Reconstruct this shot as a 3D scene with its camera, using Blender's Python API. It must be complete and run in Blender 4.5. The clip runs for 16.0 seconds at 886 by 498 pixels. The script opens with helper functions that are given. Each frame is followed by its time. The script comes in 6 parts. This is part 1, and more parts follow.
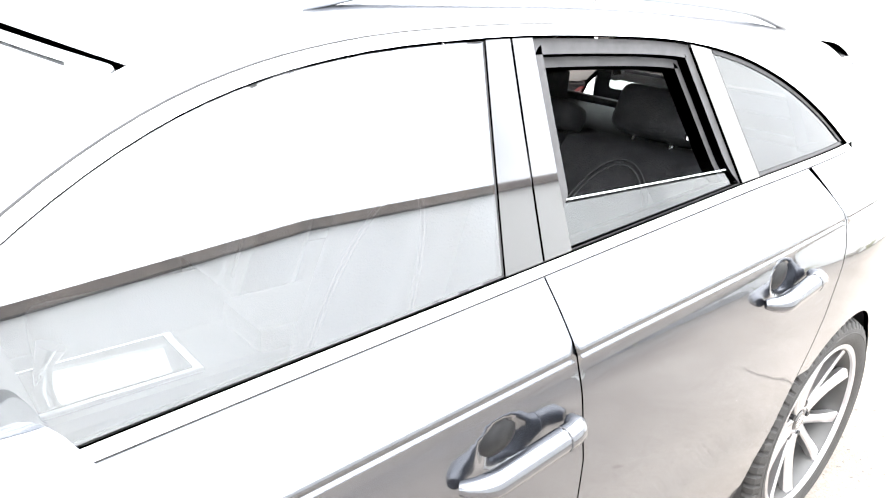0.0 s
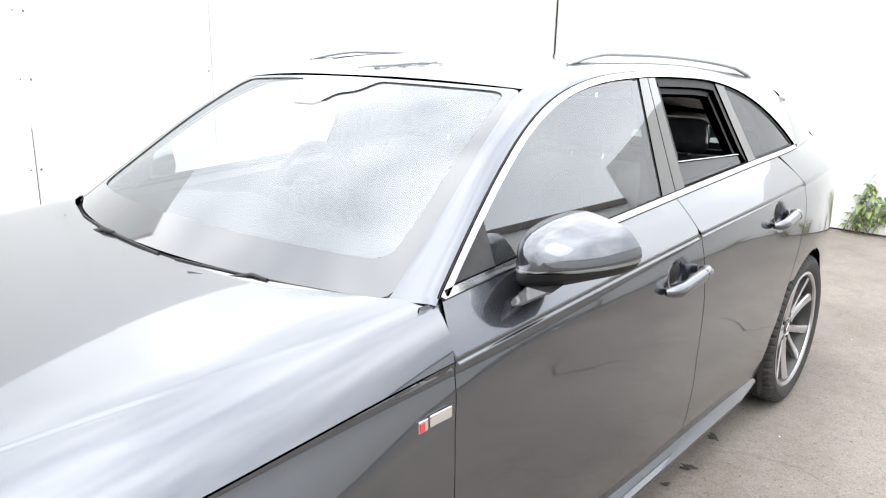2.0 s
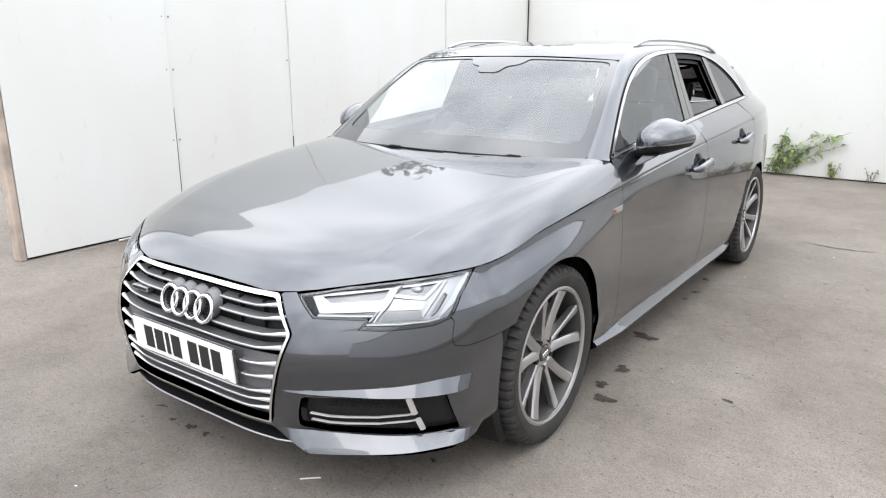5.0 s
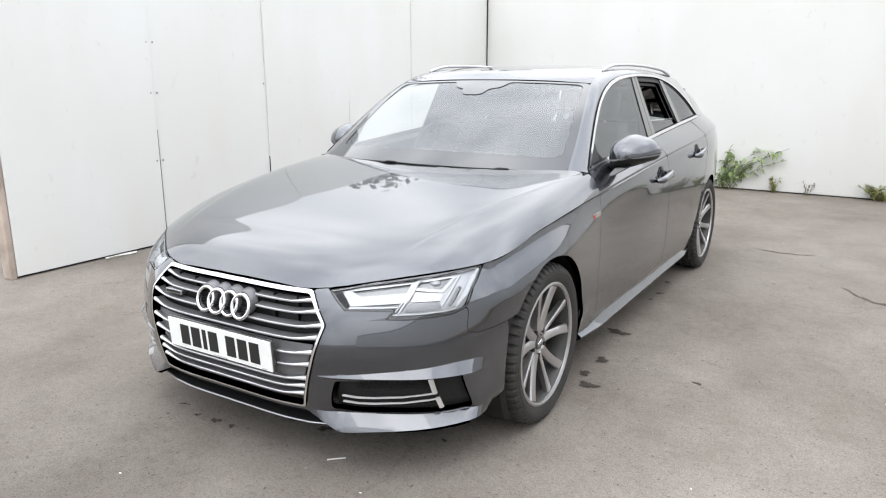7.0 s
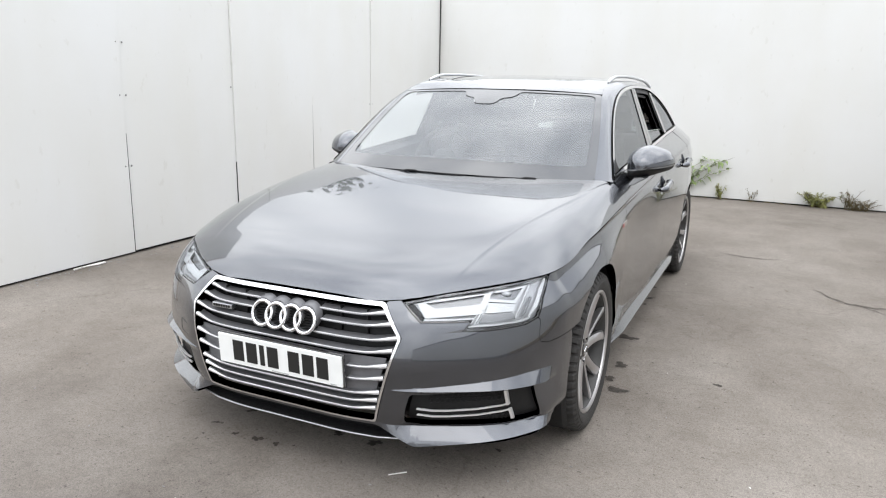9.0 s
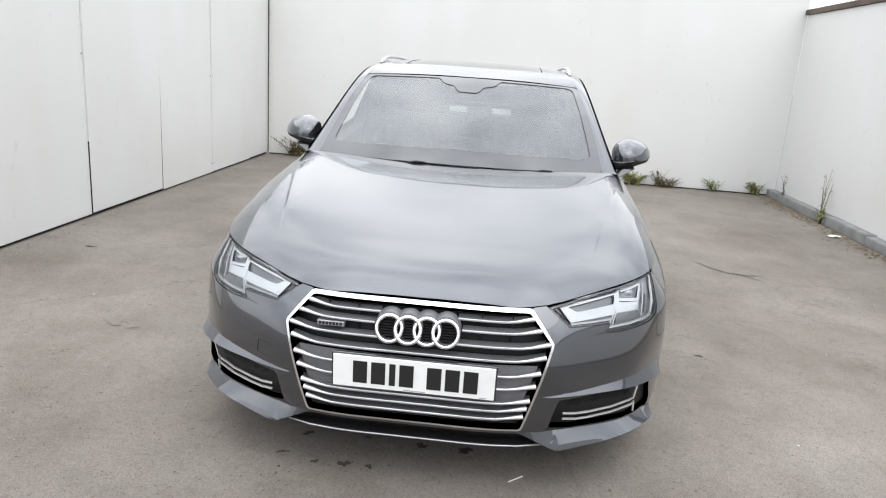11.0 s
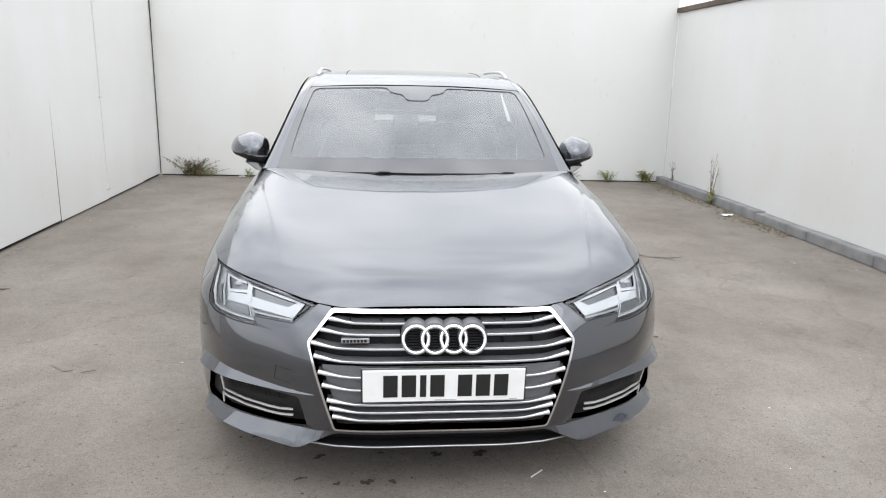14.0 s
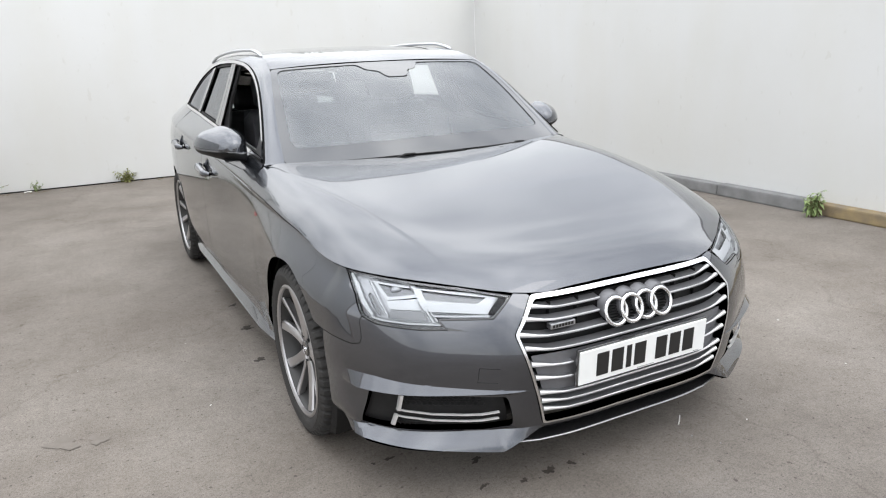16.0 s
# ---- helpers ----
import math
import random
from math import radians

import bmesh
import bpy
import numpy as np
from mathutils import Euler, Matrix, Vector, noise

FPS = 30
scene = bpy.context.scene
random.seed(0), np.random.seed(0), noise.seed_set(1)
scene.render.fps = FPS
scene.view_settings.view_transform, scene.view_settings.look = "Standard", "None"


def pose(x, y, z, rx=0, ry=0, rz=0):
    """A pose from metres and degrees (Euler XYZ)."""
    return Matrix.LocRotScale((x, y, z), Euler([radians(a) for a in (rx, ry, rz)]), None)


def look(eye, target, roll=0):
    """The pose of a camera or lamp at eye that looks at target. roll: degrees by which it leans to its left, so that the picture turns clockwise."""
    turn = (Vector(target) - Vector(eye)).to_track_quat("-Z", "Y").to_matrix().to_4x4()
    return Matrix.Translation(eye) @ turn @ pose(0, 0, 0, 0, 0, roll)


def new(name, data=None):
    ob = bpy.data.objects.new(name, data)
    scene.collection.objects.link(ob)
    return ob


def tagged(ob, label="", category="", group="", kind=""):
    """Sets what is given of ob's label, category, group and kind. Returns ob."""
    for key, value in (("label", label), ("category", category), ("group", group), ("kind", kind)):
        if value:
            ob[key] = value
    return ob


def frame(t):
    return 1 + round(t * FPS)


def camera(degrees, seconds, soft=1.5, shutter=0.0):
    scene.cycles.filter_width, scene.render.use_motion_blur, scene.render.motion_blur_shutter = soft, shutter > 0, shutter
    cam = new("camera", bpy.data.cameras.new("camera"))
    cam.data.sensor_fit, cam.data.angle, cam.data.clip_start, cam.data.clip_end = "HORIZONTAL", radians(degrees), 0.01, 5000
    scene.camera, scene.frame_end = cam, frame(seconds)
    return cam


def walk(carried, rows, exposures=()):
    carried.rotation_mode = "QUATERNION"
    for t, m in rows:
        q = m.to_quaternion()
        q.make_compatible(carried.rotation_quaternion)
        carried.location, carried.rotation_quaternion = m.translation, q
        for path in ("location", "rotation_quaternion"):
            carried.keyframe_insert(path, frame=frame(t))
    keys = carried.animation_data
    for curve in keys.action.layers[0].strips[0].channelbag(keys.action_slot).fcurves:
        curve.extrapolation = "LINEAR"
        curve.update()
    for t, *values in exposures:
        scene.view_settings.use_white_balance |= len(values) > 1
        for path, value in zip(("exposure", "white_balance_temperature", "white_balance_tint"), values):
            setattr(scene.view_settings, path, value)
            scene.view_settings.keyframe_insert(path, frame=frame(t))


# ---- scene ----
cam = camera(63.7, 16.0, soft=1.15)
PATH = [
    (0, (1.441, 0.893, 1.451), (0.056, 2.138, 0.722), 3.8),
    (0.5, (1.478, 0.566, 1.428), (0.144, 1.907, 0.777), 2.2),
    (1, (1.55, 0.266, 1.427), (0.234, 1.649, 0.834), 2.8),
    (1.5, (1.656, 0.028, 1.435), (0.337, 1.406, 0.835), 2.3),
    (2, (1.659, -0.331, 1.382), (0.374, 1.117, 0.882), 1.4),
    (2.5, (1.708, -0.661, 1.373), (0.425, 0.805, 0.92), 2.0),
    (3, (1.814, -0.974, 1.364), (0.553, 0.494, 0.855), 1.1),
    (3.5, (1.801, -1.357, 1.336), (0.59, 0.148, 0.816), 0.6),
    (4, (1.845, -1.667, 1.335), (0.643, -0.153, 0.826), 1.4),
    (4.5, (1.93, -1.919, 1.346), (0.763, -0.383, 0.816), 0.6),
    (6.8, (1.932, -2.493, 1.368), (0.908, -0.844, 0.885), -0.1),
    (7, (1.937, -2.498, 1.365), (0.916, -0.844, 0.894), -0.1),
    (7.5, (1.936, -2.505, 1.367), (0.928, -0.844, 0.894), 0.2),
    (8, (1.925, -2.492, 1.37), (0.906, -0.838, 0.897), 0.6),
    (8.5, (1.771, -2.629, 1.355), (0.859, -0.908, 0.901), 1.5),
    (9, (1.479, -2.733, 1.379), (0.656, -0.968, 0.923), 1.0),
    (9.5, (1.161, -2.754, 1.387), (0.442, -0.946, 0.924), -0.1),
    (10, (0.786, -2.895, 1.389), (0.286, -1.018, 0.912), -0.2),
    (10.2, (0.648, -2.917, 1.404), (0.225, -1.028, 0.902), 1.3),
    (12.3, (-0.019, -3.001, 1.421), (0.059, -1.064, 0.931), 1.3),
    (12.5, (-0.004, -2.997, 1.424), (0.066, -1.06, 0.932), 1.0),
    (13, (0.008, -2.985, 1.419), (0.078, -1.05, 0.919), 0.9),
    (13.5, (0.004, -2.956, 1.42), (0.061, -1.023, 0.91), 1.4),
    (14, (-0.211, -2.987, 1.407), (-0.03, -1.053, 0.933), 1.3),
    (14.5, (-0.524, -2.943, 1.409), (-0.221, -1.033, 0.901), 1.1),
    (15, (-0.831, -2.777, 1.404), (-0.378, -0.905, 0.865), 0.5),
    (15.5, (-1.237, -2.676, 1.415), (-0.528, -0.885, 0.878), -0.6),
    (16, (-1.505, -2.463, 1.387), (-0.633, -0.745, 0.85), -2.3),
]
walk(cam, [(t, look(eye, target, roll)) for t, eye, target, roll in PATH],
     [(0, 2.26), (0.5, 1.93), (1.0, 1.38), (1.5, 0.96), (2.0, 0.72), (2.5, 0.57), (3.0, 0.44), (3.5, 0.36), (4.0, 0.29), (4.5, 0.2), (7.0, 0.02), (9.0, -0.08), (16.0, -0.14)])

# ==== world ====
world = bpy.data.worlds.new("overcast_sky")
scene.world = world
world.use_nodes = True
wn, wl = world.node_tree.nodes, world.node_tree.links
wn.clear()
w_out = wn.new("ShaderNodeOutputWorld")
w_bg = wn.new("ShaderNodeBackground")
w_sky = wn.new("ShaderNodeTexSky")
w_sky.sky_type, w_sky.sun_disc = "NISHITA", False
w_sky.sun_elevation, w_sky.sun_rotation = radians(52), radians(150)
w_co = wn.new("ShaderNodeTexCoord")
w_noise = wn.new("ShaderNodeTexNoise")
w_noise.inputs["Scale"].default_value = 2.3
w_noise.inputs["Detail"].default_value = 2.5
w_noise.inputs["Roughness"].default_value = 0.55
w_ramp = wn.new("ShaderNodeValToRGB")
w_ramp.color_ramp.elements[0].position, w_ramp.color_ramp.elements[0].color = 0.36, (6.9, 7.15, 7.6, 1)
w_ramp.color_ramp.elements[1].position, w_ramp.color_ramp.elements[1].color = 0.64, (12.9, 13.1, 13.3, 1)
w_mix = wn.new("ShaderNodeMixRGB")
w_mix.inputs[0].default_value = 0.9
wl.new(w_co.outputs["Generated"], w_noise.inputs["Vector"])
wl.new(w_noise.outputs["Fac"], w_ramp.inputs["Fac"])
wl.new(w_sky.outputs["Color"], w_mix.inputs[1])
wl.new(w_ramp.outputs["Color"], w_mix.inputs[2])
# a thin overcast, far brighter overhead than at the horizon
w_sep = wn.new("ShaderNodeSeparateXYZ")
w_grad = wn.new("ShaderNodeMapRange")
w_grad.inputs["From Min"].default_value, w_grad.inputs["From Max"].default_value = 0.0, 1.0
w_grad.inputs["To Min"].default_value, w_grad.inputs["To Max"].default_value = 1.05, 2.45
w_sq = wn.new("ShaderNodeMath")
w_sq.operation, w_sq.use_clamp = "POWER", True
w_sq.inputs[1].default_value = 1.4
w_mul = wn.new("ShaderNodeVectorMath")
w_mul.operation = "MULTIPLY"
wl.new(w_co.outputs["Generated"], w_sep.inputs[0])
wl.new(w_sep.outputs["Z"], w_sq.inputs[0])
wl.new(w_sq.outputs[0], w_grad.inputs["Value"])
wl.new(w_mix.outputs["Color"], w_mul.inputs[0])
wl.new(w_grad.outputs["Result"], w_mul.inputs[1])
wl.new(w_mul.outputs[0], w_bg.inputs["Color"])
w_bg.inputs["Strength"].default_value = 0.142
wl.new(w_bg.outputs["Background"], w_out.inputs["Surface"])
sun_data = bpy.data.lights.new("sun", "SUN")
sun_data.energy, sun_data.angle, sun_data.color = 0.5, radians(35), (1.0, 0.97, 0.92)
sun = new("sun", sun_data)
sun.matrix_world = look((6, -8, 14), (0, 1, 0))


# ==== materials ====
def material(name, color, rough=0.5, metal=0.0, coat=0.0, spec=0.5, var=0.0, scale=8.0, bump=0.0, bscale=80.0, color2=None, detail=4):
    """A procedural surface: base colour with blotches (var, scale) and fine relief (bump, bscale)."""
    m = bpy.data.materials.new(name)
    m.use_nodes = True
    nd, ln = m.node_tree.nodes, m.node_tree.links
    p = nd["Principled BSDF"]
    p.inputs["Base Color"].default_value = (*color, 1)
    p.inputs["Roughness"].default_value = rough
    p.inputs["Metallic"].default_value = metal
    p.inputs["Coat Weight"].default_value = coat
    p.inputs["Coat Roughness"].default_value = 0.03
    p.inputs["Coat IOR"].default_value = 1.82
    p.inputs["Specular IOR Level"].default_value = spec
    co = nd.new("ShaderNodeTexCoord")
    if var or color2:
        n = nd.new("ShaderNodeTexNoise")
        n.inputs["Scale"].default_value, n.inputs["Detail"].default_value = scale, detail
        ln.new(co.outputs["Object"], n.inputs["Vector"])
        r = nd.new("ShaderNodeValToRGB")
        lo = color2 or tuple(c * (1 - var) for c in color)
        hi = tuple(min(1, c * (1 + var)) for c in color)
        r.color_ramp.elements[0].position, r.color_ramp.elements[0].color = 0.3, (*lo, 1)
        r.color_ramp.elements[1].position, r.color_ramp.elements[1].color = 0.7, (*hi, 1)
        ln.new(n.outputs["Fac"], r.inputs["Fac"])
        ln.new(r.outputs["Color"], p.inputs["Base Color"])
    if bump:
        n2 = nd.new("ShaderNodeTexNoise")
        n2.inputs["Scale"].default_value, n2.inputs["Detail"].default_value = bscale, 5
        ln.new(co.outputs["Object"], n2.inputs["Vector"])
        b = nd.new("ShaderNodeBump")
        b.inputs["Strength"].default_value, b.inputs["Distance"].default_value = bump, 0.01
        ln.new(n2.outputs["Fac"], b.inputs["Height"])
        ln.new(b.outputs["Normal"], p.inputs["Normal"])
    return m


def glass(name, tint, ior=1.5, haze=0.0):
    """A thin pane: clear with a tint, and mirror gloss by Fresnel."""
    m = bpy.data.materials.new(name)
    m.use_nodes = True
    nd, ln = m.node_tree.nodes, m.node_tree.links
    nd.remove(nd["Principled BSDF"])
    tr, gl, mx, fr = nd.new("ShaderNodeBsdfTransparent"), nd.new("ShaderNodeBsdfGlossy"), nd.new("ShaderNodeMixShader"), nd.new("ShaderNodeFresnel")
    tr.inputs["Color"].default_value = (*tint, 1)
    gl.inputs["Roughness"].default_value = 0.0
    gl.inputs["Color"].default_value = (0.95, 0.97, 1.0, 1)
    fr.inputs["IOR"].default_value = ior
    ln.new(fr.outputs[0], mx.inputs[0])
    ln.new(tr.outputs[0], mx.inputs[1])
    ln.new(gl.outputs[0], mx.inputs[2])
    last = mx
    if haze:
        # an even pale haze that lifts the pane in place of reflected sky
        df, last = nd.new("ShaderNodeBsdfDiffuse"), nd.new("ShaderNodeMixShader")
        df.inputs["Color"].default_value = (0.29, 0.305, 0.315, 1)
        last.inputs[0].default_value = haze
        ln.new(mx.outputs[0], last.inputs[1])
        ln.new(df.outputs[0], last.inputs[2])
    ln.new(last.outputs[0], nd["Material Output"].inputs["Surface"])
    return m


PAINT = material("grey_metallic_paint", (0.062, 0.067, 0.080), 0.26, 0.85, 1.0, var=0.05, scale=900)
PAINT_DARK = material("dark_grey_paint", (0.06, 0.062, 0.066), 0.4, 0.3, 0.5)
BLACK = material("black_plastic", (0.012, 0.012, 0.0125), 0.5, spec=0.28, var=0.2, scale=60, bump=0.15, bscale=600)
GLOSS_BLACK = material("gloss_black_trim", (0.014, 0.014, 0.015), 0.05, coat=1.0)
SEAL = material("black_rubber_seal", (0.036, 0.035, 0.036), 0.7, var=0.2, scale=40)
CHROME = material("polished_aluminium_trim", (0.86, 0.86, 0.87), 0.16, 1.0)
BRIGHT = material("bright_silver_trim", (0.80, 0.80, 0.81), 0.28, 0.55, coat=0.5)
SATIN = material("satin_silver_trim", (0.62, 0.63, 0.65), 0.32, 1.0)
TYRE = material("tyre_rubber", (0.034, 0.032, 0.030), 0.75, color2=(0.020, 0.019, 0.0185), scale=14, bump=0.2, bscale=300)
RIM = material("grey_silver_alloy", (0.48, 0.47, 0.475), 0.30, 0.85, 0.5, var=0.08, scale=12)
# alloy barrel painted dark, with the shade inside the wheel put into its colour
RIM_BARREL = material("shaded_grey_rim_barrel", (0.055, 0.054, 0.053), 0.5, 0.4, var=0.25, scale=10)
RIM_DARK = material("dark_wheel_recess", (0.02, 0.02, 0.021), 0.5, 0.5, var=0.3, scale=10)
STEEL = material("brake_disc_steel", (0.22, 0.21, 0.205), 0.4, 1.0, color2=(0.22, 0.19, 0.17), scale=9)
GLASS = glass("clear_car_glass", (0.54, 0.59, 0.575), 2.5, 0.04)
WINDSCREEN = glass("hazed_windscreen_glass", (0.62, 0.66, 0.65), 2.2, 0.16)
GLASS_TINT = glass("tinted_car_glass", (0.34, 0.37, 0.37), 2.1)
GLASS_DARK = glass("privacy_glass", (0.22, 0.235, 0.235), 2.0)
LAMP_GLASS = glass("headlight_lens", (0.93, 0.94, 0.95), 1.4)
FRIT = material("black_glass_border", (0.03, 0.032, 0.037), 0.08, coat=0.7)
LEATHER = material("black_leather", (0.066, 0.065, 0.07), 0.5, var=0.25, scale=18, bump=0.35, bscale=220)
LEATHER_GREY = material("dark_grey_alcantara", (0.055, 0.055, 0.058), 0.85, var=0.2, scale=30, bump=0.3, bscale=400)
STITCH = material("light_grey_stitching", (0.15, 0.15, 0.155), 0.8)
INTERIOR = material("soft_black_cabin_plastic", (0.07, 0.07, 0.071), 0.7, var=0.15, scale=40, bump=0.2, bscale=500)
HEADLINER = material("pale_grey_headlining", (0.52, 0.51, 0.48), 0.95, var=0.05, scale=30, bump=0.2, bscale=500)
CARPET = material("dark_carpet", (0.02, 0.02, 0.02), 1.0, var=0.3, scale=90)
PLATE_WHITE = material("white_reflective_plate", (0.82, 0.83, 0.82), 0.3, var=0.03, scale=20)
PLATE_BLACK = material("black_plate_characters", (0.015, 0.015, 0.015), 0.4)
RED = material("red_badge_enamel", (0.55, 0.03, 0.03), 0.25, coat=0.5)
LED = material("frosted_lamp_guide", (0.70, 0.71, 0.72), 0.25, coat=0.4)
LAMP_CHROME = material("lamp_reflector_chrome", (0.9, 0.9, 0.91), 0.08, 1.0)
LAMP_GREY = material("lamp_bezel_silver", (0.50, 0.505, 0.52), 0.38, 0.5)
LAMP_DARK = material("lamp_inner_grey", (0.19, 0.193, 0.20), 0.3, 0.3, 0.5)
LAMP_BLACK = material("lamp_bezel_black", (0.03, 0.03, 0.032), 0.2, coat=0.5)
PAPER = material("white_paper", (0.8, 0.79, 0.76), 0.9, var=0.04, scale=30)


# ==== building tools ====
from mathutils.geometry import delaunay_2d_cdt


def link_mesh(name, verts, faces, mat, parent=None, label="", smooth=True, normals=None):
    me = bpy.data.meshes.new(name)
    me.from_pydata([tuple(map(float, v)) for v in verts], [], faces)
    me.materials.append(mat)
    me.polygons.foreach_set("use_smooth", [smooth] * len(me.polygons))
    if normals is not None:
        me.normals_split_custom_set_from_vertices([tuple(map(float, n)) for n in normals])
    ob = new(name, me)
    if parent:
        ob.parent = parent
    return tagged(ob, label)


def part(name, bm, mat, parent=None, label="", smooth=False, angle=35):
    """Links a bmesh as one mesh object under a thing or a part."""
    me = bpy.data.meshes.new(name)
    bmesh.ops.recalc_face_normals(bm, faces=bm.faces)
    if smooth:
        for f in bm.faces:
            f.smooth = True
        for e in bm.edges:
            if len(e.link_faces) == 2 and e.calc_face_angle(0) > radians(angle):
                e.smooth = False
    bm.to_mesh(me)
    bm.free()
    me.materials.append(mat)
    ob = new(name, me)
    if parent:
        ob.parent = parent
    return tagged(ob, label)


def thing(name, label, category, group="", at=(0, 0, 0)):
    ob = new(name)
    ob.empty_display_size = 0.1
    ob.location = at
    return tagged(ob, label, category, group)


def curve1(*pts):
    """A smooth curve through (position, value, value...) rows; returns a function of arrays."""
    a = np.array(pts, float)
    x, v = a[:, 0], a[:, 1:]
    d = np.diff(v, axis=0) / np.diff(x)[:, None]
    h = np.diff(x)
    m = np.zeros_like(v)
    m[1:-1] = (d[:-1] * h[1:, None] + d[1:] * h[:-1, None]) / (h[1:] + h[:-1])[:, None]
    m[0], m[-1] = d[0], d[-1]

    def f(t):
        t = np.asarray(t, float)
        s = np.clip(t, x[0], x[-1])
        i = np.clip(np.searchsorted(x, s, side="right") - 1, 0, len(x) - 2)
        u = ((s - x[i]) / h[i])[..., None]
        hh = h[i][..., None]
        r = (2 * u**3 - 3 * u**2 + 1) * v[i] + (u**3 - 2 * u**2 + u) * hh * m[i] + (-2 * u**3 + 3 * u**2) * v[i + 1] + (u**3 - u**2) * hh * m[i + 1]
        r = r + np.where(t < x[0], t - x[0], 0)[..., None] * m[0] + np.where(t > x[-1], t - x[-1], 0)[..., None] * m[-1]
        return r[..., 0] if v.shape[1] == 1 else r
    return f


def rounded(pts, r):
    """A closed polygon with its corners rounded; a point may carry its own radius as a third number."""
    out = []
    n = len(pts)
    for i in range(n):
        p0, p1, p2 = (np.array(pts[(i + k) % n][:2], float) for k in (-1, 0, 1))
        rr = pts[i][2] if len(pts[i]) > 2 else r
        a, b = p0 - p1, p2 - p1
        la, lb = np.linalg.norm(a), np.linalg.norm(b)
        cut = min(rr, la * 0.45, lb * 0.45)
        if cut < 1e-4:
            out.append(p1)
            continue
        s, e = p1 + a / la * cut, p1 + b / lb * cut
        for k in range(6):
            u = k / 5
            out.append((1 - u) ** 2 * s + 2 * u * (1 - u) * p1 + u * u * e)
    return np.array(out)


def resample(loop, step):
    out = []
    n = len(loop)
    for i in range(n):
        a, b = loop[i], loop[(i + 1) % n]
        k = max(1, int(math.ceil(np.linalg.norm(b - a) / step)))
        for j in range(k):
            out.append(a + (b - a) * j / k)
    keep = [out[0]]
    for p in out[1:]:
        if np.linalg.norm(p - keep[-1]) > 1e-4:
            keep.append(p)
    return np.array(keep)


def inside(p, loop):
    x, y = p[:, 0], p[:, 1]
    c = np.zeros(len(p), bool)
    x1, y1 = loop[:, 0], loop[:, 1]
    x2, y2 = np.roll(x1, -1), np.roll(y1, -1)
    for i in range(len(loop)):
        hit = (y1[i] > y) != (y2[i] > y)
        with np.errstate(divide="ignore", invalid="ignore"):
            xi = (x2[i] - x1[i]) * (y - y1[i]) / (y2[i] - y1[i]) + x1[i]
        c ^= hit & (x < xi)
    return c


def inset(loop, d):
    """Moves a closed loop inwards by d."""
    a = np.roll(loop, 1, 0)
    b = np.roll(loop, -1, 0)
    t = b - a
    t /= np.linalg.norm(t, axis=1)[:, None] + 1e-9
    n = np.stack([-t[:, 1], t[:, 0]], 1)
    area = 0.5 * np.sum(loop[:, 0] * b[:, 1] - b[:, 0] * loop[:, 1])
    return loop + n * d * (1 if area > 0 else -1)


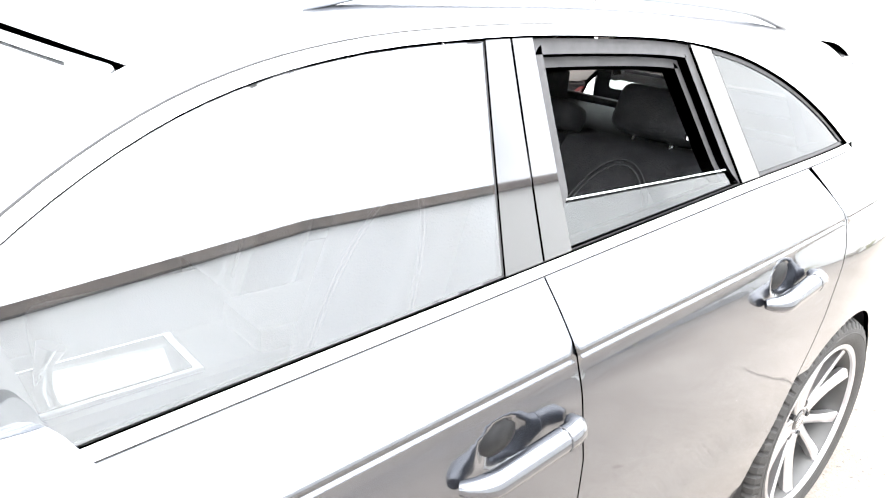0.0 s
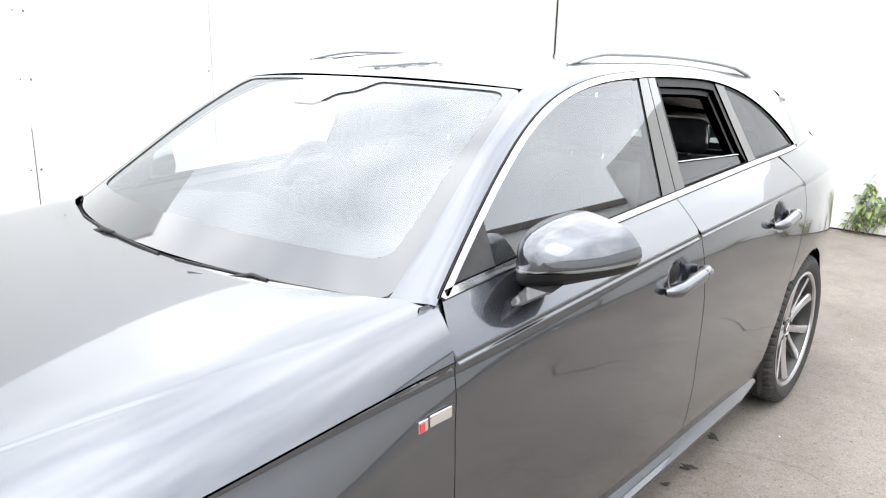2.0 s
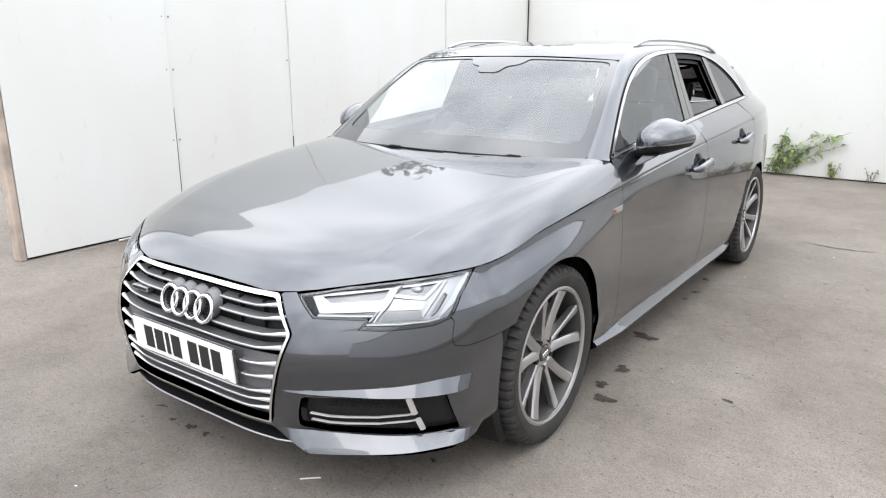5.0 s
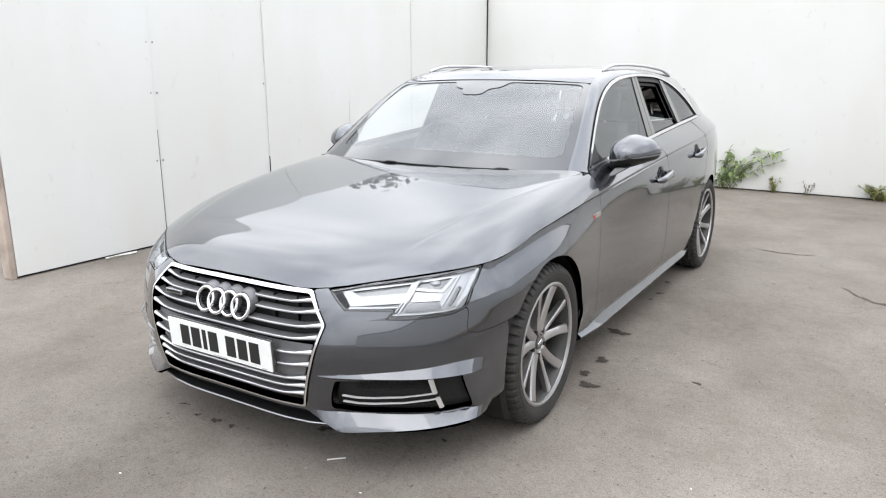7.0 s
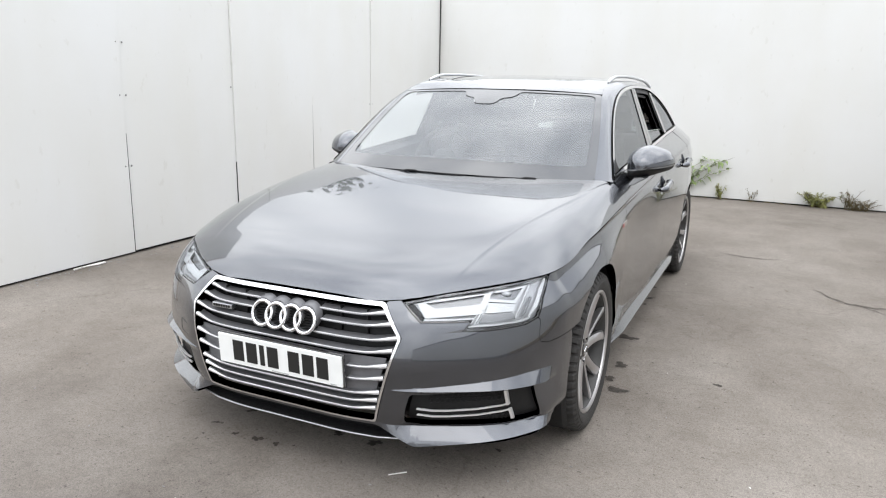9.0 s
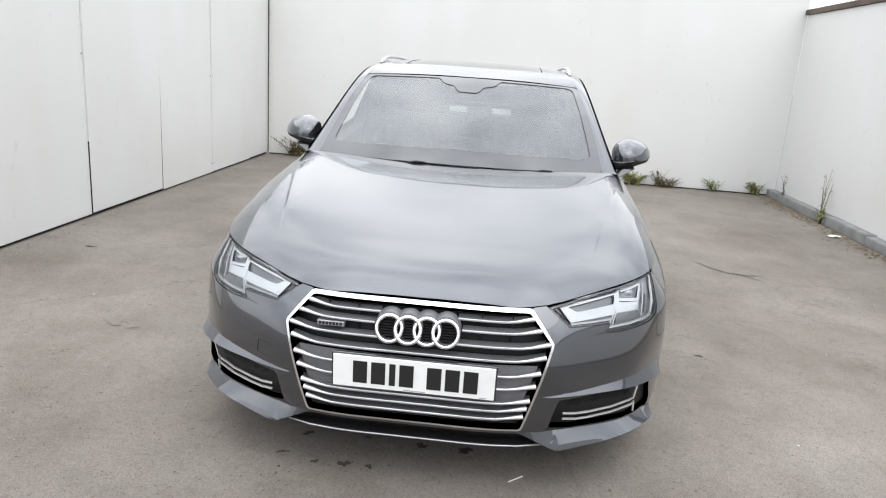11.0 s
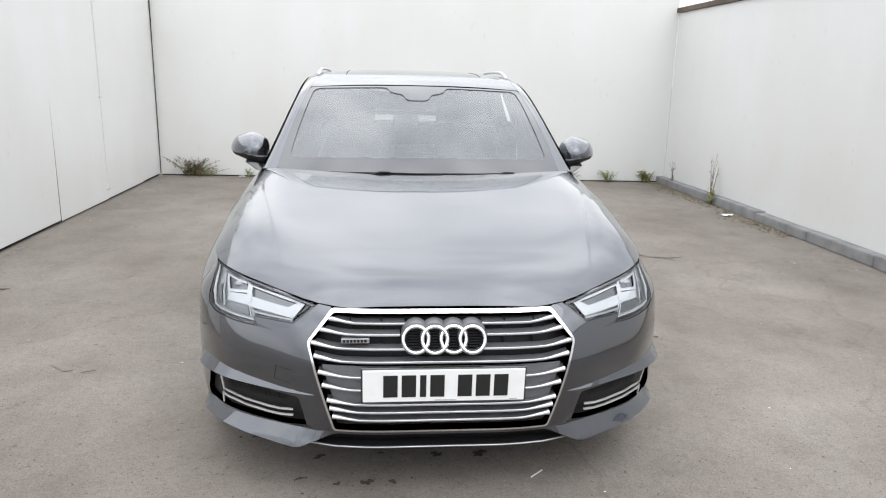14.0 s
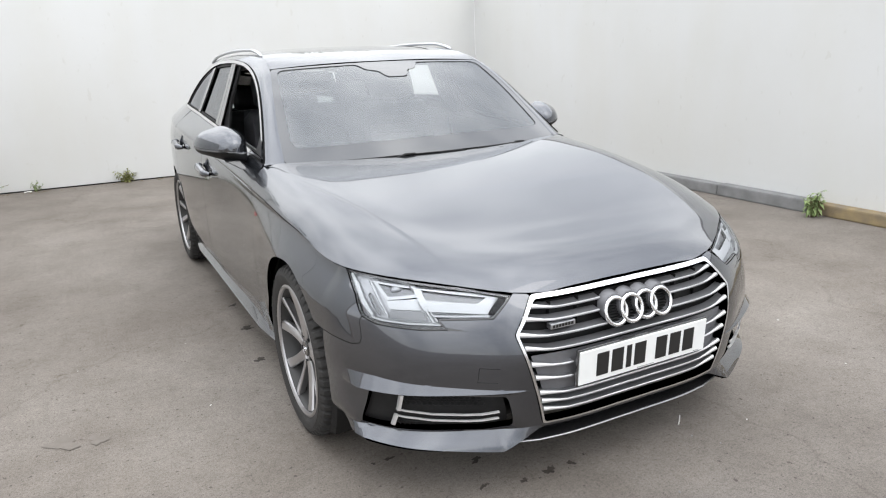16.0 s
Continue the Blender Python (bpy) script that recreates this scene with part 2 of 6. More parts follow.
def panel(name, loop, fn, mat, parent, holes=(), step=0.03, flange=0.012, label="", lines=(), gap=0.0, lift=0.0, centre=(0, 1.4, 0.55), sgn=1, grid=None):
    """A pressed panel: the region of a surface fn(a, b) inside loop and outside holes, with a turned-in edge."""
    loop = resample(np.asarray(loop, float), step)
    if gap:
        loop = inset(loop, gap)
    holes = [resample(np.asarray(h, float), step) for h in holes]
    lo, hi = loop.min(0), loop.max(0)
    gx, gy = grid or (step, step)
    A, B = np.meshgrid(np.arange(lo[0] + gx / 2, hi[0], gx), np.arange(lo[1] + gy / 2, hi[1], gy))
    pts = np.stack([A.ravel(), B.ravel()], 1)
    if lines:
        ln = np.concatenate([np.asarray(q, float) for q in lines])
        d = np.full(len(pts), 9.0)
        for i in range(0, len(ln), 60):
            d = np.minimum(d, np.min(np.linalg.norm(pts[:, None] - ln[None, i:i + 60], axis=2), axis=1))
        pts = np.concatenate([pts[d > step * 0.45], ln])
    ok = inside(pts, loop)
    for h in holes:
        ok &= ~inside(pts, h)
    pts = pts[ok]
    rim = np.concatenate([loop, *holes])
    d = np.full(len(pts), 9.0)
    for i in range(0, len(rim), 50):
        if len(pts):
            d = np.minimum(d, np.min(np.linalg.norm(pts[:, None] - rim[None, i:i + 50], axis=2), axis=1))
    pts = pts[d > step * 0.4]
    allp = np.concatenate([rim, pts])
    edges, base = [], 0
    for q in (loop, *holes):
        edges += [(base + i, base + (i + 1) % len(q)) for i in range(len(q))]
        base += len(q)
    res = delaunay_2d_cdt([Vector(map(float, p)) for p in allp], edges, [], 0, 1e-6)
    v2 = np.array([tuple(v) for v in res[0]])
    tri = np.array([tuple(f) for f in res[2] if len(f) == 3])
    mid = v2[tri].mean(1)
    good = inside(mid, loop)
    for h in holes:
        good &= ~inside(mid, h)
    tri = tri[good]

    def at(q):
        r = fn(q[:, 0], q[:, 1])
        return np.stack(r, 1) if isinstance(r, tuple) else r
    e = 1e-3
    P = at(v2)
    du = at(v2 + (e, 0)) - at(v2 - (e, 0))
    dv = at(v2 + (0, e)) - at(v2 - (0, e))
    N = np.cross(du, dv)
    N /= np.linalg.norm(N, axis=1)[:, None] + 1e-12
    flip = np.sum(N * (P - np.array(centre))) < 0
    if flip:
        N, tri = -N, tri[:, ::-1]
    P = P + N * lift
    faces = [tuple(map(int, f)) for f in tri]
    verts, norms = list(P), list(N)
    if flange:
        near = {}
        for i, p in enumerate(v2):
            near[(round(p[0], 5), round(p[1], 5))] = i
        for k, q in enumerate((loop, *holes)):
            idx = [near.get((round(p[0], 5), round(p[1], 5))) for p in q]
            idx = [i for i in idx if i is not None]
            m = len(idx)
            s = len(verts)
            c2 = q.mean(0)
            for i in idx:
                verts += [P[i], P[i] - N[i] * flange]
                j = idx[(idx.index(i) + 1) % m]
                t = P[j] - P[i]
                side = np.cross(t, N[i])
                side /= np.linalg.norm(side) + 1e-12
                norms += [side, side]
            for i in range(m):
                a, b = s + 2 * i, s + 2 * ((i + 1) % m)
                faces.append((a, b, b + 1, a + 1))
    V, Nn = np.array(verts), np.array(norms)
    if sgn < 0:
        V, Nn = V * (-1, 1, 1), Nn * (-1, 1, 1)
        faces = [f[::-1] for f in faces]
    return link_mesh(name, V, faces, mat, parent, label, True, Nn)


def tube(bm, pts, r, n=8, closed=False, flat=1.0, up=(0, 0, 1)):
    """Sweeps a round (or flattened) section along points; r is a number or one per point."""
    pts = [Vector(p) for p in pts]
    rr = r if hasattr(r, "__len__") else [r] * len(pts)
    rings = []
    for i, p in enumerate(pts):
        a = pts[i - 1] if i or closed else p
        b = pts[(i + 1) % len(pts)] if i < len(pts) - 1 or closed else p
        t = (b - a).normalized()
        s = t.cross(Vector(up))
        s = s.normalized() if s.length > 1e-5 else Vector((1, 0, 0))
        u = s.cross(t)
        rings.append([bm.verts.new(p + s * math.cos(2 * math.pi * k / n) * rr[i] + u * math.sin(2 * math.pi * k / n) * rr[i] * flat) for k in range(n)])
    m = len(rings)
    for i in range(m if closed else m - 1):
        a, b = rings[i], rings[(i + 1) % m]
        for k in range(n):
            bm.faces.new((a[k], a[(k + 1) % n], b[(k + 1) % n], b[k]))
    if not closed:
        bm.faces.new(rings[0][::-1])
        bm.faces.new(rings[-1])
    return bm


def box(bm, x0, x1, y0, y1, z0, z1, bevel=0.0, m=None, seg=2):
    """A box with its edges rounded."""
    r = bmesh.ops.create_cube(bm, size=1)
    vs = r["verts"]
    for v in vs:
        v.co = Vector((x0 + (v.co.x + 0.5) * (x1 - x0), y0 + (v.co.y + 0.5) * (y1 - y0), z0 + (v.co.z + 0.5) * (z1 - z0)))
    if bevel:
        es = list({e for v in vs for e in v.link_edges})
        r2 = bmesh.ops.bevel(bm, geom=es, offset=bevel, segments=seg, affect="EDGES", profile=0.6)
        vs = list({v for f in r2["faces"] for v in f.verts} | {v for v in vs if v.is_valid})
    if m is not None:
        bmesh.ops.transform(bm, matrix=m, verts=vs)
    return vs


def prism(bm, outline, fn0, fn1):
    """A solid between an outline mapped by fn0 (front) and by fn1 (back)."""
    a = [bm.verts.new(fn0(*p)) for p in outline]
    b = [bm.verts.new(fn1(*p)) for p in outline]
    n = len(a)
    bm.faces.new(a)
    bm.faces.new(b[::-1])
    for i in range(n):
        bm.faces.new((a[i], b[i], b[(i + 1) % n], a[(i + 1) % n]))


def lathe(bm, prof, n=48, axis="x"):
    """Turns a closed profile of (along, radius) about the x axis."""
    rings = []
    for k in range(n):
        a = 2 * math.pi * k / n
        rings.append([bm.verts.new((s, r * math.cos(a), r * math.sin(a))) for s, r in prof])
    m = len(prof)
    for k in range(n):
        a, b = rings[k], rings[(k + 1) % n]
        for i in range(m):
            j = (i + 1) % m
            bm.faces.new((a[i], a[j], b[j], b[i]))


# ==== the yard ====
def wall_panel_mat():
    m = material("white_painted_sheet", (0.70, 0.705, 0.70), 0.45, bump=0.06, bscale=6)
    nd, ln = m.node_tree.nodes, m.node_tree.links
    co = nd.new("ShaderNodeTexCoord")
    last = None
    # soft patches, faint runs of rain, and small scuffs
    for scale, stretch, lo, a, b in ((0.7, (1, 1, 1), 0.95, 0.35, 0.65), (2.2, (1, 1, 0.25), 0.985, 0.36, 0.6), (14, (1, 1, 0.6), 0.94, 0.27, 0.34)):
        mp, n, r = nd.new("ShaderNodeMapping"), nd.new("ShaderNodeTexNoise"), nd.new("ShaderNodeValToRGB")
        mp.inputs["Scale"].default_value = stretch
        n.inputs["Scale"].default_value, n.inputs["Detail"].default_value = scale, 6
        r.color_ramp.elements[0].position, r.color_ramp.elements[0].color = a, (lo, lo * 0.995, lo * 0.98, 1)
        r.color_ramp.elements[1].position, r.color_ramp.elements[1].color = b, (1, 1, 1, 1)
        ln.new(co.outputs["Object"], mp.inputs["Vector"])
        ln.new(mp.outputs[0], n.inputs["Vector"])
        ln.new(n.outputs["Fac"], r.inputs["Fac"])
        x = nd.new("ShaderNodeMixRGB")
        x.blend_type = "MULTIPLY"
        x.inputs[0].default_value = 1
        x.inputs[1].default_value = (0.715, 0.72, 0.715, 1)
        if last:
            ln.new(last, x.inputs[1])
        ln.new(r.outputs["Color"], x.inputs[2])
        last = x.outputs[0]
    ln.new(last, nd["Principled BSDF"].inputs["Base Color"])
    return m


def concrete():
    """Worn concrete: wide soft blotches, swept streaks, fine sand grain, pale and dark specks, hair cracks."""
    m = material("yard_concrete", (0.24, 0.222, 0.202), 0.88, bump=0.22, bscale=190)
    nd, ln = m.node_tree.nodes, m.node_tree.links
    p = nd["Principled BSDF"]
    co = nd.new("ShaderNodeTexCoord")

    def noise(scale, detail, rough, stretch=(1, 1, 1), turn=0.0):
        mp = nd.new("ShaderNodeMapping")
        mp.inputs["Scale"].default_value = stretch
        mp.inputs["Rotation"].default_value = (0, 0, turn)
        n = nd.new("ShaderNodeTexNoise")
        n.inputs["Scale"].default_value, n.inputs["Detail"].default_value, n.inputs["Roughness"].default_value = scale, detail, rough
        ln.new(co.outputs["Object"], mp.inputs["Vector"])
        ln.new(mp.outputs[0], n.inputs["Vector"])
        return n.outputs["Fac"]

    def ramp(fac, *stops):
        r = nd.new("ShaderNodeValToRGB")
        while len(r.color_ramp.elements) < len(stops):
            r.color_ramp.elements.new(0.5)
        for e, (pos, c) in zip(r.color_ramp.elements, stops):
            e.position, e.color = pos, (*c, 1)
        ln.new(fac, r.inputs["Fac"])
        return r.outputs["Color"]

    def mul(a, b, fac=1.0):
        x = nd.new("ShaderNodeMixRGB")
        x.blend_type = "MULTIPLY"
        x.inputs[0].default_value = fac
        ln.new(a, x.inputs[1])
        ln.new(b, x.inputs[2])
        return x.outputs[0]
    c = ramp(noise(0.9, 6, 0.6), (0.3, (0.146, 0.126, 0.108)), (0.5, (0.196, 0.174, 0.153)), (0.72, (0.238, 0.215, 0.193)))
    c = mul(c, ramp(noise(3.2, 7, 0.68, (1.0, 0.9, 1), 0.25), (0.34, (0.87, 0.855, 0.835)), (0.52, (1, 1, 1)), (0.75, (1.08, 1.07, 1.05))))
    c = mul(c, ramp(noise(26, 6, 0.75), (0.34, (0.86, 0.85, 0.84)), (0.5, (1, 1, 1)), (0.68, (1.09, 1.09, 1.09))))
    c = mul(c, ramp(noise(95, 4, 0.75), (0.36, (0.74, 0.725, 0.71)), (0.48, (1, 1, 1)), (0.66, (1.14, 1.14, 1.13))))
    c = mul(c, ramp(noise(230, 3, 0.7), (0.36, (0.74, 0.73, 0.72)), (0.5, (1, 1, 1)), (0.64, (1.22, 1.22, 1.21))))
    c = mul(c, ramp(noise(48, 2, 0.5), (0.29, (0.5, 0.48, 0.46)), (0.335, (1, 1, 1))))
    c = mul(c, ramp(noise(9, 8, 0.6), (0.285, (0.62, 0.58, 0.54)), (0.335, (1, 1, 1))))
    v = nd.new("ShaderNodeTexVoronoi")
    v.feature = "DISTANCE_TO_EDGE"
    v.inputs["Scale"].default_value = 0.23
    w = nd.new("ShaderNodeVectorMath")
    w.operation = "ADD"
    wn2 = nd.new("ShaderNodeTexNoise")
    wn2.inputs["Scale"].default_value, wn2.inputs["Detail"].default_value = 1.6, 7
    ln.new(co.outputs["Object"], wn2.inputs["Vector"])
    ln.new(co.outputs["Object"], w.inputs[0])
    ln.new(wn2.outputs["Color"], w.inputs[1])
    ln.new(w.outputs[0], v.inputs["Vector"])
    c = mul(c, ramp(v.outputs["Distance"], (0.0, (0.72, 0.70, 0.68)), (0.0022, (1, 1, 1))), 0.55)
    # darker ground before the car, ragged soft edge; partly lens falloff put into colour
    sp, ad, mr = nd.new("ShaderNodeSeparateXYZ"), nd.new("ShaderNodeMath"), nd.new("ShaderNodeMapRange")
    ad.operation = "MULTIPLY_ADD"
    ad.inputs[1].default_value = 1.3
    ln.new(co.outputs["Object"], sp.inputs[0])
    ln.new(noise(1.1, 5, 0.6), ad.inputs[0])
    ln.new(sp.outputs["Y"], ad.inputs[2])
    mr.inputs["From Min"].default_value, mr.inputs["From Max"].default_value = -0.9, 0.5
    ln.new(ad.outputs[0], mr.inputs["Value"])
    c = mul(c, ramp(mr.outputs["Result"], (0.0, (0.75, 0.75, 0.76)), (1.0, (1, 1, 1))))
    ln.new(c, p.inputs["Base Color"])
    return m


WALL = wall_panel_mat()
DARKGAP = material("dark_gap", (0.02, 0.02, 0.02), 0.9)
CONCRETE = concrete()
KERB = material("grey_kerb", (0.22, 0.22, 0.22), 0.85, var=0.2, scale=7, bump=0.3, bscale=90)
BROWN = material("brown_timber", (0.11, 0.08, 0.062), 0.8, var=0.3, scale=6, bump=0.3, bscale=60)

bm = bmesh.new()
bmesh.ops.create_grid(bm, x_segments=2, y_segments=2, size=150)
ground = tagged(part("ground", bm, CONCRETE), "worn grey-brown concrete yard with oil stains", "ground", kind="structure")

LW0, LW1 = Vector((-3.08, 0.01, 0)), Vector((-3.15, 6.98, 0))
BW1 = Vector((3.80, 6.72, 0))
RW0 = Vector((3.78, -9.0, 0))


def wall(name, a, b, z0, z1, thick, label, fall=None):
    d = (b - a)
    n = Vector((d.y, -d.x, 0)).normalized()
    L = d.length
    m = Matrix.Translation(a) @ Matrix((d.normalized(), -n, Vector((0, 0, 1)))).transposed().to_4x4()
    bm = bmesh.new()
    box(bm, 0, L, 0, thick, z0, z1, 0.004, m)
    if fall:
        bmesh.ops.bisect_plane(bm, geom=bm.verts[:] + bm.edges[:] + bm.faces[:], plane_co=m @ Vector((3.87, 0, 0)), plane_no=d)
        bmesh.ops.bisect_plane(bm, geom=bm.verts[:] + bm.edges[:] + bm.faces[:], plane_co=m @ Vector((8.37, 0, 0)), plane_no=d)
        for v in bm.verts:
            if v.co.z > 1:
                v.co.z += fall((m.inverted() @ v.co).x)
    return tagged(part(name, bm, WALL), label, "wall", kind="structure"), m, L


# the right wall's top runs level from the corner, then falls along the nearer half
FALL = lambda u: -0.085 * max(0.0, min(u - 3.87, 4.5))
wall_back, MB, LB = wall("wall_back", LW1, BW1, 0.016, 2.75, 0.1, "tall plain white painted wall behind the car")
wall_right, MR, LR = wall("wall_right", BW1, RW0, 0.0, 2.28, 0.12, "white painted wall above a low grey kerb", FALL)

# hoarding of sheets on the left, each 1.245 m wide, hung clear of the ground
d_left = (LW1 - LW0).normalized()
ML = Matrix.Translation(LW0) @ Matrix((d_left, Vector((-d_left.y, d_left.x, 0)), Vector((0, 0, 1)))).transposed().to_4x4()
LL = (LW1 - LW0).length
wall_left = tagged(part("wall_left", (lambda b: (box(b, 0.0, LL, 0.03, 0.08, 0.0, 2.59, 0.004, ML), b)[1])(bmesh.new()), DARKGAP), "tall hoarding of white painted sheets with thin seams", "wall", kind="structure")
for k in range(6):
    bm = bmesh.new()
    u0, u1 = k * 1.243 + 0.0013, min(LL - 0.008, (k + 1) * 1.243 - 0.0013)
    box(bm, u0, u1, 0.0 + 0.004 * (k % 2), 0.026, 0.016 + 0.007 * (k % 3), 2.6, 0.003, ML @ Matrix.Rotation(radians((0.12, -0.2, 0.25, -0.1, 0.15, 0)[k]), 4, "X"))
    part("sheet", bm, WALL, wall_left)
    # screw heads down the seam
    for z in ((), (0.70, 1.24, 1.63), (1.30,), (), (0.12, 1.1), ())[k]:
        for du in (-0.03, 0.03):
            if 0 < k:
                bm = bmesh.new()
                bmesh.ops.create_cone(bm, cap_ends=True, segments=8, radius1=0.008, radius2=0.005, depth=0.006, matrix=ML @ Matrix.Translation((k * 1.243 + du, -0.002, z)) @ Matrix.Rotation(math.pi / 2, 4, "X"))
                part("screw_head", bm, KERB, wall_left)
# sheets have sprung apart along the foot of two seams
for k, top, wide in ((2, 0.62, 0.0075), (3, 1.12, 0.006), (1, 0.95, 0.003)):
    bm = bmesh.new()
    u = k * 1.243
    prism(bm, [(u - wide * 0.5, 0.02), (u + wide * 0.5, 0.02), (u + wide * 0.3, top * 0.5), (u + 0.0006, top), (u - 0.0006, top), (u - wide * 0.35, top * 0.55)], lambda x, z: ML @ Vector((x, -0.0035, z)), lambda x, z: ML @ Vector((x, 0.02, z)))
    part("open_seam", bm, DARKGAP, wall_left)
bm = bmesh.new()
box(bm, -0.045, -0.004, 0.0, 0.10, 0.0, 2.6, 0.006, ML)
tagged(part("timber_post", bm, material("weathered_timber", (0.40, 0.33, 0.28), 0.85, var=0.25, scale=7, bump=0.3, bscale=70)), "weathered brown timber post at the hoarding's end", "post")
# open joint where the hoarding meets the back wall
bm = bmesh.new()
prism(bm, [(0, 0.03), (0.002, 0.03), (0.003, 1.5), (0.006, 2.6), (0, 2.6)], lambda x, z: Vector((LW1.x + 0.002 + x, LW1.y - 0.03, z)), lambda x, z: Vector((LW1.x + 0.002 + x, LW1.y - 0.005, z)))
tagged(part("corner_joint", bm, DARKGAP), "dark open joint in the wall corner", "trim", kind="structure")
bm = bmesh.new()
box(bm, 0.01, LB, 0.02, 0.08, 0.0, 0.03, 0.0, MB)
tagged(part("wall_foot", bm, DARKGAP), "dark gap under the back wall", "trim", kind="structure")
# timber capping on the right wall
bm = bmesh.new()
rows = []
for u in (0.0, 3.87, 8.37, LR):
    rows.append([bm.verts.new(MR @ Vector((u, v, z + FALL(u)))) for v, z in ((-0.03, 2.284), (-0.03, 2.338), (-0.024, 2.345), (0.154, 2.345), (0.16, 2.338), (0.16, 2.284))])
for a, b in zip(rows, rows[1:]):
    for k in range(6):
        bm.faces.new((a[k], a[(k + 1) % 6], b[(k + 1) % 6], b[k]))
bm.faces.new(rows[0][::-1])
bm.faces.new(rows[-1])
tagged(part("wall_capping", bm, BROWN), "brown timber capping along the wall top", "trim", kind="structure")
# kerb stones along the right wall
kerb = tagged(new("kerb"), "low concrete kerb stones, some stained yellow-brown", "kerb", kind="structure")
KERB_Y = material("yellow_brown_kerb", (0.33, 0.25, 0.13), 0.85, color2=(0.20, 0.16, 0.11), scale=9, bump=0.3, bscale=90)
for k in range(17):
    bm = bmesh.new()
    u0 = 0.012 + k * 0.915
    box(bm, u0 + 0.003, u0 + 0.912, -0.115 - 0.004 * (k % 2), -0.002, 0.0, 0.095 + 0.006 * (k % 3), 0.014, MR)
    part("kerb_stone", bm, KERB_Y if 6 <= k <= 8 else KERB, kerb)


# ==== the car ====
car = thing("car", "dark grey metallic estate car with silver alloy wheels, parked on concrete", "car")

SHX = curve1((-0.45, 0.775), (-0.39, 0.793), (0, 0.846), (0.62, 0.857), (1.68, 0.874), (2.4, 0.882), (2.95, 0.862), (3.2, 0.83), (3.45, 0.775), (3.7, 0.68), (3.8, 0.62))
SHZ = curve1((-0.45, 0.712), (-0.39, 0.724), (0, 0.79), (0.62, 0.842), (1.68, 0.916), (2.4, 0.955), (3.1, 0.985), (3.8, 1.0))
BX = curve1((0.5, 0.79), (0.65, 0.785), (1.7, 0.78), (2.32, 0.765), (2.95, 0.745), (3.2, 0.71), (3.45, 0.66), (3.7, 0.58), (3.8, 0.54))
BZ = curve1((0.5, 0.925), (0.65, 0.937), (1.7, 1.013), (2.32, 1.045), (2.95, 1.075), (3.8, 1.10))
PROF = curve1((-0.1, 0.0), (0, 0.0), (0.016, 0.001), (0.05, 0.008), (0.15, 0.015), (0.28, 0.019), (0.40, 0.016), (0.47, 0.019), (0.53, 0.004), (0.6, -0.02), (0.7, -0.06))
FLARE = curve1((-0.45, 0.065), (-0.3, 0.06), (0, 0.052), (0.35, 0.02), (0.62, 0.0), (1.5, 0.0), (2.2, 0.002), (2.5, 0.008), (2.82, 0.013), (3.2, 0.012), (3.8, 0.02))


SKIRT = curve1((-0.1, 0.0), (0, 0.0), (0.016, 0.001), (0.05, 0.008), (0.15, 0.015), (0.28, 0.019), (0.40, 0.017), (0.47, 0.017), (0.56, 0.010), (0.62, 0.002), (0.7, -0.015))


def GROOVE(h):
    """Depth of the crease under the shoulder."""
    return np.interp(h, [0, 0.002, 0.0045, 0.008], [0, 0.0050, 0.0042, 0])


def side(y, z):
    """The car's flank: below the shoulder, the shoulder, and the glass above the belt."""
    y, z = np.asarray(y, float), np.asarray(z, float)
    sx, sz, bx, bz = SHX(y), SHZ(y), BX(y), BZ(y)
    h = sz - z
    g = np.clip(h / 0.13, 0, 1)
    w = np.clip((y - 0.38) / 0.12, 0, 1)
    low = sx + PROF(h) * (1 - w) + SKIRT(h) * w - GROOVE(h) * np.clip((y - 0.45) / 0.1, 0, 1) + FLARE(y) * g * g * (3 - 2 * g)
    t = np.clip((z - sz) / (bz - sz), 0, 1)
    mid = sx + (bx - sx) * (0.85 * t + 0.15 * t * t)
    u = z - bz
    top = bx - 0.405 * u + 0.02 * u * u
    return np.where(h > 0, low, np.where(u > 0, top, mid))


def flank(sg=1):
    return lambda y, z: (side(y, z), y, z)


# plan of the nose from the middle round to the front wheel arch
_px = curve1((0, 0, -0.866), (0.3, 0.30, -0.856), (0.45, 0.443, -0.823), (0.62, 0.594, -0.742), (0.8, 0.735, -0.637), (0.95, 0.818, -0.522), (1.08, 0.865, -0.412), (1.16, 0.880, -0.335))
BACK = curve1((0.14, 0.065), (0.2, 0.042), (0.27, 0.018), (0.34, 0.003), (0.4, -0.003), (0.5, 0.0), (0.565, 0.02), (0.62, 0.047), (0.67, 0.085), (0.73, 0.155))
NOSE_END = 1.16
SHELF = 0.391
LIP_TOP = curve1((0, 0.258), (0.4, 0.258), (0.5, 0.252), (0.94, 0.242), (1.16, 0.25))
LIP_FOOT = lambda a: np.interp(a, [0, 0.36, 0.49, 0.94, 1.16], [0.245, 0.245, 0.190, 0.212, 0.215])


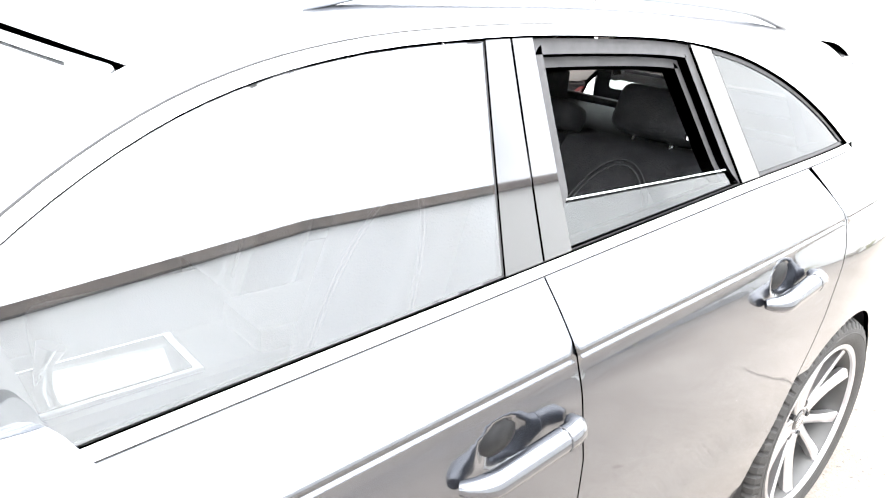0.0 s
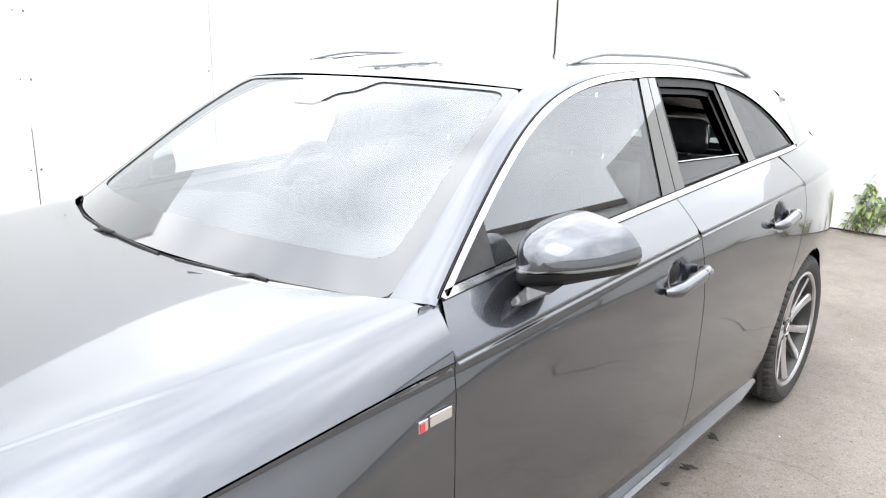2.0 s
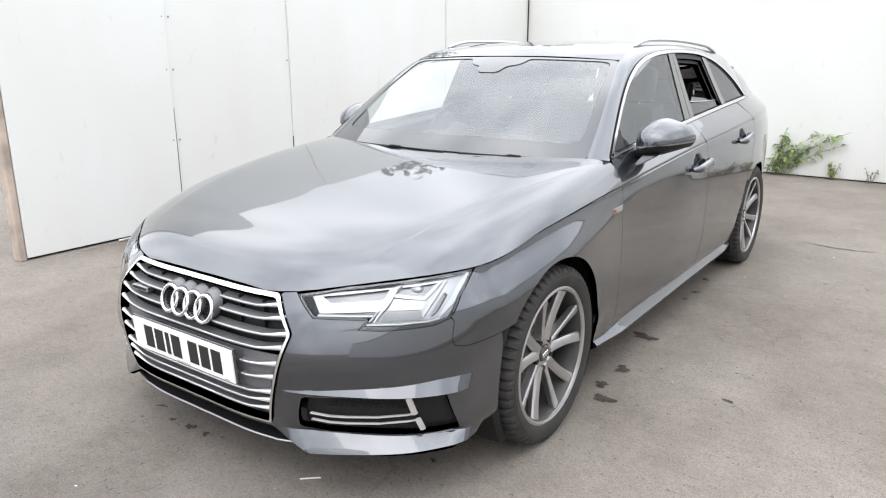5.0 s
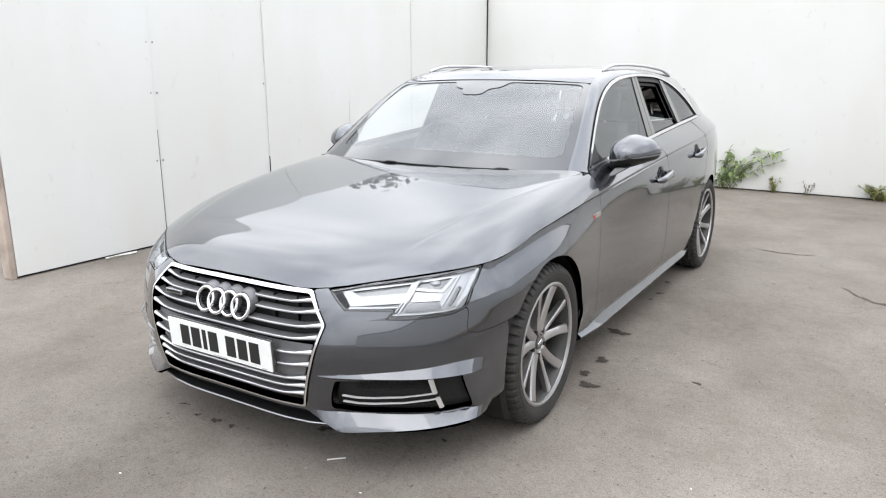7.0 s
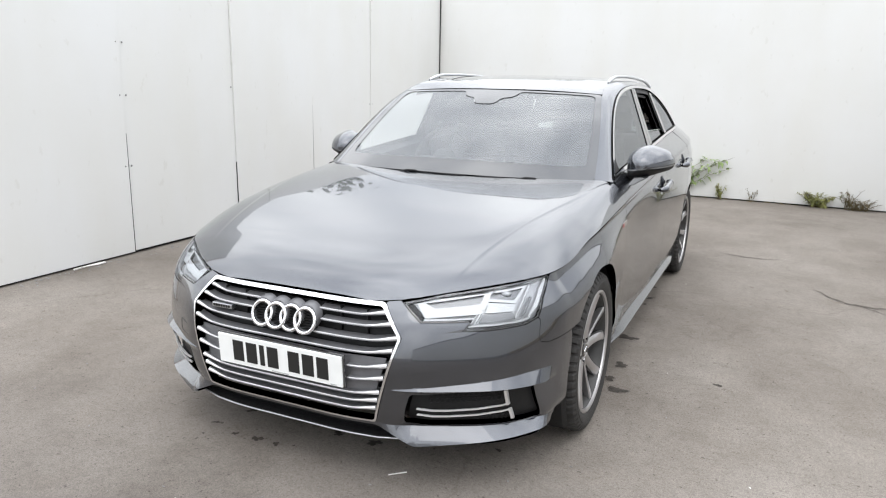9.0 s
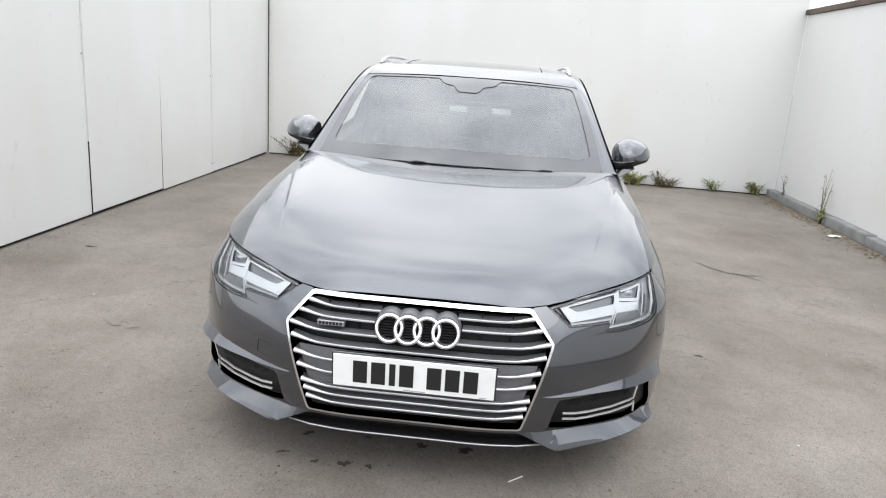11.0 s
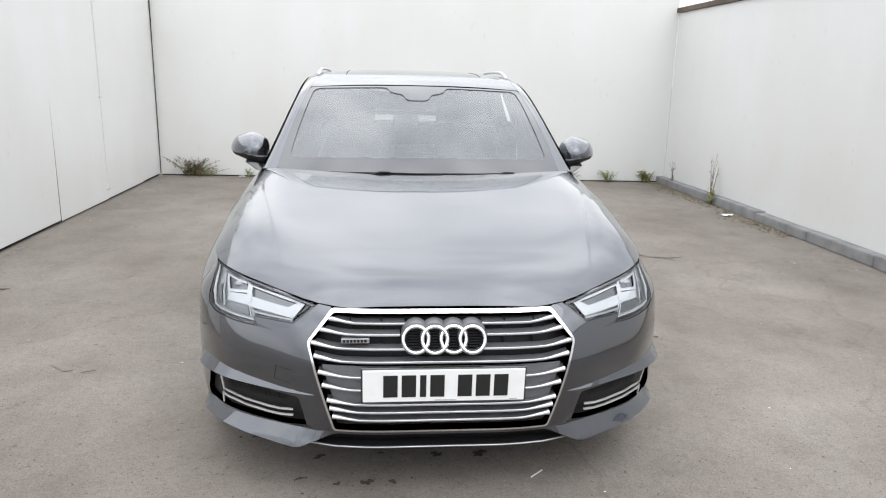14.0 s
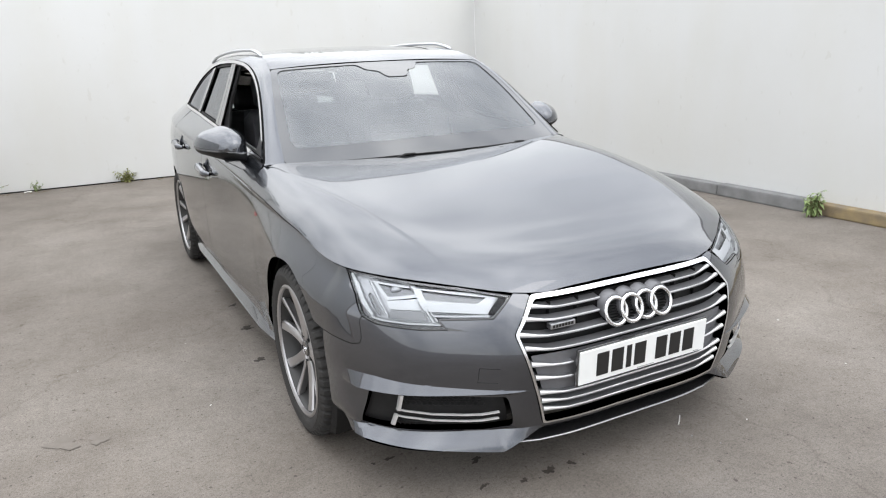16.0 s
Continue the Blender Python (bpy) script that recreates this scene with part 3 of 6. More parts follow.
def nose(a, z):
    """The front skin: a along the plan curve, z up."""
    a, z = np.asarray(a, float), np.asarray(z, float)
    p = _px(a)
    k = side(np.full_like(z, -0.335), z) / 0.880
    w = np.clip(a / NOSE_END, 0, 1)
    x = p[..., 0] * (1 + (k - 1) * w**1.5)
    y = p[..., 1] + BACK(z) * (1 - w**4)
    # wedge-shaped shelf over the side intake, sharp along its lower edge
    on, off = np.clip((a - 0.42) / 0.48, 0, 1), np.clip((1.05 - a) / 0.10, 0, 1)
    tall = 0.004 + 0.036 * on
    q = np.clip((SHELF + tall - z) / tall, 0, 1) * (z > SHELF) + np.clip((z - SHELF + 0.004) / 0.004, 0, 1) * (z <= SHELF)
    push = (0.002 + 0.028 * on) * np.clip((a - 0.41) / 0.02, 0, 1) * q * off * off * (3 - 2 * off)
    # flat-faced lip along the foot
    zt, zb = LIP_TOP(a), LIP_FOOT(a)
    push = push - 0.014 * np.clip(1 - np.abs(z - zt) / 0.045, 0, 1) * np.clip((a - 0.42) / 0.06, 0, 1) * np.clip((0.99 - a) / 0.06, 0, 1)
    push = push + 0.042 * np.clip((zt - z) / (zt - zb), 0, 1) * np.clip((a - 0.345) / 0.13, 0, 1) * np.clip((1.08 - a) / 0.14, 0, 1)
    # the foot tucks in ahead of the wheel
    push = push - 0.03 * np.clip((0.34 - z) / 0.13, 0, 1) ** 2 * np.clip((a - 0.98) / 0.1, 0, 1)
    nx, ny = w**2, -np.sqrt(1 - w**4 * 0.98)
    return x + push * nx, y + push * ny, z


def a_of(x, z):
    """Where along the nose the skin reaches the half-width x."""
    t = np.linspace(0, NOSE_END, 400)
    xs = nose(t, np.full_like(t, z))[0]
    return float(np.interp(x, xs, t))


# bonnet
top_a = np.linspace(0.36, 1.062, 13)
TOP_EDGE = curve1((0.30, 0.668), (0.36, 0.6695), (0.415, 0.6745), (0.53, 0.691), (0.65, 0.7055), (0.78, 0.718), (0.9, 0.725), (1.062, 0.731))
top_z = TOP_EDGE(top_a) + 0.001
tx_, ty_, tz_ = nose(top_a, top_z)
FRONT_Y = float(nose(np.array([0.0]), np.array([0.668]))[1][0]) - 0.004
HX = curve1((FRONT_Y - 0.02, 0.22), *[(float(a), float(b)) for a, b in zip(ty_, tx_)], (0, 0.846), (0.62, 0.857), (0.8, 0.86))
HE = curve1((FRONT_Y - 0.02, 0.660), *[(float(a), float(b)) for a, b in zip(ty_, tz_)], (0, 0.79), (0.62, 0.842), (0.8, 0.85))
HC = curve1((-0.83, 0.650), (FRONT_Y, 0.676), (-0.72, 0.725), (-0.5, 0.793), (-0.2, 0.855), (0.1, 0.901), (0.42, 0.938), (0.65, 0.955))
HP = curve1((-0.8, 2.4), (-0.6, 4.0), (-0.4, 6.5), (-0.2, 9.5), (0, 11), (0.4, 13.0), (0.65, 17.0))


CREASE_X = curve1((-0.75, 0.50), (-0.45, 0.568), (-0.134, 0.637), (0.01, 0.669), (0.155, 0.701), (0.45, 0.745))


def bonnet(x, y):
    x, y = np.asarray(x, float), np.asarray(y, float)
    xe = HX(y)
    u = np.clip(np.abs(x) / xe, 0, 1.05)
    z = HE(y) + (HC(y) - HE(y)) * (1 - u ** HP(y))
    r = CREASE_X(y)
    d = np.abs(x) - r
    z = z + 0.0032 * np.exp(-(np.minimum(d, 0) / 0.10) ** 2 - (np.maximum(d, 0) / 0.009) ** 2) * np.clip((y + 0.62) / 0.3, 0, 1) * np.clip((0.48 - y) / 0.3, 0, 1)
    return x, y, z


edge_y = np.concatenate([ty_, np.linspace(-0.36, 0.6145, 30)])
right = [(float(HX(y)), float(y)) for y in edge_y]
rear = [(0.838, 0.6275), (0.79, 0.640), (0.765, 0.624), (0.735, 0.596), (0.70, 0.566), (0.66, 0.543), (0.6, 0.520), (0.4, 0.463), (0.2, 0.433), (0, 0.425)]
front = [(0.3, float(nose(np.array([0.3]), np.array([0.668]))[1][0]) - 0.004), (0.15, FRONT_Y + 0.002), (0, FRONT_Y)]
half = [front[1], front[0]] + right + rear[:-1]
loop = np.array([front[2]] + half + [rear[-1]] + [(-x, y) for x, y in half[::-1]])
ridge = [(sx * (float(CREASE_X(y)) + d), y) for y in np.arange(-0.63, 0.5, 0.013) for d in (-0.02, -0.008, -0.002, 0.001, 0.004, 0.007, 0.010, 0.014, 0.019, 0.026) for sx in (1, -1)]
ridge += [(sx * x, y) for x in np.arange(0.70, 0.858, 0.006) for y in np.arange(0.45, 0.65, 0.008) for sx in (1, -1)]
panel("bonnet", loop, bonnet, PAINT, car, step=0.02, lines=[ridge], gap=0.0008, centre=(0, 0, 0.2), flange=0.012)

# roof edge line and pillar line from the screen's corner
def inner_line(t):
    c = curve1((0, 0.709, 0.582, 0.938), (0.2, 0.683, 0.735, 1.050), (0.5, 0.628, 0.985, 1.229), (0.72, 0.588, 1.158, 1.326), (0.8, 0.576, 1.235, 1.355), (1.0, 0.566, 1.42, 1.392), (1.35, 0.566, 1.75, 1.406), (1.8, 0.562, 2.2, 1.402), (2.3, 0.56, 2.68, 1.374), (2.8, 0.553, 3.12, 1.317), (3.05, 0.543, 3.30, 1.268))
    return c(t)


# windscreen
def screen(u, v):
    u, v = np.asarray(u, float), np.asarray(v, float)
    s, t = u / 0.65, v / 0.75
    e = inner_line(t * 0.72)
    k = 0.028 * 4 * t * (1 - t)
    cy, cz = 0.435 + 0.645 * t - k * 0.55, 0.945 + 0.398 * t + k * 0.8
    return e[..., 0] * s, cy + (e[..., 1] - cy) * np.abs(s) ** 2.1, cz + (e[..., 2] - cz) * s * s


W_OUT = rounded([(-0.65, 0), (0.65, 0), (0.65, 0.75), (-0.65, 0.75)], 0.03)
W_IN = rounded([(-0.608, 0.10), (0.608, 0.10), (0.618, 0.731), (0.185, 0.731, 0.02), (0.15, 0.668, 0.03), (0.085, 0.65, 0.02), (0.06, 0.585, 0.03), (-0.06, 0.585, 0.03), (-0.085, 0.65, 0.02), (-0.15, 0.668, 0.03), (-0.185, 0.731, 0.02), (-0.618, 0.731)], 0.05)
windscreen = panel("windscreen", W_OUT, screen, WINDSCREEN, car, step=0.05, flange=0.004, lift=-0.004, centre=(0, 1.4, 0.6))
panel("glass_border", W_OUT, screen, FRIT, windscreen, holes=[W_IN], step=0.05, flange=0, lift=-0.0005, centre=(0, 1.4, 0.6))

for sg in (1, -1):
    bm = bmesh.new()
    tube(bm, [Vector((sg * (p[0] - 0.006), p[1] - 0.004, p[2] - 0.007)) for p in inner_line(np.linspace(0.0, 0.71, 24))], 0.004, 8)
    part("screen_seal", bm, SEAL, windscreen, smooth=True, angle=80)

# side glass line (outer edge of the bright trim), in y and z
DLO_TOP = curve1((0.65, 0.945), (0.80, 1.060), (0.945, 1.165), (1.06, 1.238), (1.174, 1.293), (1.29, 1.330), (1.403, 1.352), (1.643, 1.372), (1.95, 1.374), (2.244, 1.358), (2.45, 1.323), (2.644, 1.258), (2.8, 1.18), (2.92, 1.105), (2.965, 1.078))


def dlo(inner):
    """The trim's outline, moved inwards."""
    ys = np.concatenate([np.linspace(0.65, 1.4, 22), np.linspace(1.45, 2.6, 20), np.linspace(2.64, 2.955, 14)])
    top = [(y, float(DLO_TOP(y))) for y in ys]
    bot = [(y, float(BZ(y)) + 0.002) for y in np.linspace(2.955, 0.66, 40)]
    lp = resample(np.array(top + bot), 0.02)
    return inset(lp, inner) if inner else lp


def outer_line(t):
    yy = curve1((0, 0.64), (0.2, 0.785), (0.5, 1.03), (0.72, 1.2), (0.8, 1.27), (1.0, 1.44), (1.35, 1.75), (1.8, 2.2), (2.3, 2.62), (2.8, 2.88), (3.05, 2.965))
    y = yy(t)
    z = DLO_TOP(y)
    return np.stack([side(y, z), y, z], -1)


def cant(t, v):
    """Pillar and roof edge between the glass line (v 0) and the screen or roof (v 0.1)."""
    t, v = np.asarray(t, float), np.asarray(v, float)
    a, b = outer_line(t), inner_line(t)
    w = (v / 0.1)[..., None]
    out = np.stack([np.full_like(t, 0.75), np.zeros_like(t), np.full_like(t, 0.55)], -1)
    return a + (b - a) * w + out * (0.009 * 4 * w * (1 - w))


# roof
ROOF_Z = curve1((1.05, 1.338), (1.2, 1.376), (1.45, 1.412), (1.8, 1.432), (2.2, 1.434), (2.7, 1.413), (3.2, 1.365), (3.5, 1.325))
_ri = inner_line(np.linspace(0.6, 3.05, 60))
def roof(x, y):
    x, y = np.asarray(x, float), np.asarray(y, float)
    xe = np.interp(y, _ri[:, 1], _ri[:, 0])
    ze = np.interp(y, _ri[:, 1], _ri[:, 2])
    u = np.clip(np.abs(x) / xe, 0, 1.1)
    return x, y, ROOF_Z(y) + (ze - ROOF_Z(y)) * u ** 2.6


def roof_edge(y):
    return float(np.interp(y, _ri[:, 1], _ri[:, 0]))


rl = [(0.586 * s, 1.086 + 0.076 * s * s) for s in np.linspace(0, 1, 10)]
rs = [(roof_edge(y), y) for y in np.linspace(1.18, 3.295, 40)]
half = rl[1:] + rs
loop = np.array([rl[0]] + half + [(0, 3.5)] + [(-x, y) for x, y in half[::-1]])
SUNROOF = [rounded([(-0.40, 1.34), (0.40, 1.34), (0.40, 2.9), (-0.40, 2.9)], 0.05)]
panel("roof", loop, roof, PAINT, car, holes=SUNROOF, step=0.05, gap=0.001, centre=(0, 2, 0))
sun_glass = panel("sunroof_glass", SUNROOF[0], roof, FRIT, car, step=0.05, gap=0.004, lift=-0.002, centre=(0, 2, 0), label="black panoramic glass roof panel")

for sg in (1, -1):
    panel("roof_pillar", [(-0.008, 0), (3.05, 0), (3.05, 0.1), (-0.008, 0.1)], cant, PAINT, car, step=0.02, grid=(0.05, 0.01), sgn=sg, centre=(0, 1.8, 0.9), flange=0.01)

# flank panels
def arch(yc, r, z0, y0=None, y1=None):
    a = np.linspace(math.pi, 0, 40)
    return [(yc + r * math.cos(t), 0.325 + r * math.sin(t)) for t in a if 0.325 + r * math.sin(t) >= z0]


SILL = 0.240
FA, RA = 0.360, 0.354
crease = [(y, float(SHZ(y)) + d) for y in np.arange(-0.38, 3.75, 0.014) for d in (-0.09, -0.065, -0.045, -0.03, -0.018, -0.0095, -0.008, -0.006, -0.0045, -0.003, -0.002, -0.0008, 0.0003, 0.008, 0.022, 0.042, 0.065)]
front_cut = [(0.6145, 0.842), (0.6025, 0.72), (0.6005, 0.5), (0.5875, SILL)]


def wing(s, z):
    """The front wing: the nose's skin, carried on by the flank behind the corner."""
    s, z = np.asarray(s, float), np.asarray(z, float)
    n = nose(np.minimum(s, NOSE_END), z)
    y = s - NOSE_END - 0.335
    back = s > NOSE_END
    return np.where(back, side(y, z), n[0]), np.where(back, y, n[1]), z


to_s = lambda p: (p[0] + NOSE_END + 0.335, p[1])
arch_f = [(y, z) for y, z in arch(0, FA, 0.2) if not (y < 0 and z < 0.53)]
top_f = [(float(y), float(HE(y)) - 0.0015) for y in np.linspace(0.607, -0.33, 40)]
fender_loop = np.array([(0.969, 0.668), (0.924, 0.613), (0.9362, 0.600), (0.9372, 0.546), (0.947, 0.5285), (0.986, 0.5207), (1.14, 0.5317)] + [to_s(p) for p in arch_f + [(0.40, SILL)] + front_cut[::-1] + top_f[1:]] + [(s, float(HE(nose(np.array([s]), np.array([0.73]))[1][0])) - 0.0015) for s in (1.14, 1.12, 1.10, 1.08)] + [(1.066, 0.7305)])
wing_crease = [to_s(p) for p in crease if -0.30 < p[0] < 0.7]
door_f = [(0.6158, 0.842), (0.6038, 0.72), (0.6018, 0.5), (0.5888, SILL), (1.7165, SILL), (1.7195, 0.5), (1.7235, 0.72), (1.6915, 0.916), (1.702, 1.013)]
door_f_loop = np.array(door_f + [(float(y), float(BZ(y))) for y in np.linspace(1.69, 0.655, 30)] + [(0.6405, 0.91), (0.6282, 0.88)])
b_top = [(float(y), float(BZ(y))) for y in np.linspace(2.66, 1.71, 30)]
door_r = [(1.7045, 1.013), (1.694, 0.916), (1.726, 0.72), (1.722, 0.5), (1.719, SILL), (2.40, SILL), (2.425, 0.40), (2.475, 0.50), (2.53, 0.60), (2.60, 0.74), (2.655, 0.9), (2.665, 1.0)]
door_r_loop = np.array(door_r + b_top)
quarter = [(2.668, 1.0), (2.658, 0.9), (2.603, 0.74), (2.533, 0.60)]
arch_r = arch(2.82, RA, 0.3)
arch_r = [(y, z) for y, z in arch_r if y > 2.535 or z > 0.6]
arch_r = [(y, z) for y, z in arch_r if not (y < 2.82 and z < 0.59)]
q_top = [(float(y), float(BZ(y))) for y in np.linspace(3.66, 2.68, 24)]
quarter_loop = np.array(quarter + arch_r + [(3.18, 0.25), (3.55, 0.25), (3.62, 0.6), (3.66, 1.0)] + q_top)


def recess(cy, cz):
    """A hollow behind a door handle."""
    def f(y, z):
        x = side(y, z)
        d2 = ((y - cy) / 0.046) ** 2 + ((z - cz - 0.004) / 0.034) ** 2
        return x - 0.022 * np.exp(-d2**2), y, z
    return f


HANDLES = ((1.54, 0.822), (2.35, 0.886))
flank_parts = {}
for sg in (1, -1):
    panel("front_wing", fender_loop, wing, PAINT, car, step=0.018, gap=0.0006, sgn=sg, lines=[wing_crease])
    flank_parts[sg, 0] = panel("front_door", door_f_loop, recess(*HANDLES[0]), PAINT, car, step=0.022, gap=0.0006, sgn=sg, lines=[crease])
    flank_parts[sg, 1] = panel("rear_door", door_r_loop, recess(*HANDLES[1]), PAINT, car, step=0.022, gap=0.0006, sgn=sg, lines=[crease])
    panel("rear_quarter", quarter_loop, flank(), PAINT, car, step=0.025, gap=0.0006, sgn=sg, lines=[crease])


# ---- nose of the car ----
def nose2(a, z):
    a = np.asarray(a, float)
    x, y, z = nose(np.abs(a), z)
    return x * np.sign(a), y, z


LAMP = [(0.418, 0.671), (0.495, 0.613), (0.655, 0.613), (0.636, 0.586), (0.709, 0.585), (0.870, 0.595), (0.922, 0.611), (0.965, 0.668), (1.062, 0.730), (0.9, 0.724, 0.0), (0.78, 0.717, 0.0), (0.65, 0.7045, 0.0), (0.53, 0.690, 0.0)]
HEX = [(0.363, 0.664), (0.443, 0.566), (0.357, 0.268)]
FOG = [(0.480, 0.379), (0.69, 0.3845), (0.922, 0.3845), (0.962, 0.2495), (0.87, 0.2475), (0.535, 0.256), (0.452, 0.270), (0.462, 0.32)]
lamp_low = LAMP[0:7]
r_side = [(0.370, 0.6695), (0.412, 0.6745)] + lamp_low + [(0.9354, 0.600), (0.9364, 0.5455), (0.9464, 0.5277), (0.9855, 0.5198), (1.14, 0.5308), (1.145, 0.50), (1.137, 0.40), (1.13, 0.30), (1.13, 0.217), (1.08, 0.215), (0.94, 0.2125), (0.71, 0.201), (0.49, 0.1905), (0.366, 0.247), (0.345, 0.250)]
loop = np.array(r_side + [(0, 0.250)] + [(-a, z) for a, z in r_side[::-1]] + [(-a, z) for a, z in HEX] + [(a, z) for a, z in HEX[::-1]])
fog_r = rounded(FOG, 0.015)
fog_l = fog_r * (-1, 1)
zs = []
for sg in (1, -1):
    for a in np.arange(0.42, 1.06, 0.014):
        tall = 0.004 + 0.036 * min(1, (a - 0.42) / 0.48)
        zs += [(sg * a, z) for z in (SHELF - 0.004, SHELF - 0.0012, SHELF + 0.0012, SHELF + tall * 0.35, SHELF + tall * 0.7, SHELF + tall - 0.0012, SHELF + tall + 0.0012)]
    for a in np.arange(0.37, 1.08, 0.014):
        t0, b0 = float(LIP_TOP(a)), float(LIP_FOOT(a))
        zs += [(sg * a, z) for z in (t0 + 0.0012, t0 - 0.0012, t0 * 0.66 + b0 * 0.34, t0 * 0.33 + b0 * 0.67)]
bumper = panel("front_bumper", loop, nose2, PAINT, car, holes=[fog_r, fog_l], step=0.016, gap=0.0006, centre=(0, 0.3, 0.45), flange=0.02, lines=[zs])

# towing-eye cover outline on the bumper
bm = bmesh.new()
for a0, z0, a1, z1 in ((-0.50, 0.47, -0.56, 0.475), (-0.56, 0.475, -0.567, 0.43), (-0.567, 0.43, -0.507, 0.425)):
    pts = [Vector([float(np.ravel(c)[0]) for c in nose2(np.array([a0 + (a1 - a0) * k / 4]), np.array([z0 + (z1 - z0) * k / 4]))])  for k in range(5)]
    tube(bm, pts, 0.0012, 5)
part("towing_eye_cover_gap", bm, BLACK, bumper)


def np3(a, z, lift=0.0):
    """A place on the nose, pushed out along the skin."""
    a = float(a)
    p = np.array([float(np.ravel(c)[0]) for c in nose2(np.array([a]), np.array([z]))])
    e = 0.004
    q = np.array([float(np.ravel(c)[0]) for c in nose2(np.array([a + e]), np.array([z]))])
    r = np.array([float(np.ravel(c)[0]) for c in nose2(np.array([a]), np.array([z + e]))])
    n = np.cross(q - p, r - p)
    n /= np.linalg.norm(n)
    if n[1] > 0:
        n = -n
    return Vector(p + n * lift)


# radiator grille
grille = panel("radiator_grille_frame", rounded([(a, z) for a, z in HEX] + [(-a, z) for a, z in HEX[::-1]], 0.012), nose2, CHROME, car,
               holes=[rounded([(0.357, 0.6525), (0.434, 0.5645), (0.3515, 0.2745), (-0.3515, 0.2745), (-0.434, 0.5645), (-0.357, 0.6525)], 0.012)], step=0.018, lift=0.008, flange=0.03, centre=(0, 0.3, 0.45), label="bright chrome hexagonal grille surround")


def behind(d):
    def f(a, z):
        x, y, z = nose2(a, z)
        return x, y + d, z
    return f


panel("grille_backing", rounded([(0.36, 0.655), (0.435, 0.565), (0.355, 0.275), (-0.355, 0.275), (-0.435, 0.565), (-0.36, 0.655)], 0.01), behind(0.06), BLACK, grille, step=0.04, flange=0, centre=(0, 0.3, 0.45))
GREY_PANEL = material("satin_grey_grille_plastic", (0.15, 0.15, 0.158), 0.4, 0.3, var=0.1, scale=30)
BLADE = material("satin_grey_grille_blade", (0.22, 0.22, 0.23), 0.32, 0.6, var=0.06, scale=30)
panel("plate_mount", rounded([(0.395, 0.495), (0.355, 0.372), (-0.355, 0.372), (-0.395, 0.495)], 0.004), behind(0.018), GREY_PANEL, grille, step=0.04, flange=0.02, centre=(0, 0.3, 0.45), label="satin grey panel behind the plate")


def half_at(z):
    return float(np.interp(z, [0.275, 0.564, 0.652], [0.352, 0.434, 0.358]))


def blade(z, x0, x1, name="grille_blade", h=0.016, slope=0.0):
    """One grille bar: a silver face with a dark fin behind; it thickens and dips towards the frame."""
    bm = bmesh.new()
    n = max(3, int((x1 - x0) / 0.03))
    rings = []
    for k in range(n + 1):
        a = x0 + (x1 - x0) * k / n
        end = half_at(z) - abs(a)
        up = 0.012 * max(0, 1 - max(0, end - 0.01) / 0.085) ** 1.5 if end < 0.095 else 0
        th = h + up * 0.8
        c = np3(a, z + up)
        rings.append([bm.verts.new(c + Vector(v)) for v in ((0, 0.004, 0.001), (0, 0.002, -0.004), (0, 0.012, -th * 0.5), (0, 0.036, -th * 0.2), (0, 0.036, 0.006), (0, 0.034, 0.008))])
    for i in range(n):
        for k in range(6):
            bm.faces.new((rings[i][k], rings[i][(k + 1) % 6], rings[i + 1][(k + 1) % 6], rings[i + 1][k]))
    bm.faces.new(rings[0][::-1])
    bm.faces.new(rings[-1])
    b = part(name, bm, BLADE, grille, smooth=True, angle=30)
    bm = bmesh.new()
    pts = []
    for k in range(n + 1):
        a = x0 + (x1 - x0) * k / n
        end = half_at(z) - abs(a)
        up = 0.012 * max(0, 1 - max(0, end - 0.01) / 0.085) ** 1.5 if end < 0.095 else 0
        pts.append(np3(a, z + up) + Vector((0, 0.003, 0.001)))
    tube(bm, pts, [0.0026 + 0.0064 * max(0, 1 - (half_at(z) - abs(x0 + (x1 - x0) * k / n)) / 0.085) for k in range(n + 1)], 6)
    part("blade_trim", bm, BRIGHT, b, "bright chrome edge", smooth=True, angle=60)


for z, gap in ((0.626, 0.125), (0.594, 0.14), (0.552, 0.12)):
    w = half_at(z)
    blade(z, -w, -gap)
    blade(z, gap, w)
for z in (0.512,):
    blade(z, -half_at(z), half_at(z))
for z in (0.462, 0.418):
    w = half_at(z)
    blade(z, -w, -0.262, h=0.01)
    blade(z, 0.262, w, h=0.01)
for z in (0.366, 0.337, 0.306):
    blade(z, -half_at(z), half_at(z), h=0.012)
# upright ribs behind the bars
for x in (-0.30, -0.2, 0.2, 0.30):
    bm = bmesh.new()
    p = np3(x, 0.6)
    box(bm, p.x - 0.002, p.x + 0.002, p.y + 0.03, p.y + 0.05, 0.52, 0.64)
    part("grille_rib", bm, BLACK, grille)

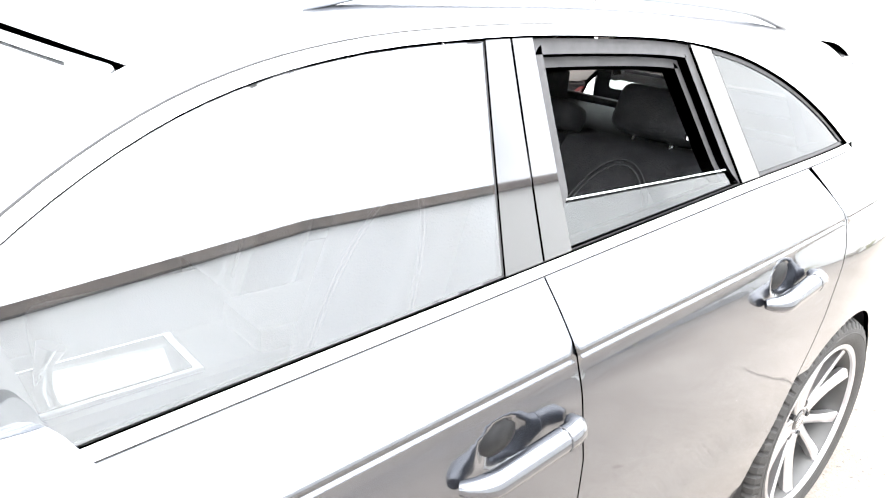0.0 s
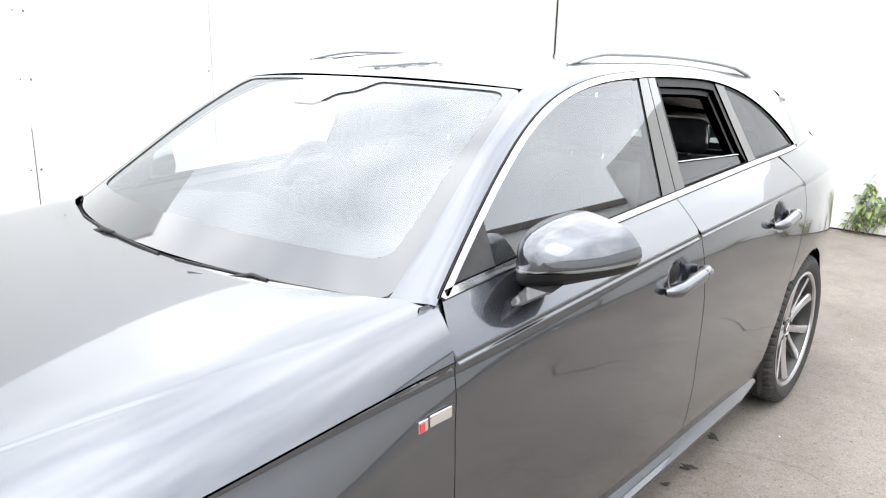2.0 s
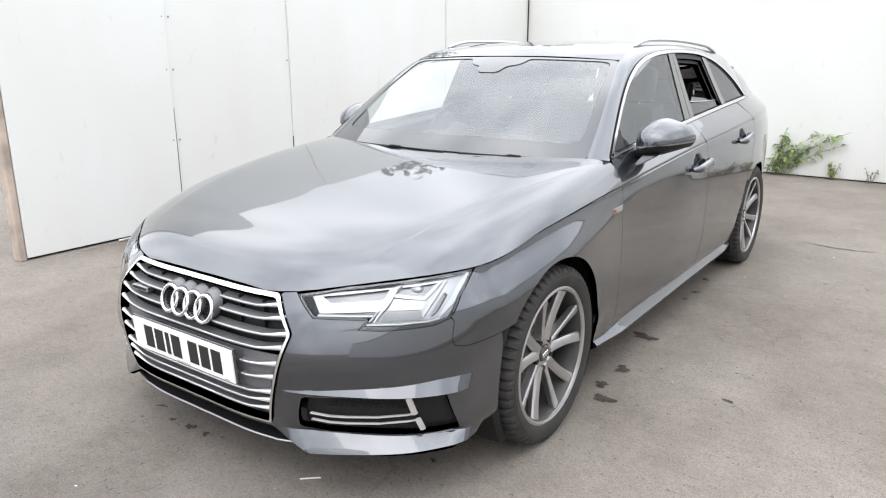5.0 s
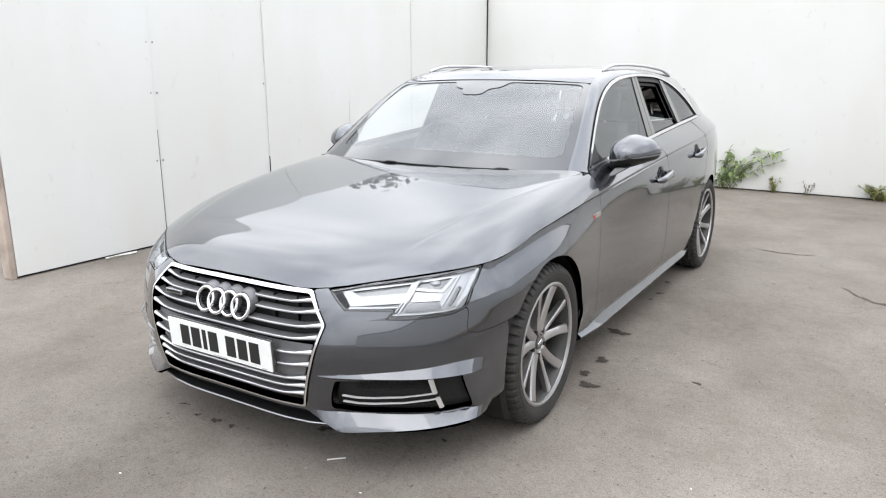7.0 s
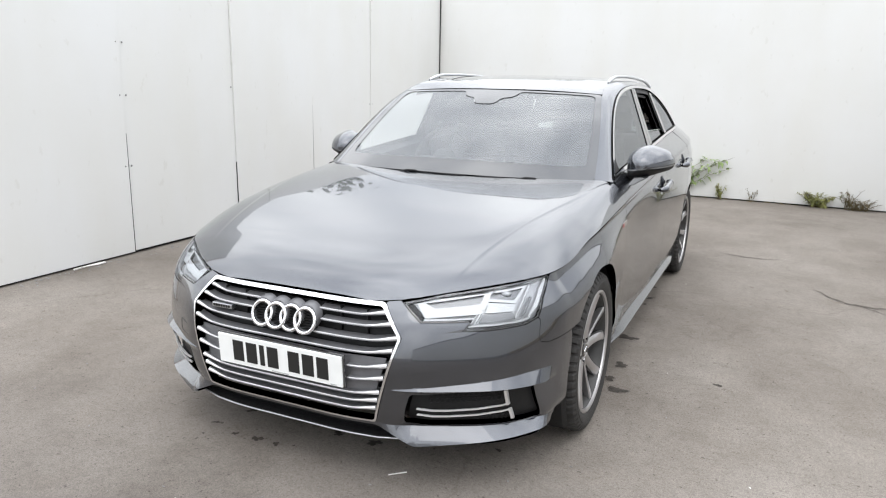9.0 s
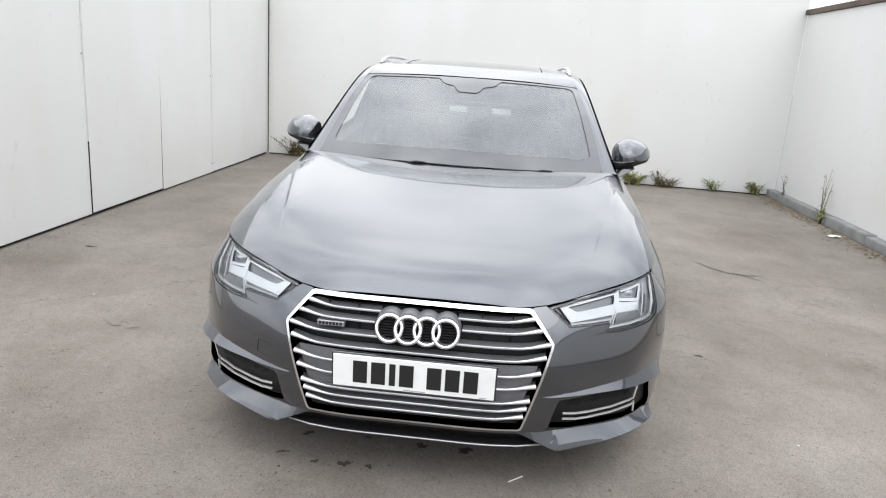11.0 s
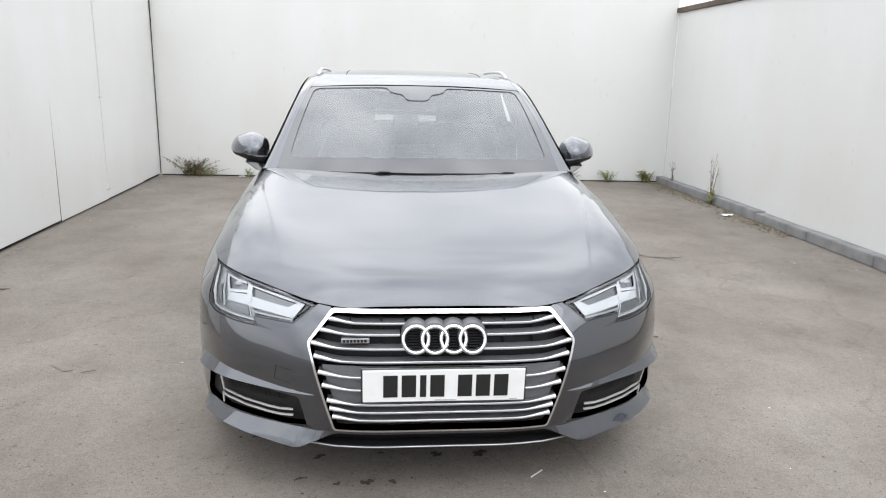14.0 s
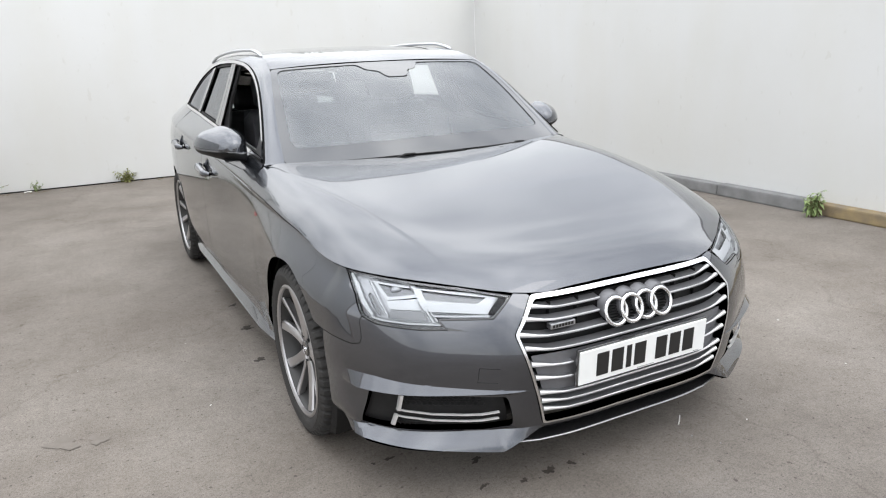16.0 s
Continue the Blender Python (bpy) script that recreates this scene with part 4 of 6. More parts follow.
# four-ring emblem
emblem_y = np3(0, 0.585).y - 0.012
for k in range(4):
    bm = bmesh.new()
    cx = (k - 1.5) * 0.0605
    pts = [(cx + 0.0405 * math.cos(2 * math.pi * i / 40), emblem_y - 0.003 * (k % 2) + 0.35 * (0.0405 * math.sin(2 * math.pi * i / 40)) * 0.9, 0.585 + 0.0405 * math.sin(2 * math.pi * i / 40)) for i in range(40)]
    tube(bm, pts, 0.0066, 10, True, up=(0, -1, 0.3))
    ring = part("emblem_ring", bm, CHROME, grille, "polished chrome ring", smooth=True, angle=80)
    bm = bmesh.new()
    for r in (0.043, 0.047):
        for dy, dz in ((0.002, 0.004), (0.034, 0.012)):
            for i in range(32):
                q = 2 * math.pi * i / 32
                bm.verts.new((cx + r * math.cos(q), emblem_y + dy + 0.31 * r * math.sin(q), 0.585 + dz + r * math.sin(q)))
    bm.verts.ensure_lookup_table()
    for i in range(32):
        j = (i + 1) % 32
        for p0, p1 in ((0, 1), (1, 3), (3, 2), (2, 0)):
            bm.faces.new([bm.verts[p0 * 32 + i], bm.verts[p0 * 32 + j], bm.verts[p1 * 32 + j], bm.verts[p1 * 32 + i]])
    part("ring_mount", bm, GREY_PANEL, ring, "grey plastic mount", smooth=True, angle=50)
bm = bmesh.new()
for k in range(9):
    z = 0.551 + k * 0.0085
    box(bm, -0.125, 0.125, emblem_y + 0.012 + 0.31 * (z - 0.585), emblem_y + 0.03 + 0.31 * (z - 0.585), z - 0.0022, z + 0.0022)
part("emblem_backing", bm, BLACK, grille)
bm = bmesh.new()
p = np3(-0.283, 0.578)
box(bm, p.x - 0.045, p.x + 0.045, p.y - 0.004, p.y + 0.02, p.z - 0.008, p.z + 0.008, 0.002)
sb = part("small_badge", bm, SATIN, grille, "small silver badge with dark bars")
bm = bmesh.new()
for k in range(7):
    x = p.x - 0.039 + k * 0.0112
    box(bm, x, x + 0.008, p.y - 0.0055, p.y, p.z - 0.0045, p.z + 0.0045)
part("badge_bars", bm, PLATE_BLACK, sb)

# number plate, its characters as plain bars
py = np3(0, 0.44).y - 0.014
plate_tilt = Matrix.Translation((0, py, 0.443)) @ Matrix.Rotation(radians(4), 4, "X")
bm = bmesh.new()
box(bm, -0.26, 0.26, -0.003, 0.003, -0.0555, 0.0555, 0.002, plate_tilt)
plate = part("number_plate", bm, PLATE_WHITE, car, "white number plate with black bars")
x = -0.195
for k in range(7):
    w = 0.02 if k == 2 else 0.046
    if k == 4:
        x += 0.03
    bm = bmesh.new()
    box(bm, x, x + w, -0.0045, -0.002, -0.0385, 0.0385, 0.001, plate_tilt)
    part("plate_bar", bm, PLATE_BLACK, plate)
    x += w + 0.0125
SMALL_PRINT = material("grey_small_print", (0.35, 0.35, 0.36), 0.6)
for x0, x1 in ((-0.03, 0.04), (0.212, 0.236)):
    bm = bmesh.new()
    box(bm, x0, x1, -0.0042, -0.002, -0.0515, -0.049, 0, plate_tilt)
    part("small_print_bar", bm, SMALL_PRINT, plate)
bm = bmesh.new()
box(bm, -0.266, 0.266, 0.0035, 0.012, -0.061, 0.061, 0.003, plate_tilt)
part("plate_surround", bm, GLOSS_BLACK, plate)

# lower centre grille and splitter
low_loop = [(-0.375, 0.262), (0.375, 0.262), (0.45, 0.19), (-0.45, 0.19)]
panel("lower_grille", low_loop, behind(0.045), BLACK, car, step=0.03, flange=0, centre=(0, 0.3, 0.45))
bm = bmesh.new()
n = 40
rings, edge = [], []
for k in range(n + 1):
    a = -0.47 + 0.94 * k / n
    c = np3(a, 0.2) if abs(a) < 0.35 else np3(math.copysign(0.35, a), 0.2) + Vector((math.copysign((abs(a) - 0.35) * 0.97, a), 0.30 * (abs(a) - 0.35), 0.03 * (abs(a) - 0.35)))
    edge.append(c + Vector((0, -0.004, -0.003)))
    rings.append([bm.verts.new(c + Vector(v)) for v in ((0, -0.002, 0.002), (0, -0.004, -0.006), (0, 0.01, -0.016), (0, 0.10, -0.012), (0, 0.10, 0.0), (0, 0.03, 0.006))])
for i in range(n):
    for k in range(6):
        bm.faces.new((rings[i][k], rings[i][(k + 1) % 6], rings[i + 1][(k + 1) % 6], rings[i + 1][k]))
bm.faces.new(rings[0][::-1])
bm.faces.new(rings[-1])
splitter = part("front_splitter", bm, BLACK, car, smooth=True)
bm = bmesh.new()
tube(bm, edge, 0.003, 6)
part("splitter_edge", bm, SATIN, splitter, "thin silver edge", smooth=True, angle=80)

# side intakes and headlights, one set a side
for sg in (1, -1):
    flip = (lambda lp: np.asarray(lp, float) * (sg, 1))
    fog = panel("side_intake", flip(rounded(FOG, 0.015)), behind(0.035), BLACK, bumper, step=0.03, flange=0, centre=(0, 0.3, 0.45))
    # honeycomb cells of the insert
    bm = bmesh.new()
    for row in range(7):
        for col in range(16):
            a = 0.54 + 0.0175 * col + (0.00875 if row % 2 else 0)
            z = 0.262 + row * 0.021
            if a > 0.80 or not inside(np.array([[a, z]]), rounded(FOG, 0.015))[0] or 0.294 < z < 0.332:
                continue
            c = np3(sg * a, z) + Vector((0, 0.03, 0))
            n2 = (np3(sg * a, z, 0.01) - np3(sg * a, z)).normalized()
            t = Vector((0, 0, 1)).cross(n2).normalized()
            ring = [c + t * 0.0078 * math.cos(q) * 1.15 + Vector((0, 0, 1)) * 0.0085 * math.sin(q) for q in [i * math.pi / 3 for i in range(6)]]
            tube(bm, ring, 0.0017, 4, True, up=n2)
    tagged(part("intake_mesh", bm, BLACK, fog), kind="stuff")
    for zz, z_end in ((0.329, 0.390), (0.307, 0.266)):
        bm = bmesh.new()
        rings = []
        pts = [(0.500, zz - 0.002), (0.55, zz - 0.010), (0.60, zz - 0.012), (0.70, zz - 0.010), (0.79, zz - 0.004), (0.82, zz - 0.001)]
        for a, z in pts:
            c = np3(sg * a, z, 0.002)
            rings.append([bm.verts.new(c + Vector(v)) for v in ((0, 0, 0.0022), (0, 0, -0.0022), (0, 0.008, -0.0024), (0, 0.008, 0.0024))])
        for i in range(len(rings) - 1):
            for k in range(4):
                bm.faces.new((rings[i][k], rings[i][(k + 1) % 4], rings[i + 1][(k + 1) % 4], rings[i + 1][k]))
        bm.faces.new(rings[0][::-1])
        bm.faces.new(rings[-1])
        part("intake_strip", bm, BRIGHT, fog, "bright silver strip")
        bm = bmesh.new()
        z0, z1 = (zz - 0.005, z_end) if z_end > zz else (z_end, zz + 0.003)
        a0, a1 = (0.794, 0.805) if z_end > zz else (0.812, 0.823)
        rings = []
        for a, z in ((a0, z1), (a1, z1), (a1 + 0.012, z0), (a0 + 0.012, z0)):
            rings.append(np3(sg * a, z, 0.003))
        vs = [bm.verts.new(c) for c in rings]
        ws = [bm.verts.new(c + Vector((0, 0.012, 0))) for c in rings]
        bm.faces.new(vs)
        bm.faces.new(ws[::-1])
        for k in range(4):
            bm.faces.new((vs[k], ws[k], ws[(k + 1) % 4], vs[(k + 1) % 4]))
        part("intake_upright", bm, BRIGHT, fog, "satin silver upright")
    # headlight
    lamp = panel("headlight_lens", flip(rounded(LAMP, 0.008)), nose2, LAMP_GLASS, car, step=0.02, gap=0.004, flange=0, lift=0.001, centre=(0, 0.3, 0.45), label="clear headlight lens over silver inner parts")
    rim_in = inset(resample(rounded(LAMP, 0.008), 0.02), 0.006)
    panel("headlight_seal", flip(rounded(LAMP, 0.008)), nose2, LAMP_BLACK, lamp, holes=[flip(rim_in)], step=0.02, gap=0.001, flange=0.012, lift=-0.003, centre=(0, 0.3, 0.45))
    panel("lamp_housing", flip(rounded(LAMP, 0.008)), behind(0.04), LAMP_GREY, lamp, step=0.03, gap=0.004, flange=0, centre=(0, 0.3, 0.45))

    def strip(name, pts, w, mat, d=0.02, depth=0.03):
        bm = bmesh.new()
        prev = None
        first = None
        for i, (a, z) in enumerate(pts):
            q0 = np.array(pts[max(0, i - 1)])
            q1 = np.array(pts[min(len(pts) - 1, i + 1)])
            t = (q1 - q0) / np.linalg.norm(q1 - q0)
            nrm = np.array([-t[1], t[0]]) * (w[i] if hasattr(w, "__len__") else w) / 2
            ring = []
            for s in (1, -1):
                c = np3(sg * (a + s * nrm[0]), z + s * nrm[1]) + Vector((0, d, 0))
                ring.append(c)
            quad = [bm.verts.new(ring[0]), bm.verts.new(ring[1]), bm.verts.new(ring[1] + Vector((0, depth, 0))), bm.verts.new(ring[0] + Vector((0, depth, 0)))]
            if prev:
                for k in range(4):
                    bm.faces.new((prev[k], prev[(k + 1) % 4], quad[(k + 1) % 4], quad[k]))
            else:
                bm.faces.new(quad)
            prev = quad
        bm.faces.new(prev[::-1])
        part(name, bm, mat, lamp)
    def plate_at(name, poly, mat, d, hole=None, thick=0.012, label=""):
        """A flat lamp part set d behind the lens."""
        return panel(name, flip(rounded(poly, 0.004)), behind(d), mat, lamp, holes=[flip(rounded(hole, 0.003))] if hole else [], step=0.02, flange=thick, centre=(0, 0.3, 0.45), label=label)
    # grey slot with a white guide round it
    plate_at("slot_recess", [(0.705, 0.693), (0.475, 0.668), (0.515, 0.640), (0.690, 0.652)], LAMP_DARK, 0.034, thick=0)
    plate_at("slot_guide", [(0.720, 0.692), (0.621, 0.684), (0.456, 0.671), (0.500, 0.622), (0.690, 0.633), (0.708, 0.660)], LED, 0.018, [(0.698, 0.687), (0.492, 0.665), (0.524, 0.650), (0.680, 0.661)], label="white light guide round a grey slot")
    strip("upper_trim", [(0.455, 0.681), (0.60, 0.692), (0.75, 0.704), (0.90, 0.715), (0.985, 0.720)], 0.004, LED, 0.012, 0.01)
    strip("slot_foot", [(0.500, 0.619), (0.60, 0.6205), (0.665, 0.6225)], 0.005, LAMP_GREY, 0.010, 0.012)
    # upper box with the projector, its white frame and the white upright beside it
    plate_at("upper_box", [(0.870, 0.702), (0.712, 0.692), (0.700, 0.670), (0.815, 0.662)], LAMP_DARK, 0.040, thick=0)
    plate_at("box_frame", [(0.878, 0.7045), (0.707, 0.6945), (0.696, 0.668), (0.814, 0.658)], LED, 0.024, [(0.852, 0.6985), (0.722, 0.689), (0.712, 0.6745), (0.808, 0.667)])
    bm = bmesh.new()
    bmesh.ops.create_uvsphere(bm, u_segments=20, v_segments=12, radius=1, matrix=Matrix.Translation(np3(sg * 0.772, 0.682) + Vector((-sg * 0.008, 0.045, 0))) @ Matrix.Diagonal((0.024, 0.018, 0.013, 1)))
    part("projector_lens", bm, LAMP_GREY, lamp, smooth=True, angle=90)
    strip("dark_step", [(0.729, 0.694), (0.716, 0.684), (0.702, 0.668)], 0.004, LAMP_BLACK, 0.021, 0.010)
    plate_at("inner_reflector", [(0.719, 0.693), (0.693, 0.687), (0.680, 0.646), (0.698, 0.646)], LED, 0.016)
    # white reflector, grey lower box, paired slanting guides
    plate_at("lower_reflector", [(0.812, 0.656), (0.704, 0.662), (0.694, 0.632), (0.800, 0.634)], LED, 0.030)
    plate_at("lower_box", [(0.800, 0.632), (0.690, 0.630), (0.680, 0.603), (0.812, 0.611)], LAMP_DARK, 0.026)
    strip("step_guide", [(0.690, 0.643), (0.668, 0.603)], 0.005, LED, 0.014, 0.012)
    strip("step_guide", [(0.677, 0.638), (0.655, 0.606)], 0.004, LED, 0.014, 0.012)
    strip("foot_guide", [(0.650, 0.5975), (0.747, 0.6005), (0.835, 0.6055), (0.875, 0.612)], 0.0045, LED, 0.012, 0.012)
    strip("foot_bezel", [(0.646, 0.5905), (0.747, 0.5925), (0.835, 0.598), (0.890, 0.606)], 0.007, LAMP_BLACK, 0.006, 0.02)
    strip("frame_guide", [(0.890, 0.704), (0.846, 0.660), (0.812, 0.618)], [0.006, 0.006, 0.005], LED, 0.018, 0.014)
    strip("side_step", [(0.880, 0.668), (0.850, 0.634), (0.836, 0.617)], [0.010, 0.012, 0.006], LAMP_DARK, 0.024, 0.014)
    strip("outer_guide", [(1.000, 0.717), (0.955, 0.688), (0.915, 0.652), (0.872, 0.617)], [0.010, 0.016, 0.016, 0.009], LED, 0.012, 0.012)
    # dark slit running inwards from the step in the lamp's foot
    bm = bmesh.new()
    vs = [np3(sg * a, z, 0.0008) for a, z in ((0.640, 0.594), (0.634, 0.5845), (0.575, 0.5825))]
    f0 = [bm.verts.new(v) for v in vs]
    f1 = [bm.verts.new(v + Vector((0, 0.01, 0))) for v in vs]
    bm.faces.new(f0)
    bm.faces.new(f1[::-1])
    for k in range(3):
        bm.faces.new((f0[k], f1[k], f1[(k + 1) % 3], f0[(k + 1) % 3]))
    part("lamp_slit", bm, LAMP_BLACK, bumper)


# ---- side windows, trim, doors' fittings ----
def line_x(p, q):
    return lambda z: p[0] + (q[0] - p[0]) * (z - p[1]) / (q[1] - p[1])


IN = dlo(0.017)
B_FRONT = ((1.620, 1.0), (1.670, 1.37))
B_GAP0, B_GAP1 = ((1.706, 1.0), (1.721, 1.37)), ((1.711, 1.0), (1.726, 1.37))
B_REAR = ((1.779, 1.0), (1.771, 1.37))
C_FRONT = ((2.385, 1.0), (2.225, 1.36))
C_REAR = ((2.450, 1.03), (2.295, 1.36))


def clip(loop, p, q, keep_rear):
    """Cuts a loop by the line p-q and keeps one side."""
    f = line_x(p, q)
    loop = resample(loop, 0.012)
    out = []
    n = len(loop)
    s = [(v[0] - f(v[1])) * (1 if keep_rear else -1) for v in loop]
    for i in range(n):
        j = (i + 1) % n
        if s[i] >= 0:
            out.append(loop[i])
        if (s[i] >= 0) != (s[j] >= 0):
            t = s[i] / (s[i] - s[j])
            out.append(loop[i] + (loop[j] - loop[i]) * t)
    return np.array(out)


def clip_top(loop, f, below):
    loop = resample(loop, 0.012)
    out = []
    n = len(loop)
    s = [(f(v[0]) - v[1]) * (1 if below else -1) for v in loop]
    for i in range(n):
        j = (i + 1) % n
        if s[i] >= 0:
            out.append(loop[i])
        if (s[i] >= 0) != (s[j] >= 0):
            t = s[i] / (s[i] - s[j])
            out.append(loop[i] + (loop[j] - loop[i]) * t)
    return np.array(out)


REAR_OPEN = lambda y: 1.108 - 0.028 * (y - 1.786)


def open_inset(loop, d, sg, d0=0.001):
    """The loop moved in by d above the lowered pane, and by d0 below its edge; by d all round on the closed side."""
    lp = resample(loop, 0.035)
    k = np.clip((lp[:, 1] - np.array([REAR_OPEN(y) for y in lp[:, 0]]) + 0.01) / 0.02, 0, 1)[:, None] if sg > 0 else 0.4
    q = inset(lp, d0) * (1 - k) + inset(lp, d) * k
    for _ in range(3):
        n = np.roll(q, -1, 0)
        q = np.stack([0.75 * q + 0.25 * n, 0.25 * q + 0.75 * n], 1).reshape(-1, 2)[::1]
        q = resample(q, 0.02) if len(q) > 400 else q
    return resample(q[::4], 0.02)


for sg in (1, -1):
    kw = dict(sgn=sg, centre=(0, 1.8, 0.9))
    panel("trim_seal", dlo(-0.004), flank(), SEAL, car, holes=[dlo(0.002)], step=0.02, lift=0.002, flange=0.004, **kw)
    panel("window_trim", dlo(-0.001), flank(), CHROME, car, holes=[dlo(0.015)], step=0.02, lift=0.006, flange=0.01, label="bright polished window surround", **kw)
    fd, rd = flank_parts[sg, 0], flank_parts[sg, 1]
    # front door glass, with the small dark sail at its front corner
    fg = clip(IN, *B_FRONT, False)
    sail = clip(fg, (0.835, 0.9), (0.835, 1.4), False)
    panel("mirror_sail", sail, flank(), SEAL, fd, step=0.03, flange=0.01, lift=-0.003, **kw)
    fg = clip(fg, (0.84, 0.9), (0.84, 1.4), True)
    panel("window_seal", clip(IN, *B_FRONT, False), flank(), SEAL, fd, holes=[inset(fg, 0.003)], step=0.025, lift=-0.004, flange=0.004, **kw)
    if sg > 0:
        panel("window_glass", fg, flank(), GLASS, fd, step=0.05, lift=-0.004, flange=0.004, **kw)
    else:
        low = clip_top(fg, lambda y: float(BZ(y)) + 0.028, True)
        panel("window_glass", low, flank(), GLASS, fd, step=0.03, lift=-0.012, flange=0.004, label="window wound down", **kw)
    # door pillar covers
    panel("pillar_cover", clip(clip(IN, *B_FRONT, True), *B_GAP0, False), flank(), GLOSS_BLACK, fd, step=0.03, lift=0.0, flange=0.012, **kw)
    panel("pillar_cover", clip(clip(IN, *B_GAP1, True), *B_REAR, False), flank(), GLOSS_BLACK, rd, step=0.03, lift=0.0, flange=0.012, **kw)
    rg = clip(clip(IN, *B_REAR, True), *C_FRONT, False)
    panel("window_frame", rg, flank(), SEAL, rd, holes=[open_inset(rg, 0.024, sg)], step=0.02, lift=-0.006, flange=0.02, **kw)
    panel("window_channel", open_inset(rg, 0.012, sg), flank(), SEAL, rd, holes=[open_inset(rg, 0.040, sg, 0.013)], step=0.02, lift=-0.026, flange=0.03, **kw)
    if sg > 0:
        low = clip_top(inset(resample(rg, 0.02), 0.004), REAR_OPEN, True)
        g = panel("window_glass", low, flank(), GLASS_TINT, rd, step=0.03, lift=-0.014, flange=0.004, label="rear window wound half down", **kw)
        ys = np.linspace(1.785, 2.33, 12)
        bm = bmesh.new()
        tube(bm, [(float(side(y, REAR_OPEN(y))) - 0.016, y, REAR_OPEN(y)) for y in ys], 0.0016, 6)
        part("glass_edge", bm, material("ground_glass_edge", (0.75, 0.82, 0.80), 0.3), g)
    else:
        panel("window_glass", inset(resample(rg, 0.02), 0.004), flank(), GLASS_TINT, rd, step=0.03, lift=-0.014, flange=0.004, **kw)
    panel("rear_pillar_cover", clip(clip(IN, *C_FRONT, True), *C_REAR, False), flank(), GLOSS_BLACK, rd, step=0.02, lift=0.0, flange=0.02, **kw)
    qg = clip(IN, *C_REAR, True)
    panel("quarter_window", inset(resample(qg, 0.015), 0.004), flank(), GLASS_DARK, car, step=0.03, lift=-0.004, flange=0.004, label="dark privacy quarter window", **kw)
    panel("quarter_seal", qg, flank(), SEAL, car, holes=[inset(resample(qg, 0.015), 0.008)], step=0.02, lift=-0.002, flange=0.01, **kw)
    # handles
    for (cy, cz), dr, y0, y1 in ((HANDLES[0], fd, 1.447, 1.672), (HANDLES[1], rd, 2.258, 2.452)):
        bm = bmesh.new()
        pts, rad = [], []
        for k in range(25):
            u = k / 24
            y = y0 + (y1 - y0) * u
            z = cz - 0.022 + 0.024 * u
            out = min(1.0, u / 0.22, (1 - u) / 0.10)
            pts.append((sg * (float(side(y, z)) + 0.006 + 0.026 * out * (2 - out)), y, z))
            rad.append((0.012 + 0.0075 * min(1.0, u / 0.15)) if 0 < k < 24 else 0.010)
        tube(bm, pts, rad, 10, flat=1.0)
        hnd = part("door_handle", bm, PAINT, dr, "body-coloured pull handle", smooth=True, angle=50)
        bm = bmesh.new()
        tube(bm, [(sg * (float(side(y, cz - 0.03)) + 0.024 + 0.016 * math.sin(math.pi * (y - y0) / (y1 - y0))), y, cz - 0.031 + 0.020 * (y - y0) / (y1 - y0)) for y in np.linspace(y0 + 0.03, y1 - 0.03, 9)], 0.003, 6)
        part("handle_trim", bm, CHROME, hnd, smooth=True, angle=80)
        # gap before the lock cover at the handle's rear end
        bm = bmesh.new()
        q = pts[19]
        tube(bm, [(q[0], q[1] - 0.0012, q[2]), (q[0], q[1] + 0.0012, q[2])], rad[19] + 0.0006, 12)
        part("lock_cover_gap", bm, SEAL, hnd)
        bm = bmesh.new()
        bmesh.ops.create_uvsphere(bm, u_segments=20, v_segments=10, radius=1, matrix=Matrix.Translation((sg * (float(side(cy, cz)) - 0.019), cy - 0.004, cz + 0.010)) @ Matrix.Diagonal((0.010, 0.042, 0.033, 1)))
        part("handle_cup", bm, BLACK, dr, smooth=True, angle=90)

    # door mirror
    MX, MY, MZ = 0.904, 0.945, 1.0
    outl = rounded([(-0.108, 0.066, 0.05), (-0.025, 0.098, 0.06), (0.078, 0.052, 0.05), (0.110, -0.002, 0.03), (0.100, -0.040, 0.02), (-0.03, -0.072, 0.03), (-0.110, -0.070, 0.03)], 0.03)

    def shell(bm, z_lo, z_hi, grow=1.0, cap=True):
        rings = []
        for k in range(13):
            d = k / 12
            s = math.sqrt(max(0.0, 1 - (d * 0.985) ** 2.1)) * grow
            ring = []
            for px, pz in outl:
                x, z = px * s - 0.012 * d, pz * s - 0.008 * d
                z = min(max(z, z_lo), z_hi)
                y = 0.045 + 0.36 * (px * s) - 0.155 * d
                ring.append(bm.verts.new((sg * (MX + x), MY + y, MZ + z + 0.12 * x)))
            rings.append(ring)
        n = len(outl)
        for a, b in zip(rings, rings[1:]):
            for k in range(n):
                try:
                    bm.faces.new((a[k], a[(k + 1) % n], b[(k + 1) % n], b[k]))
                except ValueError:
                    pass
        if cap:
            bm.faces.new(rings[0])
        bm.faces.new(rings[-1][::-1])
        bmesh.ops.remove_doubles(bm, verts=bm.verts, dist=0.0006)
    bm = bmesh.new()
    shell(bm, -0.016, 1)
    mir = part("door_mirror", bm, PAINT, fd, "body-coloured door mirror", smooth=True, angle=40)
    bm = bmesh.new()
    shell(bm, -1, -0.023, 0.985)
    part("mirror_base", bm, BLACK, mir, smooth=True, angle=40)
    bm = bmesh.new()
    shell(bm, -0.023, -0.016, 1.003)
    part("indicator_strip", bm, LAMP_DARK, mir, "clear indicator strip", smooth=True, angle=40)
    bm = bmesh.new()
